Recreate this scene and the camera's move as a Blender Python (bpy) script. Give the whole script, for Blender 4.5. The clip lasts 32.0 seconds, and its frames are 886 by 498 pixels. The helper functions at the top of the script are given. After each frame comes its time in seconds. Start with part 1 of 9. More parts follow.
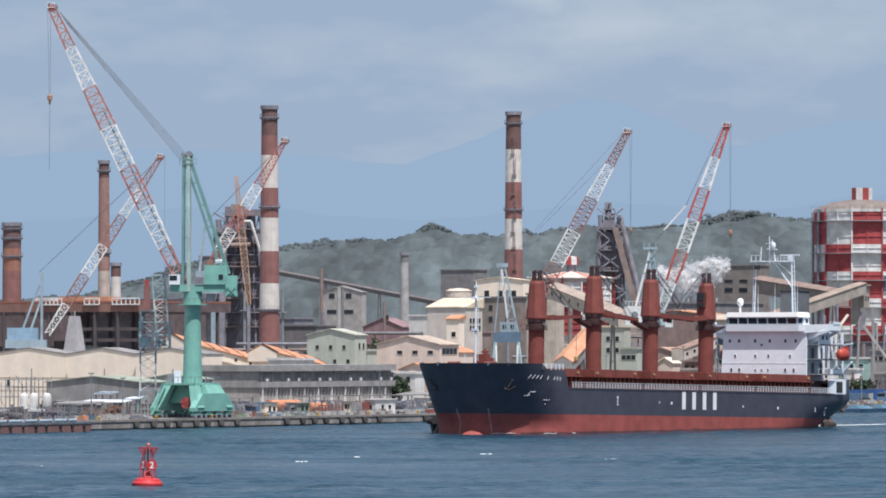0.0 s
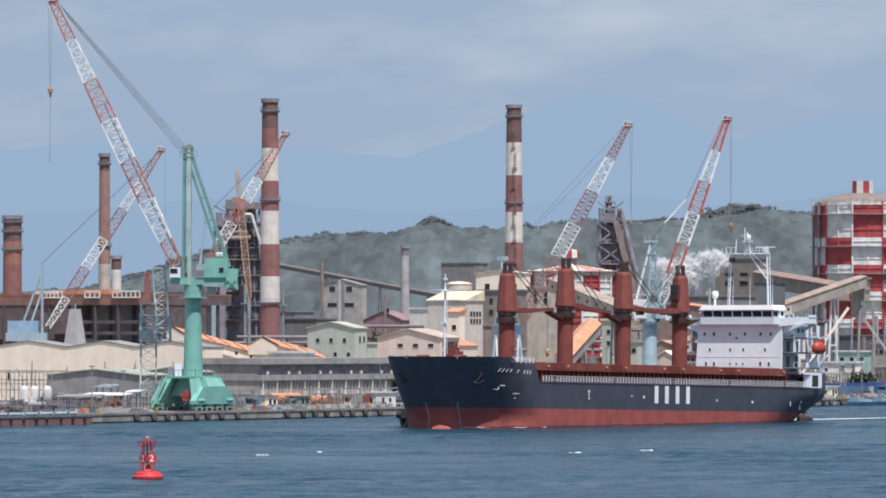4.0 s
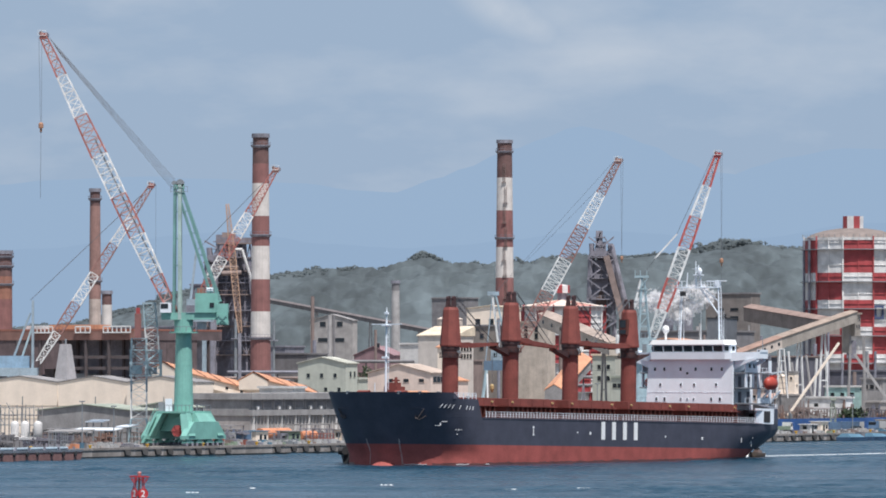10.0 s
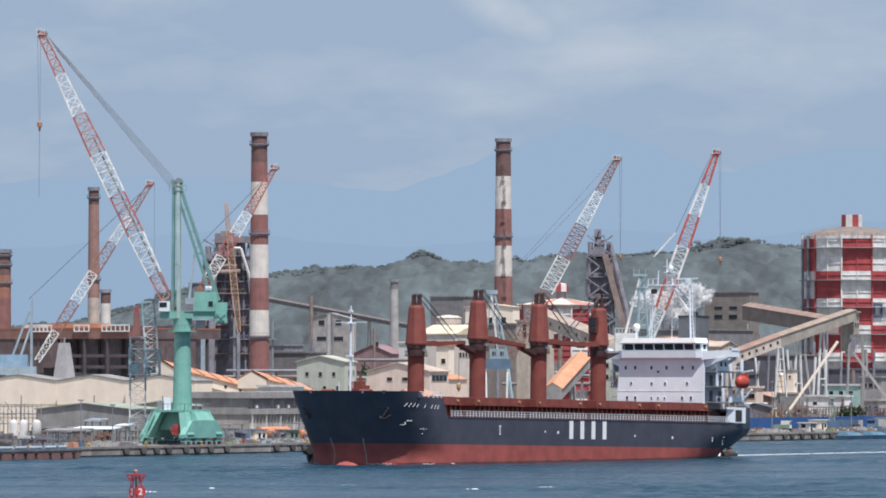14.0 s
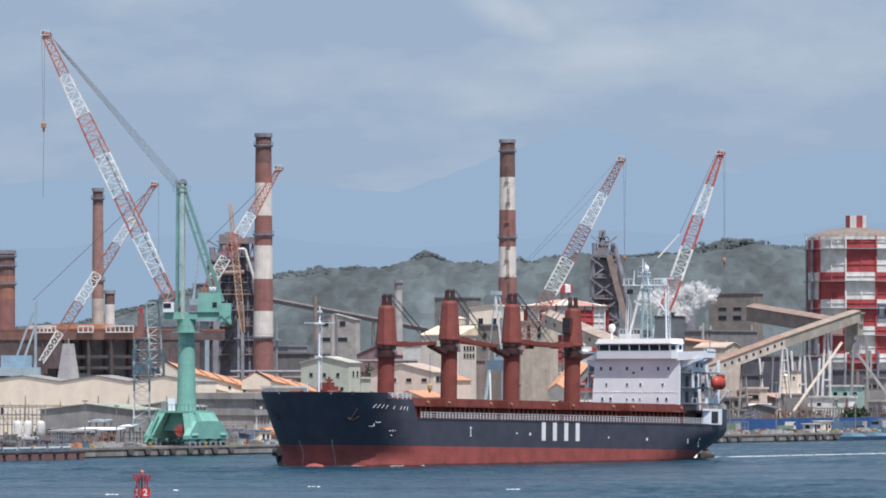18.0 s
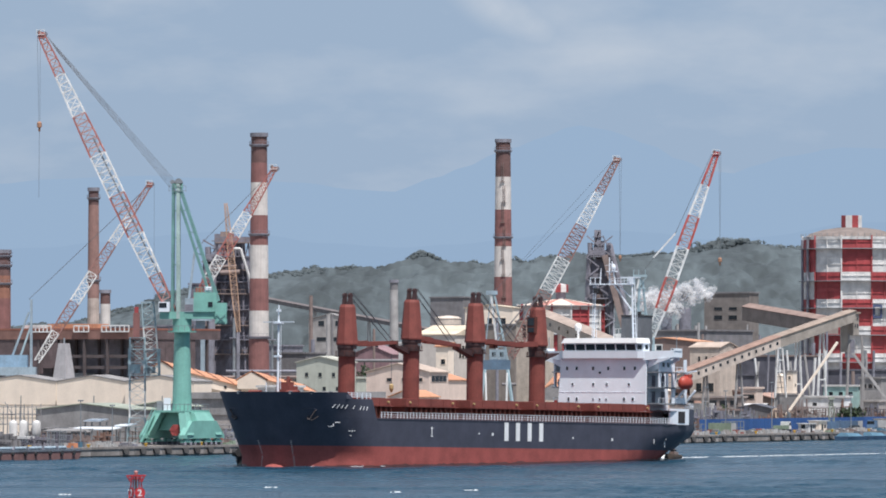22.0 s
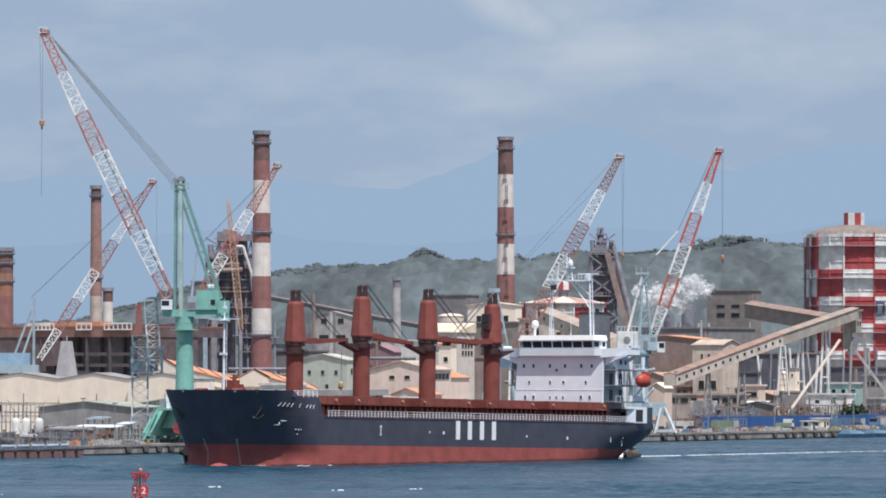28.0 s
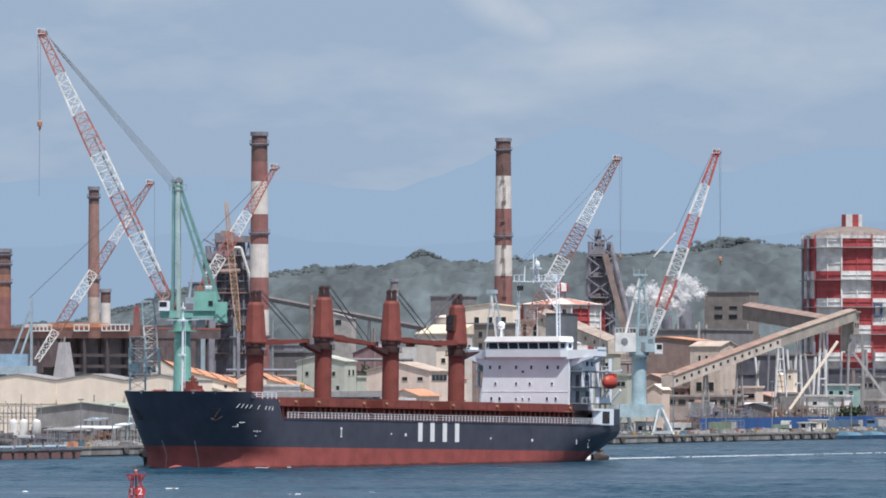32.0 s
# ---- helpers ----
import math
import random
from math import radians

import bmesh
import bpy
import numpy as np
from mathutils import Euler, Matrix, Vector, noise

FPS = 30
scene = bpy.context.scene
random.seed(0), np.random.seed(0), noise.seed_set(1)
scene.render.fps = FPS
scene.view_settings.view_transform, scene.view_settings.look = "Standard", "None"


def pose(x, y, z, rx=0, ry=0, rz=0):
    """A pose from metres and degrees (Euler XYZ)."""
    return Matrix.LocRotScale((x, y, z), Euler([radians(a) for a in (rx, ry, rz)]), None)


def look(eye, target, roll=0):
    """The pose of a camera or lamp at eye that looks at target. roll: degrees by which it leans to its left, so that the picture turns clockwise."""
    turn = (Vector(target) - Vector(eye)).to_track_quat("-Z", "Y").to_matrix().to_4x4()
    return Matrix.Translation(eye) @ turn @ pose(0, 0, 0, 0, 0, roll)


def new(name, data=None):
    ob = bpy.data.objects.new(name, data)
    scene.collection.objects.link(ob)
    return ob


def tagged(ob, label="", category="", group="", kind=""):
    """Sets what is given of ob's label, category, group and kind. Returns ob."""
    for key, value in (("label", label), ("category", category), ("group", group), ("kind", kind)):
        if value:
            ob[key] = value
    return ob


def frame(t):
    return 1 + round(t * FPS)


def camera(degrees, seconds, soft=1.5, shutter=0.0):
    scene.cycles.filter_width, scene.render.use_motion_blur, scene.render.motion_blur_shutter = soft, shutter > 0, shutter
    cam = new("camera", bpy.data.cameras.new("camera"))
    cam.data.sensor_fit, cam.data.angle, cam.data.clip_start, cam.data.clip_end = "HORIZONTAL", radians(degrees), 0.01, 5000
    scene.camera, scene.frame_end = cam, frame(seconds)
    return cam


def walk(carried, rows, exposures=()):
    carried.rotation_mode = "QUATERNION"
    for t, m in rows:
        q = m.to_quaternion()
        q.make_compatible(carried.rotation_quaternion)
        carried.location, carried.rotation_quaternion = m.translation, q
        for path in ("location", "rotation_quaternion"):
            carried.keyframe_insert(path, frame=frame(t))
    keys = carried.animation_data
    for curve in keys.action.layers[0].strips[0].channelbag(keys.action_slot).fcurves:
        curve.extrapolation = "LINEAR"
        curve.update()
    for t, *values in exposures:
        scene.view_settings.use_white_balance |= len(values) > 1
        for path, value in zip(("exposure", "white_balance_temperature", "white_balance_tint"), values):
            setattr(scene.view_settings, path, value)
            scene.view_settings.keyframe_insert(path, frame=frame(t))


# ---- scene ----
# ---------- camera: a tripod on a high bank, panning a little ----------
EYE = Vector((0, 0, 17))


def aim(turn, tilt, lean):
    """Pose of the standing camera: degrees to the left, upwards, and of lean."""
    way = Vector((-math.sin(radians(turn)) * math.cos(radians(tilt)), math.cos(radians(turn)) * math.cos(radians(tilt)), math.sin(radians(tilt))))
    return look(EYE, EYE + way * 1000, lean)


cam = camera(8.966, 32.0, soft=1.8)
walk(cam, [
    (0.0, aim(0.0908, 0.9499, -0.018)),
    (0.5, aim(0.0450, 0.9394, -0.024)),
    (1.0, aim(0.0577, 0.9053, -0.023)),
    (1.5, aim(0.0893, 0.9184, 0.003)),
    (2.0, aim(0.1071, 0.9663, -0.001)),
    (2.5, aim(0.1364, 0.9422, -0.014)),
    (3.0, aim(0.1407, 0.8978, -0.084)),
    (3.5, aim(0.1258, 0.8359, -0.018)),
    (5.5, aim(0.0406, 1.1806, -0.002)),
    (6.0, aim(0.0236, 1.2084, 0.024)),
    (6.5, aim(0.0184, 1.2247, -0.011)),
    (7.0, aim(0.0140, 1.2350, 0.010)),
    (7.5, aim(0.0111, 1.2340, 0.011)),
    (8.0, aim(0.0077, 1.2305, -0.012)),
    (8.5, aim(0.0030, 1.2238, -0.016)),
    (9.0, aim(0.0030, 1.2306, -0.017)),
    (9.5, aim(0.0037, 1.2401, -0.002)),
    (10.0, aim(0.0006, 1.2360, 0.006)),
    (10.5, aim(0.0016, 1.2272, 0.006)),
    (11.0, aim(0.0034, 1.2252, 0.014)),
    (11.5, aim(-0.0061, 1.2207, -0.006)),
    (12.0, aim(-0.0070, 1.2139, -0.009)),
    (12.5, aim(0.0078, 1.2305, -0.016)),
    (13.0, aim(0.0020, 1.2305, -0.013)),
    (13.5, aim(-0.0075, 1.2251, 0.016)),
    (14.0, aim(-0.0127, 1.2219, -0.015)),
    (14.5, aim(-0.0039, 1.2295, -0.013)),
    (16.5, aim(0.0275, 1.2269, 0.028)),
    (17.0, aim(0.0278, 1.2369, 0.011)),
    (17.5, aim(0.0353, 1.2337, 0.021)),
    (18.0, aim(0.0291, 1.2313, -0.004)),
    (18.5, aim(0.0047, 1.2460, -0.006)),
    (19.0, aim(-0.0045, 1.2448, 0.011)),
    (19.5, aim(0.0029, 1.2285, -0.010)),
    (20.0, aim(0.0040, 1.2219, -0.017)),
    (20.5, aim(0.0025, 1.2252, 0.010)),
    (21.0, aim(-0.0027, 1.2345, 0.029)),
    (21.5, aim(-0.0091, 1.2401, 0.000)),
    (22.0, aim(-0.0151, 1.2281, 0.009)),
    (22.5, aim(-0.0237, 1.2332, 0.001)),
    (23.0, aim(-0.0074, 1.2329, 0.014)),
    (23.5, aim(-0.0151, 1.2174, 0.010)),
    (24.0, aim(-0.0081, 1.2283, -0.001)),
    (24.5, aim(-0.0086, 1.2259, 0.023)),
    (25.0, aim(-0.0072, 1.2225, -0.001)),
    (25.5, aim(0.0030, 1.2199, -0.014)),
    (27.5, aim(0.0030, 1.2131, -0.017)),
    (28.0, aim(0.0108, 1.2043, -0.018)),
    (28.5, aim(-0.0059, 1.2131, -0.018)),
    (29.0, aim(-0.0069, 1.2218, -0.013)),
    (29.5, aim(-0.0177, 1.2131, -0.013)),
    (30.0, aim(-0.0247, 1.2165, 0.007)),
    (30.5, aim(-0.0240, 1.2183, 0.018)),
    (31.0, aim(-0.0126, 1.2131, -0.018)),
    (31.5, aim(-0.0078, 1.2219, -0.015)),
    (32.0, aim(-0.0123, 1.2183, 0.017)),
])

# ---------- light ----------
SUN_WAY = Vector((0.158, -0.365, 0.917)).normalized()      # towards the sun
sun = new("sun", bpy.data.lights.new("sun", "SUN"))
sun.data.energy, sun.data.angle, sun.data.color = 4.8, radians(0.55), (1.0, 0.955, 0.925)
sun.matrix_basis = look(SUN_WAY * 100, (0, 0, 0))
world = bpy.data.worlds.new("sky")
scene.world = world
world.use_nodes = True
wn, wl = world.node_tree.nodes, world.node_tree.links
wn.clear()
sky = wn.new("ShaderNodeTexSky")
sky.sky_type, sky.sun_disc = "NISHITA", False
sky.sun_elevation = math.asin(SUN_WAY.z)
sky.sun_rotation = math.atan2(SUN_WAY.x, SUN_WAY.y)
sky.air_density, sky.dust_density, sky.ozone_density = 1.0, 1.0, 2.0
coord = wn.new("ShaderNodeTexCoord")
stretch = wn.new("ShaderNodeMapping")
stretch.inputs["Scale"].default_value = (14, 14, 40)
stretch.inputs["Location"].default_value = (0.35, 0.0, 0.2)
cloud = wn.new("ShaderNodeTexNoise")
cloud.inputs["Scale"].default_value, cloud.inputs["Detail"].default_value, cloud.inputs["Roughness"].default_value = 1.0, 6, 0.55
ramp = wn.new("ShaderNodeMapRange")
ramp.inputs["From Min"].default_value, ramp.inputs["From Max"].default_value = 0.5, 0.72
ramp.inputs["To Max"].default_value = 0.6
split = wn.new("ShaderNodeSeparateXYZ")                  # sea haze, thinning out with height
depth = wn.new("ShaderNodeMapRange")
depth.interpolation_type = "SMOOTHSTEP"
depth.inputs["From Min"].default_value, depth.inputs["From Max"].default_value = 0.0, 0.7
depth.inputs["To Min"].default_value, depth.inputs["To Max"].default_value = 0.97, 0.7
hazed, mix = wn.new("ShaderNodeMix"), wn.new("ShaderNodeMix")
hazed.data_type = mix.data_type = "RGBA"
hazed.inputs["B"].default_value = (5.96, 7.84, 10.5, 1)
mix.inputs["B"].default_value = (10.3, 11.2, 12.5, 1)
tone = wn.new("ShaderNodeBackground")
tone.inputs["Strength"].default_value = 0.05
out = wn.new("ShaderNodeOutputWorld")
wl.new(coord.outputs["Generated"], stretch.inputs["Vector"])
wl.new(coord.outputs["Generated"], split.inputs["Vector"])
wl.new(split.outputs["Z"], depth.inputs["Value"])
wl.new(depth.outputs["Result"], hazed.inputs["Factor"])
wl.new(sky.outputs["Color"], hazed.inputs["A"])
wl.new(stretch.outputs["Vector"], cloud.inputs["Vector"])
wl.new(cloud.outputs["Fac"], ramp.inputs["Value"])
veil = wn.new("ShaderNodeMapRange")                      # unseen bright veil added to the upper sky as fill light
veil.interpolation_type = "SMOOTHSTEP"
veil.inputs["From Min"].default_value, veil.inputs["From Max"].default_value = 0.1, 0.7
veil.inputs["To Max"].default_value = 0.15
most = wn.new("ShaderNodeMath")
most.operation = "MAXIMUM"
wl.new(split.outputs["Z"], veil.inputs["Value"])
wl.new(ramp.outputs["Result"], most.inputs[0])
wl.new(veil.outputs["Result"], most.inputs[1])
spot = wn.new("ShaderNodeMapping")                       # one brighter drifting cloud high in the view
spot.vector_type = "TEXTURE"
spot.inputs["Location"].default_value = (0.0125, 1.0, 0.0625)
spot.inputs["Rotation"].default_value = (0, radians(24), 0)
spot.inputs["Scale"].default_value = (0.015, 3.0, 0.0052)
away = wn.new("ShaderNodeVectorMath")
away.operation = "LENGTH"
near = wn.new("ShaderNodeMapRange")
near.interpolation_type = "SMOOTHSTEP"
near.inputs["From Min"].default_value, near.inputs["From Max"].default_value = 1.0, 0.1
near.inputs["To Max"].default_value = 1.3
wisp = wn.new("ShaderNodeTexNoise")
wisp.inputs["Scale"].default_value, wisp.inputs["Detail"].default_value = 90, 5
ragged = wn.new("ShaderNodeMath")
ragged.operation = "MULTIPLY"
total = wn.new("ShaderNodeMath")
total.operation = "MAXIMUM"
wl.new(coord.outputs["Generated"], spot.inputs["Vector"])
wl.new(spot.outputs["Vector"], away.inputs[0])
wl.new(away.outputs["Value"], near.inputs["Value"])
wl.new(coord.outputs["Generated"], wisp.inputs["Vector"])
wl.new(near.outputs["Result"], ragged.inputs[0])
wl.new(wisp.outputs["Fac"], ragged.inputs[1])
wl.new(most.outputs[0], total.inputs[0])
wl.new(ragged.outputs[0], total.inputs[1])
wl.new(total.outputs[0], mix.inputs["Factor"])
wl.new(hazed.outputs["Result"], mix.inputs["A"])
wl.new(mix.outputs["Result"], tone.inputs["Color"])
wl.new(tone.outputs["Background"], out.inputs["Surface"])
scene.view_settings.exposure = 0.2

# ---------- materials ----------
MATS = {}


def mat(name, colour, rough=0.7, metal=0.0, var=0.25, size=1.0, streak=0.0, stain=(0.12, 0.07, 0.045), bump=0.15, spec=0.5, each=0.0):
    """Painted, weathered or bare surface: grain and blotches at two scales, and runs of dirt down the faces."""
    if name in MATS:
        return MATS[name]
    m = bpy.data.materials.new(name)
    m.use_nodes = True
    n, l = m.node_tree.nodes, m.node_tree.links
    b = n["Principled BSDF"]
    b.inputs["Roughness"].default_value, b.inputs["Metallic"].default_value = rough, metal
    b.inputs["Specular IOR Level"].default_value = spec
    tc = n.new("ShaderNodeTexCoord")
    big, fine = n.new("ShaderNodeTexNoise"), n.new("ShaderNodeTexNoise")
    big.inputs["Scale"].default_value, big.inputs["Detail"].default_value = 0.35 / size, 5
    fine.inputs["Scale"].default_value, fine.inputs["Detail"].default_value = 3.0 / size, 4
    for t in (big, fine):
        l.new(tc.outputs["Object"], t.inputs["Vector"])
    add = n.new("ShaderNodeMath")
    add.operation = "MULTIPLY_ADD"
    add.inputs[1].default_value = 0.5
    l.new(fine.outputs["Fac"], add.inputs[0])
    l.new(big.outputs["Fac"], add.inputs[2])
    rng = n.new("ShaderNodeMapRange")
    rng.inputs["From Min"].default_value, rng.inputs["From Max"].default_value = 0.5, 1.0
    rng.inputs["To Min"].default_value, rng.inputs["To Max"].default_value = 1 - var, 1 + var
    l.new(add.outputs[0], rng.inputs["Value"])
    mul = n.new("ShaderNodeMix")
    mul.data_type, mul.blend_type = "RGBA", "MULTIPLY"
    mul.inputs["Factor"].default_value = 1.0
    mul.inputs["A"].default_value = (*colour, 1)
    l.new(rng.outputs["Result"], mul.inputs["B"])
    last = mul.outputs["Result"]
    if each:
        info = n.new("ShaderNodeObjectInfo")
        er = n.new("ShaderNodeMapRange")
        er.inputs["To Min"].default_value, er.inputs["To Max"].default_value = 1 - each, 1 + each
        l.new(info.outputs["Random"], er.inputs["Value"])
        em = n.new("ShaderNodeMix")
        em.data_type, em.blend_type = "RGBA", "MULTIPLY"
        em.inputs["Factor"].default_value = 1.0
        l.new(last, em.inputs["A"])
        l.new(er.outputs["Result"], em.inputs["B"])
        last = em.outputs["Result"]
    if streak:
        mp = n.new("ShaderNodeMapping")
        mp.inputs["Scale"].default_value = (1.1 / size, 1.1 / size, 0.07 / size)
        run = n.new("ShaderNodeTexNoise")
        run.inputs["Scale"].default_value, run.inputs["Detail"].default_value = 1.0, 6
        l.new(tc.outputs["Object"], mp.inputs["Vector"])
        l.new(mp.outputs["Vector"], run.inputs["Vector"])
        rr = n.new("ShaderNodeMapRange")
        rr.inputs["From Min"].default_value, rr.inputs["From Max"].default_value = 0.5, 0.75
        rr.inputs["To Max"].default_value = streak * 0.6
        l.new(run.outputs["Fac"], rr.inputs["Value"])
        sm = n.new("ShaderNodeMix")
        sm.data_type = "RGBA"
        l.new(rr.outputs["Result"], sm.inputs["Factor"])
        l.new(last, sm.inputs["A"])
        sm.inputs["B"].default_value = (*stain, 1)
        last = sm.outputs["Result"]
    l.new(last, b.inputs["Base Color"])
    if bump:
        bp = n.new("ShaderNodeBump")
        bp.inputs["Strength"].default_value, bp.inputs["Distance"].default_value = bump, 0.05
        l.new(fine.outputs["Fac"], bp.inputs["Height"])
        l.new(bp.outputs["Normal"], b.inputs["Normal"])
    MATS[name] = m
    return m


NAVY = mat("navy hull paint", (0.056, 0.058, 0.082), 0.55, streak=0.22, stain=(0.085, 0.085, 0.095), var=0.22)
ANTIFOUL = mat("red antifouling paint", (0.32, 0.075, 0.065), 0.75, streak=0.3, stain=(0.16, 0.05, 0.04), var=0.25)
OXIDE = mat("oxide red deck paint", (0.205, 0.054, 0.043), 0.75, streak=0.25, stain=(0.07, 0.03, 0.025))
DARKOXIDE = mat("worn dark oxide paint", (0.10, 0.03, 0.022), 0.7, streak=0.3)
WHITE = mat("white paint", (0.755, 0.805, 0.86), 0.5, streak=0.07, stain=(0.5, 0.42, 0.36), var=0.06)
BRIDGEWHITE = mat("clean white paint", (0.88, 0.88, 0.87), 0.5, var=0.05)
GREYPAINT = mat("grey paint", (0.22, 0.24, 0.26), 0.6, streak=0.2)
BLACK = mat("black rubber", (0.03, 0.03, 0.033), 0.8)
GLASSDARK = mat("dark window glass", (0.02, 0.025, 0.03), 0.12, var=0.1, bump=0)
LIFERED = mat("weathered red orange lifeboat", (0.42, 0.06, 0.04), 0.5, var=0.25, streak=0.2)
YELLOW = mat("yellow paint", (0.65, 0.38, 0.04), 0.5)
OCHRE = mat("dull yellow paint", (0.42, 0.30, 0.14), 0.6)
# dark red gear steel; on the slewing rings it paints in shade
DARKGEAR = mat("dark red gear steel and ring shade", (0.055, 0.026, 0.026), 0.6, streak=0.3)
STEEL = mat("grey steel cable", (0.16, 0.16, 0.17), 0.5, 0.6)
LETTER = mat("white lettering paint", (0.8, 0.8, 0.8), 0.6, var=0.08, bump=0)
GREEN = mat("sea green crane paint", (0.20, 0.44, 0.38), 0.55, streak=0.3, stain=(0.12, 0.22, 0.19), var=0.15)
JIBRED = mat("faded red jib paint", (0.40, 0.15, 0.13), 0.6, streak=0.25)
JIBPINK = mat("chalky pink lacing paint", (0.52, 0.30, 0.27), 0.7, streak=0.25)
# darker copy of the crane green, with shade put into the colour
SHADEGREEN = mat("shaded weathered sea green paint", (0.15, 0.30, 0.285), 0.6, streak=0.35, stain=(0.12, 0.16, 0.16))
JIBWHITE = mat("white jib paint", (0.75, 0.75, 0.74), 0.6, streak=0.2)
LIGHTBLUE = mat("pale blue crane paint", (0.36, 0.475, 0.52), 0.6, streak=0.2, stain=(0.2, 0.22, 0.24))
GREYBLUE = mat("grey blue steel paint", (0.30, 0.38, 0.44), 0.6, streak=0.3)
CONCRETE = mat("weathered concrete", (0.39, 0.36, 0.345), 0.9, streak=0.35, stain=(0.12, 0.10, 0.09), var=0.25)
GREYCONC = mat("grey concrete", (0.30, 0.29, 0.29), 0.9, streak=0.4, stain=(0.12, 0.115, 0.12))
CREAM = mat("cream wall cladding", (0.88, 0.76, 0.64), 0.8, streak=0.08, stain=(0.6, 0.5, 0.42), var=0.08)
PALEGREEN = mat("pale green wall", (0.46, 0.48, 0.425), 0.85, streak=0.3, stain=(0.25, 0.26, 0.22), var=0.12)
PINKWALL = mat("pinkish beige wall", (0.70, 0.57, 0.50), 0.85, streak=0.25, stain=(0.3, 0.22, 0.18), var=0.12)
TANROOF = mat("sandy sheet roof", (0.66, 0.56, 0.43), 0.7, streak=0.2)
ORANGEROOF = mat("rust orange sheet roof", (0.55, 0.27, 0.16), 0.75, streak=0.3, var=0.2)
GREYROOF = mat("grey sheet roof", (0.26, 0.25, 0.25), 0.75, streak=0.3)
GREENROOF = mat("pale green sheet roof", (0.32, 0.35, 0.29), 0.7, streak=0.3)
BROWNSTEEL = mat("rusty brown steel", (0.24, 0.185, 0.17), 0.85, streak=0.5, stain=(0.06, 0.045, 0.04), var=0.3)
DARKSTEEL = mat("sooty dark steel", (0.22, 0.22, 0.26), 0.8, streak=0.4, stain=(0.14, 0.08, 0.05), var=0.35)
DARKWALL = mat("dark grey cladding", (0.195, 0.19, 0.20), 0.85, streak=0.3)
MAUVE = mat("faded maroon cladding", (0.27, 0.17, 0.185), 0.85, streak=0.3)
BRICKRED = mat("chimney red paint", (0.245, 0.112, 0.105), 0.8, streak=0.45, stain=(0.09, 0.05, 0.045), var=0.2)
CHIMWHITE = mat("chimney white paint", (0.62, 0.58, 0.55), 0.8, streak=0.45, stain=(0.35, 0.28, 0.25), var=0.15)
SIGNALRED = mat("signal red panels", (0.36, 0.06, 0.065), 0.6, streak=0.2)
PANELWHITE = mat("white panels", (0.66, 0.65, 0.64), 0.6, streak=0.3, stain=(0.35, 0.3, 0.28))
TARP = mat("light blue tarpaulin", (0.09, 0.19, 0.27), 0.7)
DARKSHED = mat("blackened shed sheet", (0.10, 0.10, 0.125), 0.85, streak=0.3, stain=(0.07, 0.068, 0.08), var=0.3)
TEAL = mat("pale teal wall", (0.38, 0.56, 0.54), 0.8, streak=0.2)
BUOYRED = mat("red buoy paint", (0.55, 0.035, 0.04), 0.5, streak=0.2, stain=(0.25, 0.03, 0.03))
FOAM = mat("sea foam", (0.80, 0.83, 0.85), 0.9, var=0.15)
# distance haze is mixed into this base colour: paler and bluer than leaves
LEAF = mat("haze-tinted foliage", (0.17, 0.20, 0.21), 0.95, var=0.3, size=14, bump=0)
EARTH = mat("dusty yard ground", (0.22, 0.20, 0.18), 0.95, var=0.3, size=6)

# ---------- mesh helpers ----------


def vec(*a):
    return Vector(a)


def box(bm, x0, x1, y0, y1, z0, z1):
    v = [bm.verts.new((x, y, z)) for z in (z0, z1) for y in (y0, y1) for x in (x0, x1)]
    for q in ((0, 2, 3, 1), (4, 5, 7, 6), (0, 1, 5, 4), (2, 6, 7, 3), (0, 4, 6, 2), (1, 3, 7, 5)):
        bm.faces.new([v[i] for i in q])


def hexa(bm, low, high):
    """A solid between two four-cornered outlines."""
    v = [bm.verts.new(p) for p in (*low, *high)]
    n = len(low)
    bm.faces.new(v[:n][::-1])
    bm.faces.new(v[n:])
    for i in range(n):
        j = (i + 1) % n
        bm.faces.new((v[i], v[j], v[n + j], v[n + i]))


def tube(bm, p, q, r, r2=None, n=8, caps=True):
    p, q = Vector(p), Vector(q)
    r2 = r if r2 is None else r2
    w = (q - p).normalized()
    a = w.orthogonal().normalized() if abs(w.z) < 0.999 else Vector((1, 0, 0))
    b = w.cross(a)
    lo = [bm.verts.new(p + (a * math.cos(k * math.tau / n) + b * math.sin(k * math.tau / n)) * r) for k in range(n)]
    hi = [bm.verts.new(q + (a * math.cos(k * math.tau / n) + b * math.sin(k * math.tau / n)) * r2) for k in range(n)]
    for k in range(n):
        j = (k + 1) % n
        bm.faces.new((lo[k], lo[j], hi[j], hi[k]))
    if caps:
        bm.faces.new(lo[::-1])
        bm.faces.new(hi)


def beam(bm, p, q, w, h=None):
    """A rectangular bar from p to q, w wide across and h deep."""
    p, q = Vector(p), Vector(q)
    h = w if h is None else h
    d = (q - p).normalized()
    a = d.cross(Vector((0, 0, 1)))
    a = a.normalized() if a.length > 1e-4 else Vector((1, 0, 0))
    b = a.cross(d)
    o = [a * sx * w / 2 + b * sy * h / 2 for sx, sy in ((-1, -1), (1, -1), (1, 1), (-1, 1))]
    hexa(bm, [p + k for k in o], [q + k for k in o])


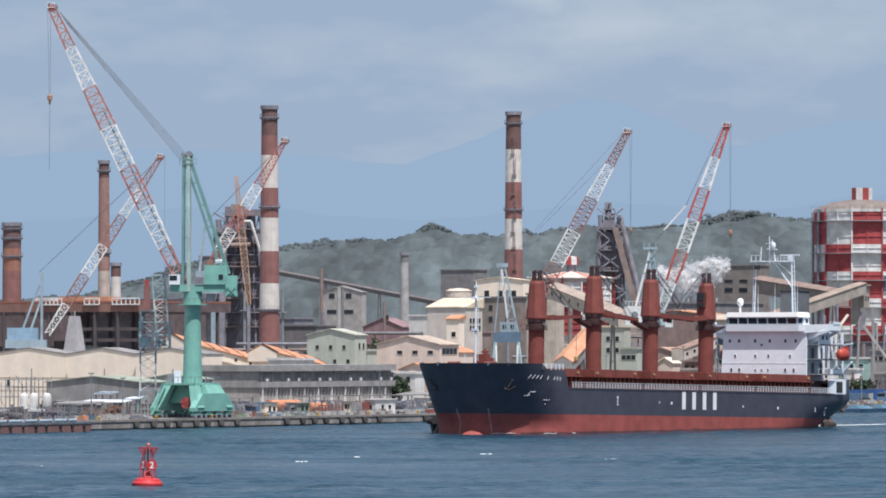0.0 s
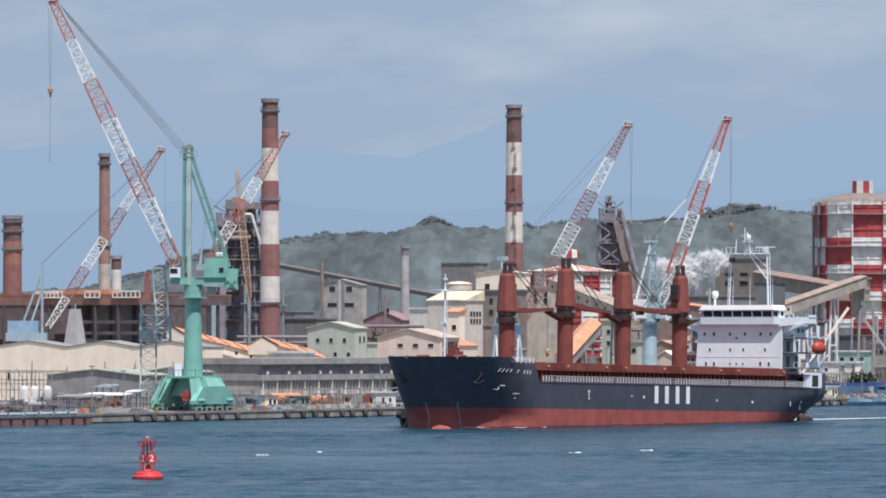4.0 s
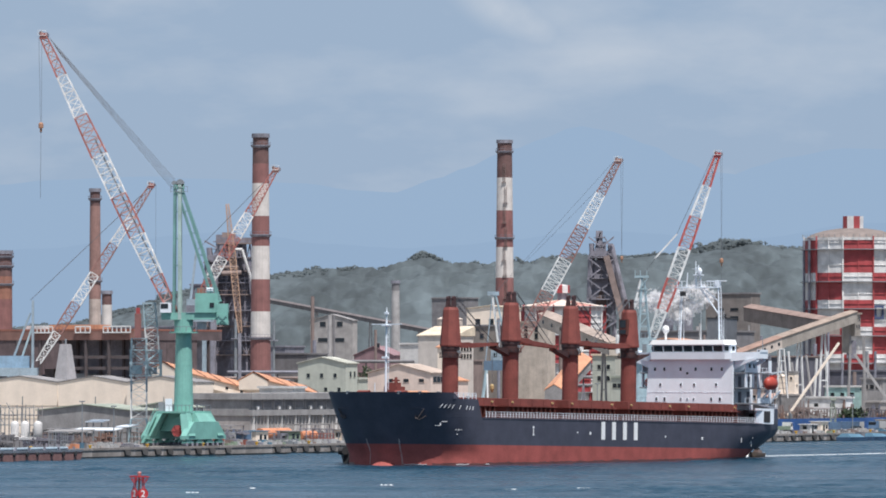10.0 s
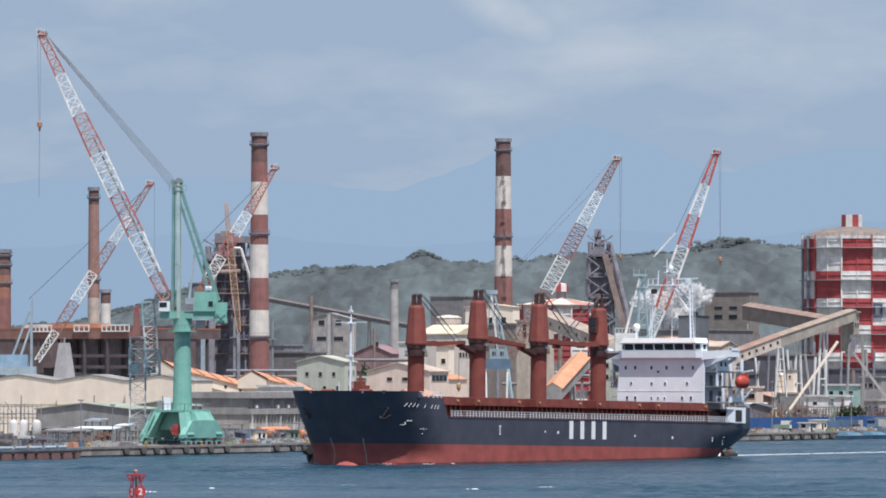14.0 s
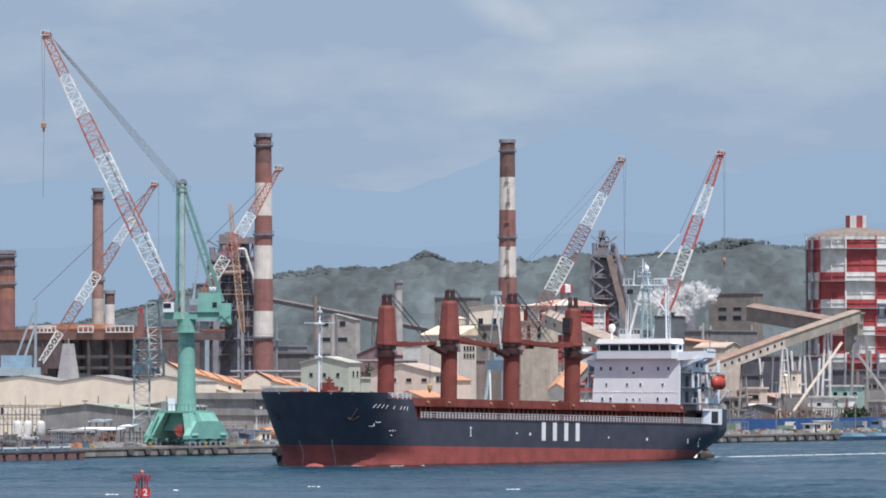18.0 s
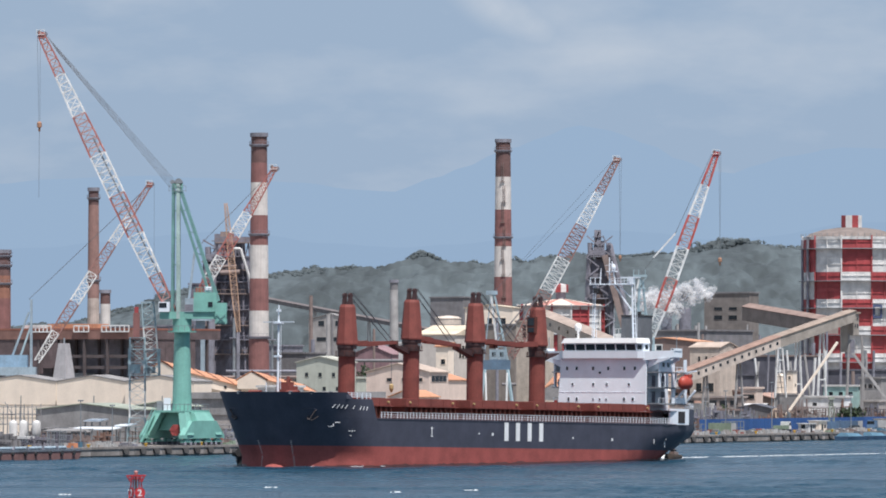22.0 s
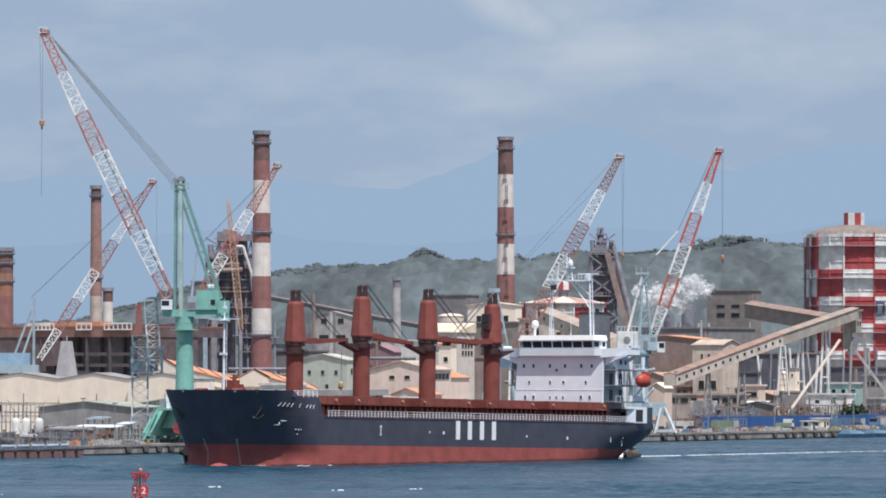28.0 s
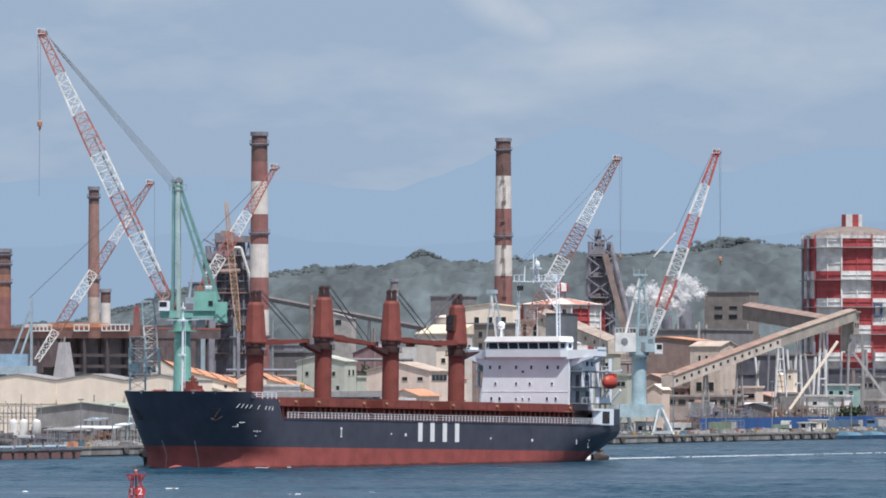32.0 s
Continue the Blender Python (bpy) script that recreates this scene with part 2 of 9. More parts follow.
def ring(bm, rings):
    """A turned body: a list of (radius, z) pairs round the z axis."""
    n = 20
    loops = [[bm.verts.new((r * math.cos(k * math.tau / n), r * math.sin(k * math.tau / n), z)) for k in range(n)] for r, z in rings]
    for lo, hi in zip(loops, loops[1:]):
        for k in range(n):
            j = (k + 1) % n
            bm.faces.new((lo[k], lo[j], hi[j], hi[k]))
    bm.faces.new(loops[0][::-1])
    bm.faces.new(loops[-1])


def mesh_of(bm, name, material, smooth=False):
    me = bpy.data.meshes.new(name)
    bmesh.ops.recalc_face_normals(bm, faces=bm.faces)
    bm.to_mesh(me)
    bm.free()
    for m in material if isinstance(material, (list, tuple)) else (material,):
        me.materials.append(m)
    if smooth:
        for f in me.polygons:
            f.use_smooth = True
    return me


def pathbar(bm, pts, w, h=None):
    """One bent bar along a line of points."""
    pts = [Vector(p) for p in pts]
    h = w if h is None else h
    loops = []
    for i, p in enumerate(pts):
        d = (pts[min(i + 1, len(pts) - 1)] - pts[max(i - 1, 0)]).normalized()
        a = d.cross(Vector((0, 0, 1)))
        a = a.normalized() if a.length > 1e-4 else Vector((1, 0, 0))
        b = a.cross(d)
        loops.append([bm.verts.new(p + a * sx * w / 2 + b * sy * h / 2) for sx, sy in ((-1, -1), (1, -1), (1, 1), (-1, 1))])
    for lo, hi in zip(loops, loops[1:]):
        for k in range(4):
            j = (k + 1) % 4
            bm.faces.new((lo[k], lo[j], hi[j], hi[k]))
    bm.faces.new(loops[0][::-1])
    bm.faces.new(loops[-1])


def part(name, bm, material, parent, label="", smooth=False, at=None, kind=""):
    ob = new(name, bm if isinstance(bm, bpy.types.Mesh) else mesh_of(bm, name, material, smooth))
    ob.parent = parent
    if at is not None:
        ob.matrix_basis = at
    return tagged(ob, label, kind=kind)


def boxpart(name, material, parent, *dims, label=""):
    bm = bmesh.new()
    box(bm, *dims)
    return part(name, bm, material, parent, label)


def beampart(name, material, parent, p, q, w, h=None, label=""):
    bm = bmesh.new()
    beam(bm, p, q, w, h)
    return part(name, bm, material, parent, label)


def tubepart(name, material, parent, p, q, r, r2=None, n=10, label=""):
    bm = bmesh.new()
    tube(bm, p, q, r, r2, n)
    return part(name, bm, material, parent, label, smooth=False)


def thing(name, label, category, at, group="", kind=""):
    ob = new(name)
    ob.empty_display_size = 0.5
    ob.matrix_basis = at
    return tagged(ob, label, category, group, kind)


def solid(name, bm, material, label, category, at=None, group="", kind="", smooth=False):
    ob = new(name, mesh_of(bm, name, material, smooth))
    if at is not None:
        ob.matrix_basis = at
    return tagged(ob, label, category, group, kind)


QUAY = 59.3            # direction of the quay, degrees from the x axis
GZ = 1.9               # height of the yard over the water

# ---------- the bulk carrier: bow along +x, port along +y, amidships at the origin, z over the load line of the day ----------
SHIP = thing("bulk_carrier", "navy and red bulk carrier with four deck cranes under way", "cargo ship", pose(0, 0, 0))


def bow_form(z):
    """Bluff bow at the height z: where the rounding begins, its length, its fullness."""
    f = max(0.0, (z - 1.2) / 11.1)
    return 42.75 + 4.85 * f, 11.0 - 0.5 * f, 1.8 + 0.7 * f


def stem_x(z):
    c, a, p = bow_form(z)
    return c + a


def half_breadth(x, z):
    """Half the hull's breadth at the station x and height z."""
    c, a, p = bow_form(z)
    u = min(1.0, max(0.0, (x - c) / a))
    b = 14.65 * (1 - u ** p) ** (1 / p)
    aft = -60.8
    if z > 6:
        t = min(1.0, max(0.0, (x - aft) / 22.0))
        b *= 0.70 + 0.30 * (1 - (1 - t) ** 2)
    else:
        t = min(1.0, max(0.0, (x - aft - 2.5 + z * 0.4) / (30 - z * 1.3)))
        low = 0.16 + 0.54 * max(0.0, z / 6) ** 1.3
        b *= low + (1 - low) * (1 - (1 - t) ** 2.2)
    return b


def hull_shell(name, levels, x_aft, x_fwd, material, label, n=44):
    """Plating of both sides between heights; x_fwd None runs to the stem."""
    bm = bmesh.new()
    for side in (1, -1):
        rows = []
        for z in levels:
            x1 = stem_x(z) if x_fwd is None else x_fwd
            row = []
            for i in range(n + 1):
                u = i / n
                u = 1 - (1 - u) ** 2.3 if x_fwd is None else u
                x = x_aft + (x1 - x_aft) * u
                row.append(bm.verts.new((x, side * half_breadth(x, z), z)))
            rows.append(row)
        for lo, hi in zip(rows, rows[1:]):
            for i in range(n):
                bm.faces.new((lo[i], lo[i + 1], hi[i + 1], hi[i]))
        if x_aft < -58:
            for lo, hi in zip(rows, rows[1:]):
                a, b = lo[0].co, hi[0].co
                v = [bm.verts.new(p) for p in (a, b, (b.x, 0, b.z), (a.x, 0, a.z))]
                bm.faces.new(v)
    bmesh.ops.remove_doubles(bm, verts=bm.verts, dist=0.01)
    return part(name, bm, material, SHIP, label, smooth=True)


hull_shell("bottom_plating", (-2.2, -1, 0, 1.0, 2.0, 2.85), -59.6, None, ANTIFOUL, "red antifouling below the load line")
hull_shell("side_plating", (2.85, 3.6, 4.6, 5.6, 6.6, 7.75), -60.8, None, NAVY, "navy side plating")
hull_shell("forecastle_plating", (7.75, 9.0, 10.2, 11.05), 45.6, None, NAVY, "flared navy forecastle", 30)
hull_shell("forecastle_bulwark", (11.05, 11.6, 12.15), 51.8, None, NAVY, "navy bulwark round the bow", 24)
hull_shell("poop_bulwark", (7.75, 9.2, 10.7), -60.8, -53.5, NAVY, "navy poop bulwark", 8)
for sgn in (1, -1):                                      # sloping break of the forecastle
    bm = bmesh.new()
    y0, y1 = half_breadth(45.6, 11), half_breadth(44.4, 8)
    hexa(bm, [(45.7, sgn * y0, 7.75), (44.2, sgn * y1, 7.75), (44.2, sgn * (y1 - 0.2), 7.75), (45.7, sgn * (y0 - 0.2), 7.75)],
         [(45.7, sgn * y0, 11.05), (45.4, sgn * y1, 10.9), (45.4, sgn * (y1 - 0.2), 10.9), (45.7, sgn * (y0 - 0.2), 11.05)])
    part("forecastle_break", bm, NAVY, SHIP)
    bm = bmesh.new()                                     # sloping after end of the bow bulwark
    y0, y1 = half_breadth(51.8, 11.6), half_breadth(50.6, 11.1)
    hexa(bm, [(51.9, sgn * y0, 11.05), (50.4, sgn * y1, 11.05), (50.4, sgn * (y1 - 0.15), 11.05), (51.9, sgn * (y0 - 0.15), 11.05)],
         [(51.9, sgn * y0, 12.15), (51.7, sgn * y0, 12.1), (51.7, sgn * (y0 - 0.15), 12.1), (51.9, sgn * (y0 - 0.15), 12.15)])
    part("bulwark_end", bm, NAVY, SHIP)


rg = random.Random(12)
for sgn in (1, -1):                                      # dark wet band with a ragged upper edge; the ship trims by the stern
    bm = bmesh.new()
    lo, hi = [], []
    for x in np.arange(-56.0, 51.6, 0.7):
        z = -0.019 * x
        top = z + 0.42 + 0.28 * noise.noise(Vector((x * 0.35, sgn, 0))) + rg.uniform(-0.1, 0.12)
        for row, q in ((lo, z - 0.8), (hi, top)):
            row.append(bm.verts.new((x, sgn * (half_breadth(x, q) + 0.02), q)))
    for k in range(len(lo) - 1):
        bm.faces.new((lo[k], lo[k + 1], hi[k + 1], hi[k]))
    part("wet_band", bm, mat("wet dark antifouling", (0.12, 0.045, 0.042), 0.35, var=0.3, streak=0.3), SHIP, "dark wet band at the waterline")


def deck_plate(name, x0, x1, z, material):
    bm = bmesh.new()
    n = 30
    lo = [bm.verts.new((x0 + (x1 - x0) * i / n, -half_breadth(x0 + (x1 - x0) * i / n, z) + 0.05, z)) for i in range(n + 1)]
    hi = [bm.verts.new((x0 + (x1 - x0) * i / n, half_breadth(x0 + (x1 - x0) * i / n, z) - 0.05, z)) for i in range(n + 1)]
    for i in range(n):
        bm.faces.new((lo[i], lo[i + 1], hi[i + 1], hi[i]))
    return part(name, bm, material, SHIP)


deck_plate("main_deck", -60.7, 46, 7.7, OXIDE)
deck_plate("forecastle_deck", 45.7, 57.2, 11.0, OXIDE)
deck_plate("poop_deck", -60.7, -46, 10.3, OXIDE)
for sgn in (1, -1):                                     # rubbing strake and drain stains along the side
    bm = bmesh.new()
    pathbar(bm, [(x, sgn * (half_breadth(x, 7.75) + 0.02), 7.68) for x in np.linspace(-50, 44, 25)], 0.12, 0.22)
    part("sheer_strake", bm, NAVY, SHIP)

# railings along the main deck
bm = bmesh.new()
beam(bm, (0, 0, 0), (0, 0, 1.15), 0.085)
STANCHION = mesh_of(bm, "stanchion", WHITE)
for sgn in (1, -1):
    for k, x in enumerate(np.arange(-48.5, 43.0, 0.93)):
        if k % 21 in (10,):
            continue
        part("stanchion", STANCHION, None, SHIP, at=pose(x, sgn * (half_breadth(x, 7.75) - 0.15), 7.7))
    for z in (8.05, 8.45, 8.85):
        bm = bmesh.new()
        pathbar(bm, [(x, sgn * (half_breadth(x, 7.75) - 0.15), z) for x in np.linspace(-48.5, 43.0, 14)], 0.06)
        part("rail", bm, WHITE, SHIP)
    bm = bmesh.new()                                    # forecastle and poop rails
    for x in np.arange(45.8, 51.9, 1.2):
        y = sgn * (half_breadth(x, 11.0) - 0.2)
        beam(bm, (x, y, 11.0), (x, y, 12.1), 0.12)
    for z in (11.4, 11.75, 12.1):
        pathbar(bm, [(x, sgn * (half_breadth(x, 11.0) - 0.2), z) for x in (45.8, 48, 50, 51.8)], 0.09)
    part("forecastle_rail", bm, WHITE, SHIP)
    bm = bmesh.new()
    for x in np.arange(-60.5, -54, 1.3):
        y = sgn * (half_breadth(x, 10.6) - 0.2)
        beam(bm, (x, y, 10.6), (x, y, 11.6), 0.12)
    for z in (11.1, 11.6):
        pathbar(bm, [(x, sgn * (half_breadth(x, 10.6) - 0.2), z) for x in (-60.5, -58, -56, -54)], 0.09)
    part("poop_rail", bm, WHITE, SHIP)
    ln = bmesh.new()                                    # pipes and ventilators along the deck inside the rail
    for z in (8.0, 8.3):
        beam(ln, (-44, sgn * 13.4, z), (40, sgn * 13.4, z), 0.16)
    part("deck_pipe", ln, DARKOXIDE, SHIP)

# hatches: coaming with stays, folding covers
for x0, x1 in ((36.2, 43.0), (17.2, 31.8), (-2.2, 12.8), (-21.6, -6.6), (-44.0, -26.0)):
    hatch = new("hatch")
    hatch.parent = SHIP
    bm = bmesh.new()
    box(bm, x0, x1, -11.4, 11.4, 7.7, 9.9)
    for x in np.arange(x0 + 0.4, x1, 1.45):
        for sgn in (1, -1):
            hexa(bm, [(x - 0.08, sgn * 11.4, 7.7), (x + 0.08, sgn * 11.4, 7.7), (x + 0.08, sgn * 12.3, 7.7), (x - 0.08, sgn * 12.3, 7.7)],
                 [(x - 0.08, sgn * 11.4, 9.9), (x + 0.08, sgn * 11.4, 9.9), (x + 0.08, sgn * 11.9, 9.9), (x - 0.08, sgn * 11.9, 9.9)])
    part("coaming", bm, DARKOXIDE, hatch, "dark oxide red coaming")
    boxpart("coaming_ledge", OXIDE, hatch, x0 - 0.3, x1 + 0.3, -12.1, 12.1, 9.9, 10.05)
    m = (x0 + x1) / 2
    n = 2 if x1 - x0 < 8 else 4
    w = (x1 - x0) / n
    for k in range(n):
        bm = bmesh.new()
        box(bm, x0 + k * w + 0.05, x0 + (k + 1) * w - 0.05, -11.7, 11.7, 10.1, 11.3)
        for y in np.arange(-10.5, 10.6, 1.5):
            box(bm, x0 + k * w + 0.2, x0 + (k + 1) * w - 0.2, y - 0.08, y + 0.08, 11.3, 11.43)
        part("cover_panel", bm, OXIDE, hatch)
    for x in (x0 + 1.0, x1 - 1.0):
        bm = bmesh.new()
        tube(bm, (x, 11.7, 10.7), (x, 12.0, 10.7), 0.2, 0.2, 10)
        part("wheel", bm, OCHRE, hatch, "yellow cover wheel")

# engine house and winch houses between the hatches
for x in (34.0, 15.0, -4.4, -23.8):
    boxpart("mast_house", OXIDE, SHIP, x - 1.9, x + 1.9, -6.5, 6.5, 7.7, 11.2)


def deck_crane(x, low, aft, cab, cradle=True, hooked=False, dip=0.0):
    """Pedestal, slewing house with twin sheave horns, box jib laid to the next crane, and topping wires."""
    c = new("deck_crane")
    c.parent = SHIP
    c.matrix_basis = pose(x, 0, low)
    s = -1 if aft else 1
    bm = bmesh.new()
    ring(bm, [(1.52, 8 - low), (1.5, 20.1), (1.5, 20.4)])
    part("pedestal", bm, OXIDE, c, "oxide red crane pedestal", smooth=False)
    # ring drawn dark to paint in the shade under the house
    bm = bmesh.new()
    ring(bm, [(1.62, 20.3), (1.62, 21.3), (1.74, 21.7), (1.74, 22.25)])
    part("slewing_ring", bm, DARKGEAR, c, "slewing ring darkened with painted shade")
    bm = bmesh.new()
    ring(bm, [(2.1, 20.15), (2.1, 20.28)])
    part("platform", bm, DARKGEAR, c)
    bm = bmesh.new()
    for k in range(14):
        a = k * math.tau / 14
        beam(bm, (1.98 * math.cos(a), 1.98 * math.sin(a), 20.2), (1.98 * math.cos(a), 1.98 * math.sin(a), 21.1), 0.06)
    for k in range(14):
        a, b = k * math.tau / 14, (k + 1) * math.tau / 14
        beam(bm, (1.98 * math.cos(a), 1.98 * math.sin(a), 21.1), (1.98 * math.cos(b), 1.98 * math.sin(b), 21.1), 0.05)
    part("platform_rail", bm, DARKOXIDE, c, kind="stuff")
    bm = bmesh.new()                                     # eight-cornered tapering house
    prof = ((1.75, 1.85, 22.2), (1.8, 1.9, 22.45), (1.75, 1.85, 22.9), (1.4, 1.35, 28.9), (1.2, 1.15, 29.4))
    loops = []
    for hx, hy, z in prof:
        q = 0.42
        pts = [(hx, hy * q), (hx * q, hy), (-hx * q, hy), (-hx, hy * q), (-hx, -hy * q), (-hx * q, -hy), (hx * q, -hy), (hx, -hy * q)]
        loops.append([bm.verts.new((a, b, z)) for a, b in pts])
    for lo, hi in zip(loops, loops[1:]):
        for k in range(8):
            j = (k + 1) % 8
            bm.faces.new((lo[k], lo[j], hi[j], hi[k]))
    bm.faces.new(loops[0][::-1])
    bm.faces.new(loops[-1])
    part("house", bm, OXIDE, c, "tapered oxide red slewing house")
    for y in (0.62, -0.62):
        bm = bmesh.new()
        hexa(bm, [(-0.55, y - 0.26, 29.3), (0.55, y - 0.26, 29.3), (0.55, y + 0.26, 29.3), (-0.55, y + 0.26, 29.3)],
             [(-0.32, y - 0.2, 31.0), (0.32, y - 0.2, 31.0), (0.32, y + 0.2, 31.0), (-0.32, y + 0.2, 31.0)])
        tube(bm, (0.05 * s, y - 0.22, 31.0), (0.05 * s, y + 0.22, 31.0), 0.48, 0.48, 12)
        part("sheave_horn", bm, DARKGEAR, c, "dark sheave horn")
    bm = bmesh.new()                                     # plating seams, access door and ladder of the house
    for z, k in ((24.3, 0.92), (26.4, 0.86)):
        box(bm, -1.72 * k - 0.03, 1.72 * k + 0.03, -0.8 * k, 0.8 * k, z, z + 0.07)
    part("house_seam", bm, DARKOXIDE, c)
    boxpart("floodlight", GREYPAINT, c, -0.3, 0.3, 1.7, 2.1, 21.0, 21.5)
    if cab:
        bm = bmesh.new()
        box(bm, 1.3, 2.1, -0.9, 0.9, 24.6, 27.6)
        cabin = part("cab", bm, DARKOXIDE, c)
        boxpart("cab_window", GLASSDARK, cabin, 2.1, 2.16, -0.7, 0.7, 26.0, 27.4)
        boxpart("cab_window", GLASSDARK, cabin, 2.1, 2.16, -0.7, 0.7, 24.8, 25.6)
    # jib: box girder, tapering, with a slight bend
    end = 13.4
    pts = [(1.5, 22.6, 0.5), (4.2, 22.6 - dip * 0.2, 0.6), (5.4, 22.4 - dip * 0.3, 0.52), (10, 22.4 - dip * 0.7, 0.42), (end, 22.3 - dip, 0.3)]
    for y in (0.95, -0.95):
        bm = bmesh.new()
        loops = []
        for xa, za, ha in pts:
            ya = y * (1 - 0.35 * (xa - 2) / end)
            loops.append([bm.verts.new(p) for p in ((s * xa, ya - 0.28, za - ha), (s * xa, ya + 0.28, za - ha), (s * xa, ya + 0.28, za + ha * 0.6), (s * xa, ya - 0.28, za + ha * 0.6))])
        for lo, hi in zip(loops, loops[1:]):
            for k in range(4):
                bm.faces.new((lo[k], lo[(k + 1) % 4], hi[(k + 1) % 4], hi[k]))
        bm.faces.new(loops[0])
        bm.faces.new(loops[-1])
        part("jib_girder", bm, OXIDE, c, "oxide red box jib laid horizontal")
    for xx in (5.0, 7.5, 10.5, end - 0.4):
        z = 22.6 - 0.02 * xx - dip * xx / end
        boxpart("jib_tie", OXIDE, c, min(s * xx, s * xx + 0.5), max(s * xx, s * xx + 0.5), -0.9, 0.9, z - 0.35, z + 0.12)
    bm = bmesh.new()
    box(bm, min(s * end, s * (end + 0.8)), max(s * end, s * (end + 0.8)), -0.7, 0.7, 21.5 - dip, 22.6 - dip)
    part("jib_head", bm, DARKOXIDE, c)
    for y in (0.62, -0.62):
        for dz in (0.0, 0.35):
            bm = bmesh.new()
            tube(bm, (s * 0.7, y, 31.6 - dz), (s * (end - 0.6), y, 22.5 - dip), 0.055, 0.055, 5)
            part("topping_wire", bm, STEEL, c)
    if cradle:                                           # arm that carries the neighbour's jib
        bm = bmesh.new()
        hexa(bm, [(-s * 1.4, -0.8, 19.5), (-s * 1.4, 0.8, 19.5), (-s * 1.4, 0.8, 20.7), (-s * 1.4, -0.8, 20.7)],
             [(-s * 5.9, -0.8, 20.9), (-s * 5.9, 0.8, 20.9), (-s * 5.9, 0.8, 21.1), (-s * 5.9, -0.8, 21.1)])
        part("jib_cradle", bm, DARKGEAR, c)
    if not hooked:
        return c
    bm = bmesh.new()
    tube(bm, (s * (end - 0.2), 0, 21), (s * (end - 0.2), 0, 15.6), 0.05, 0.05, 5)
    part("hoist_wire", bm, STEEL, c)
    bm = bmesh.new()
    ring(bm, [(0.12, 14.0), (0.3, 14.4), (0.4, 14.7), (0.4, 15.3), (0.15, 15.6)])
    part("hook_block", bm, OCHRE, c, "dull yellow hook block", at=pose(s * (end - 0.2), 0, 0))
    return c


deck_crane(34.0, -1.4, True, False, False, True, -0.7)
deck_crane(15.0, 0.0, True, False, True, False, 0.8)
deck_crane(-4.4, -0.1, True, False)
deck_crane(-23.9, -0.3, False, True)

# accommodation block
HOUSE = new("accommodation")
HOUSE.parent = SHIP
HOUSE.matrix_basis = pose(-2.05, 0, 0)
bm = bmesh.new()
hexa(bm, [(-42.6, -10.2, 7.7), (-42.6, 10.2, 7.7), (-43.0, 10.2, 7.7), (-43.0, -10.2, 7.7)],
     [(-43.2, -9.8, 20.1), (-43.2, 9.8, 20.1), (-43.6, 9.8, 20.1), (-43.6, -9.8, 20.1)])
part("front_bulkhead", bm, WHITE, HOUSE, "white accommodation front")
boxpart("deckhouse", WHITE, HOUSE, -51.4, -43.3, -8.3, 8.3, 7.7, 20.1)


def port_hole(y, z, w=0.46, h=0.66):
    x = -42.6 - 0.6 * (z - 7.7) / 12.4
    f = boxpart("window", WHITE, HOUSE, x - 0.1, x + 0.09, y - w / 2 - 0.05, y + w / 2 + 0.05, z - h / 2 - 0.05, z + h / 2 + 0.05)
    boxpart("pane", GLASSDARK, f, x + 0.09, x + 0.12, y - w / 2, y + w / 2, z - h / 2, z + h / 2)


for y in (-8.2, -6.0, -2.2, 1.3, 5.0, 7.4):
    port_hole(y, 18.2)
for y in (-6.8, -2.0, 1.1, 6.2):
    port_hole(y, 15.2, 0.38, 0.46)
for y in (-7.6, -5.7, -1.9, -0.4, 1.1, 5.2, 7.2):
    port_hole(y, 12.4, 0.42 if abs(y) > 3 else 0.3, 0.58 if abs(y) > 3 else 0.3)
port_hole(-0.6, 17.4, 0.5, 0.4)
for z in (13.7,):                                        # deck edge across the front
    x = -42.6 - 0.6 * (z - 7.7) / 12.4
    boxpart("deck_edge", WHITE, HOUSE, x - 0.2, x + 0.05, -9.9, 9.9, z - 0.03, z + 0.03)

# wheelhouse with wings
BRIDGE = new("wheelhouse")
BRIDGE.parent = SHIP
BRIDGE.matrix_basis = pose(-1.2, 0, 0)
bm = bmesh.new()
hexa(bm, [(-42.98, -8.6, 20.1), (-42.98, 8.6, 20.1), (-43.6, 9.6, 20.1), (-53.5, 9.6, 20.1), (-53.5, -9.6, 20.1), (-43.6, -9.6, 20.1)],
     [(-42.95, -8.6, 21.5), (-42.95, 8.6, 21.5), (-43.6, 9.6, 21.5), (-53.5, 9.6, 21.5), (-53.5, -9.6, 21.5), (-43.6, -9.6, 21.5)])
part("parapet", bm, WHITE, BRIDGE)
bm = bmesh.new()
hexa(bm, [(-43.4, -8.2, 21.5), (-43.4, 8.2, 21.5), (-44.2, 9.2, 21.5), (-46.0, 9.2, 21.5), (-46.0, -9.2, 21.5), (-44.2, -9.2, 21.5)],
     [(-43.1, -8.2, 22.95), (-43.1, 8.2, 22.95), (-44.1, 9.2, 22.95), (-46.0, 9.2, 22.95), (-46.0, -9.2, 22.95), (-44.1, -9.2, 22.95)])
part("cabin", bm, WHITE, BRIDGE)
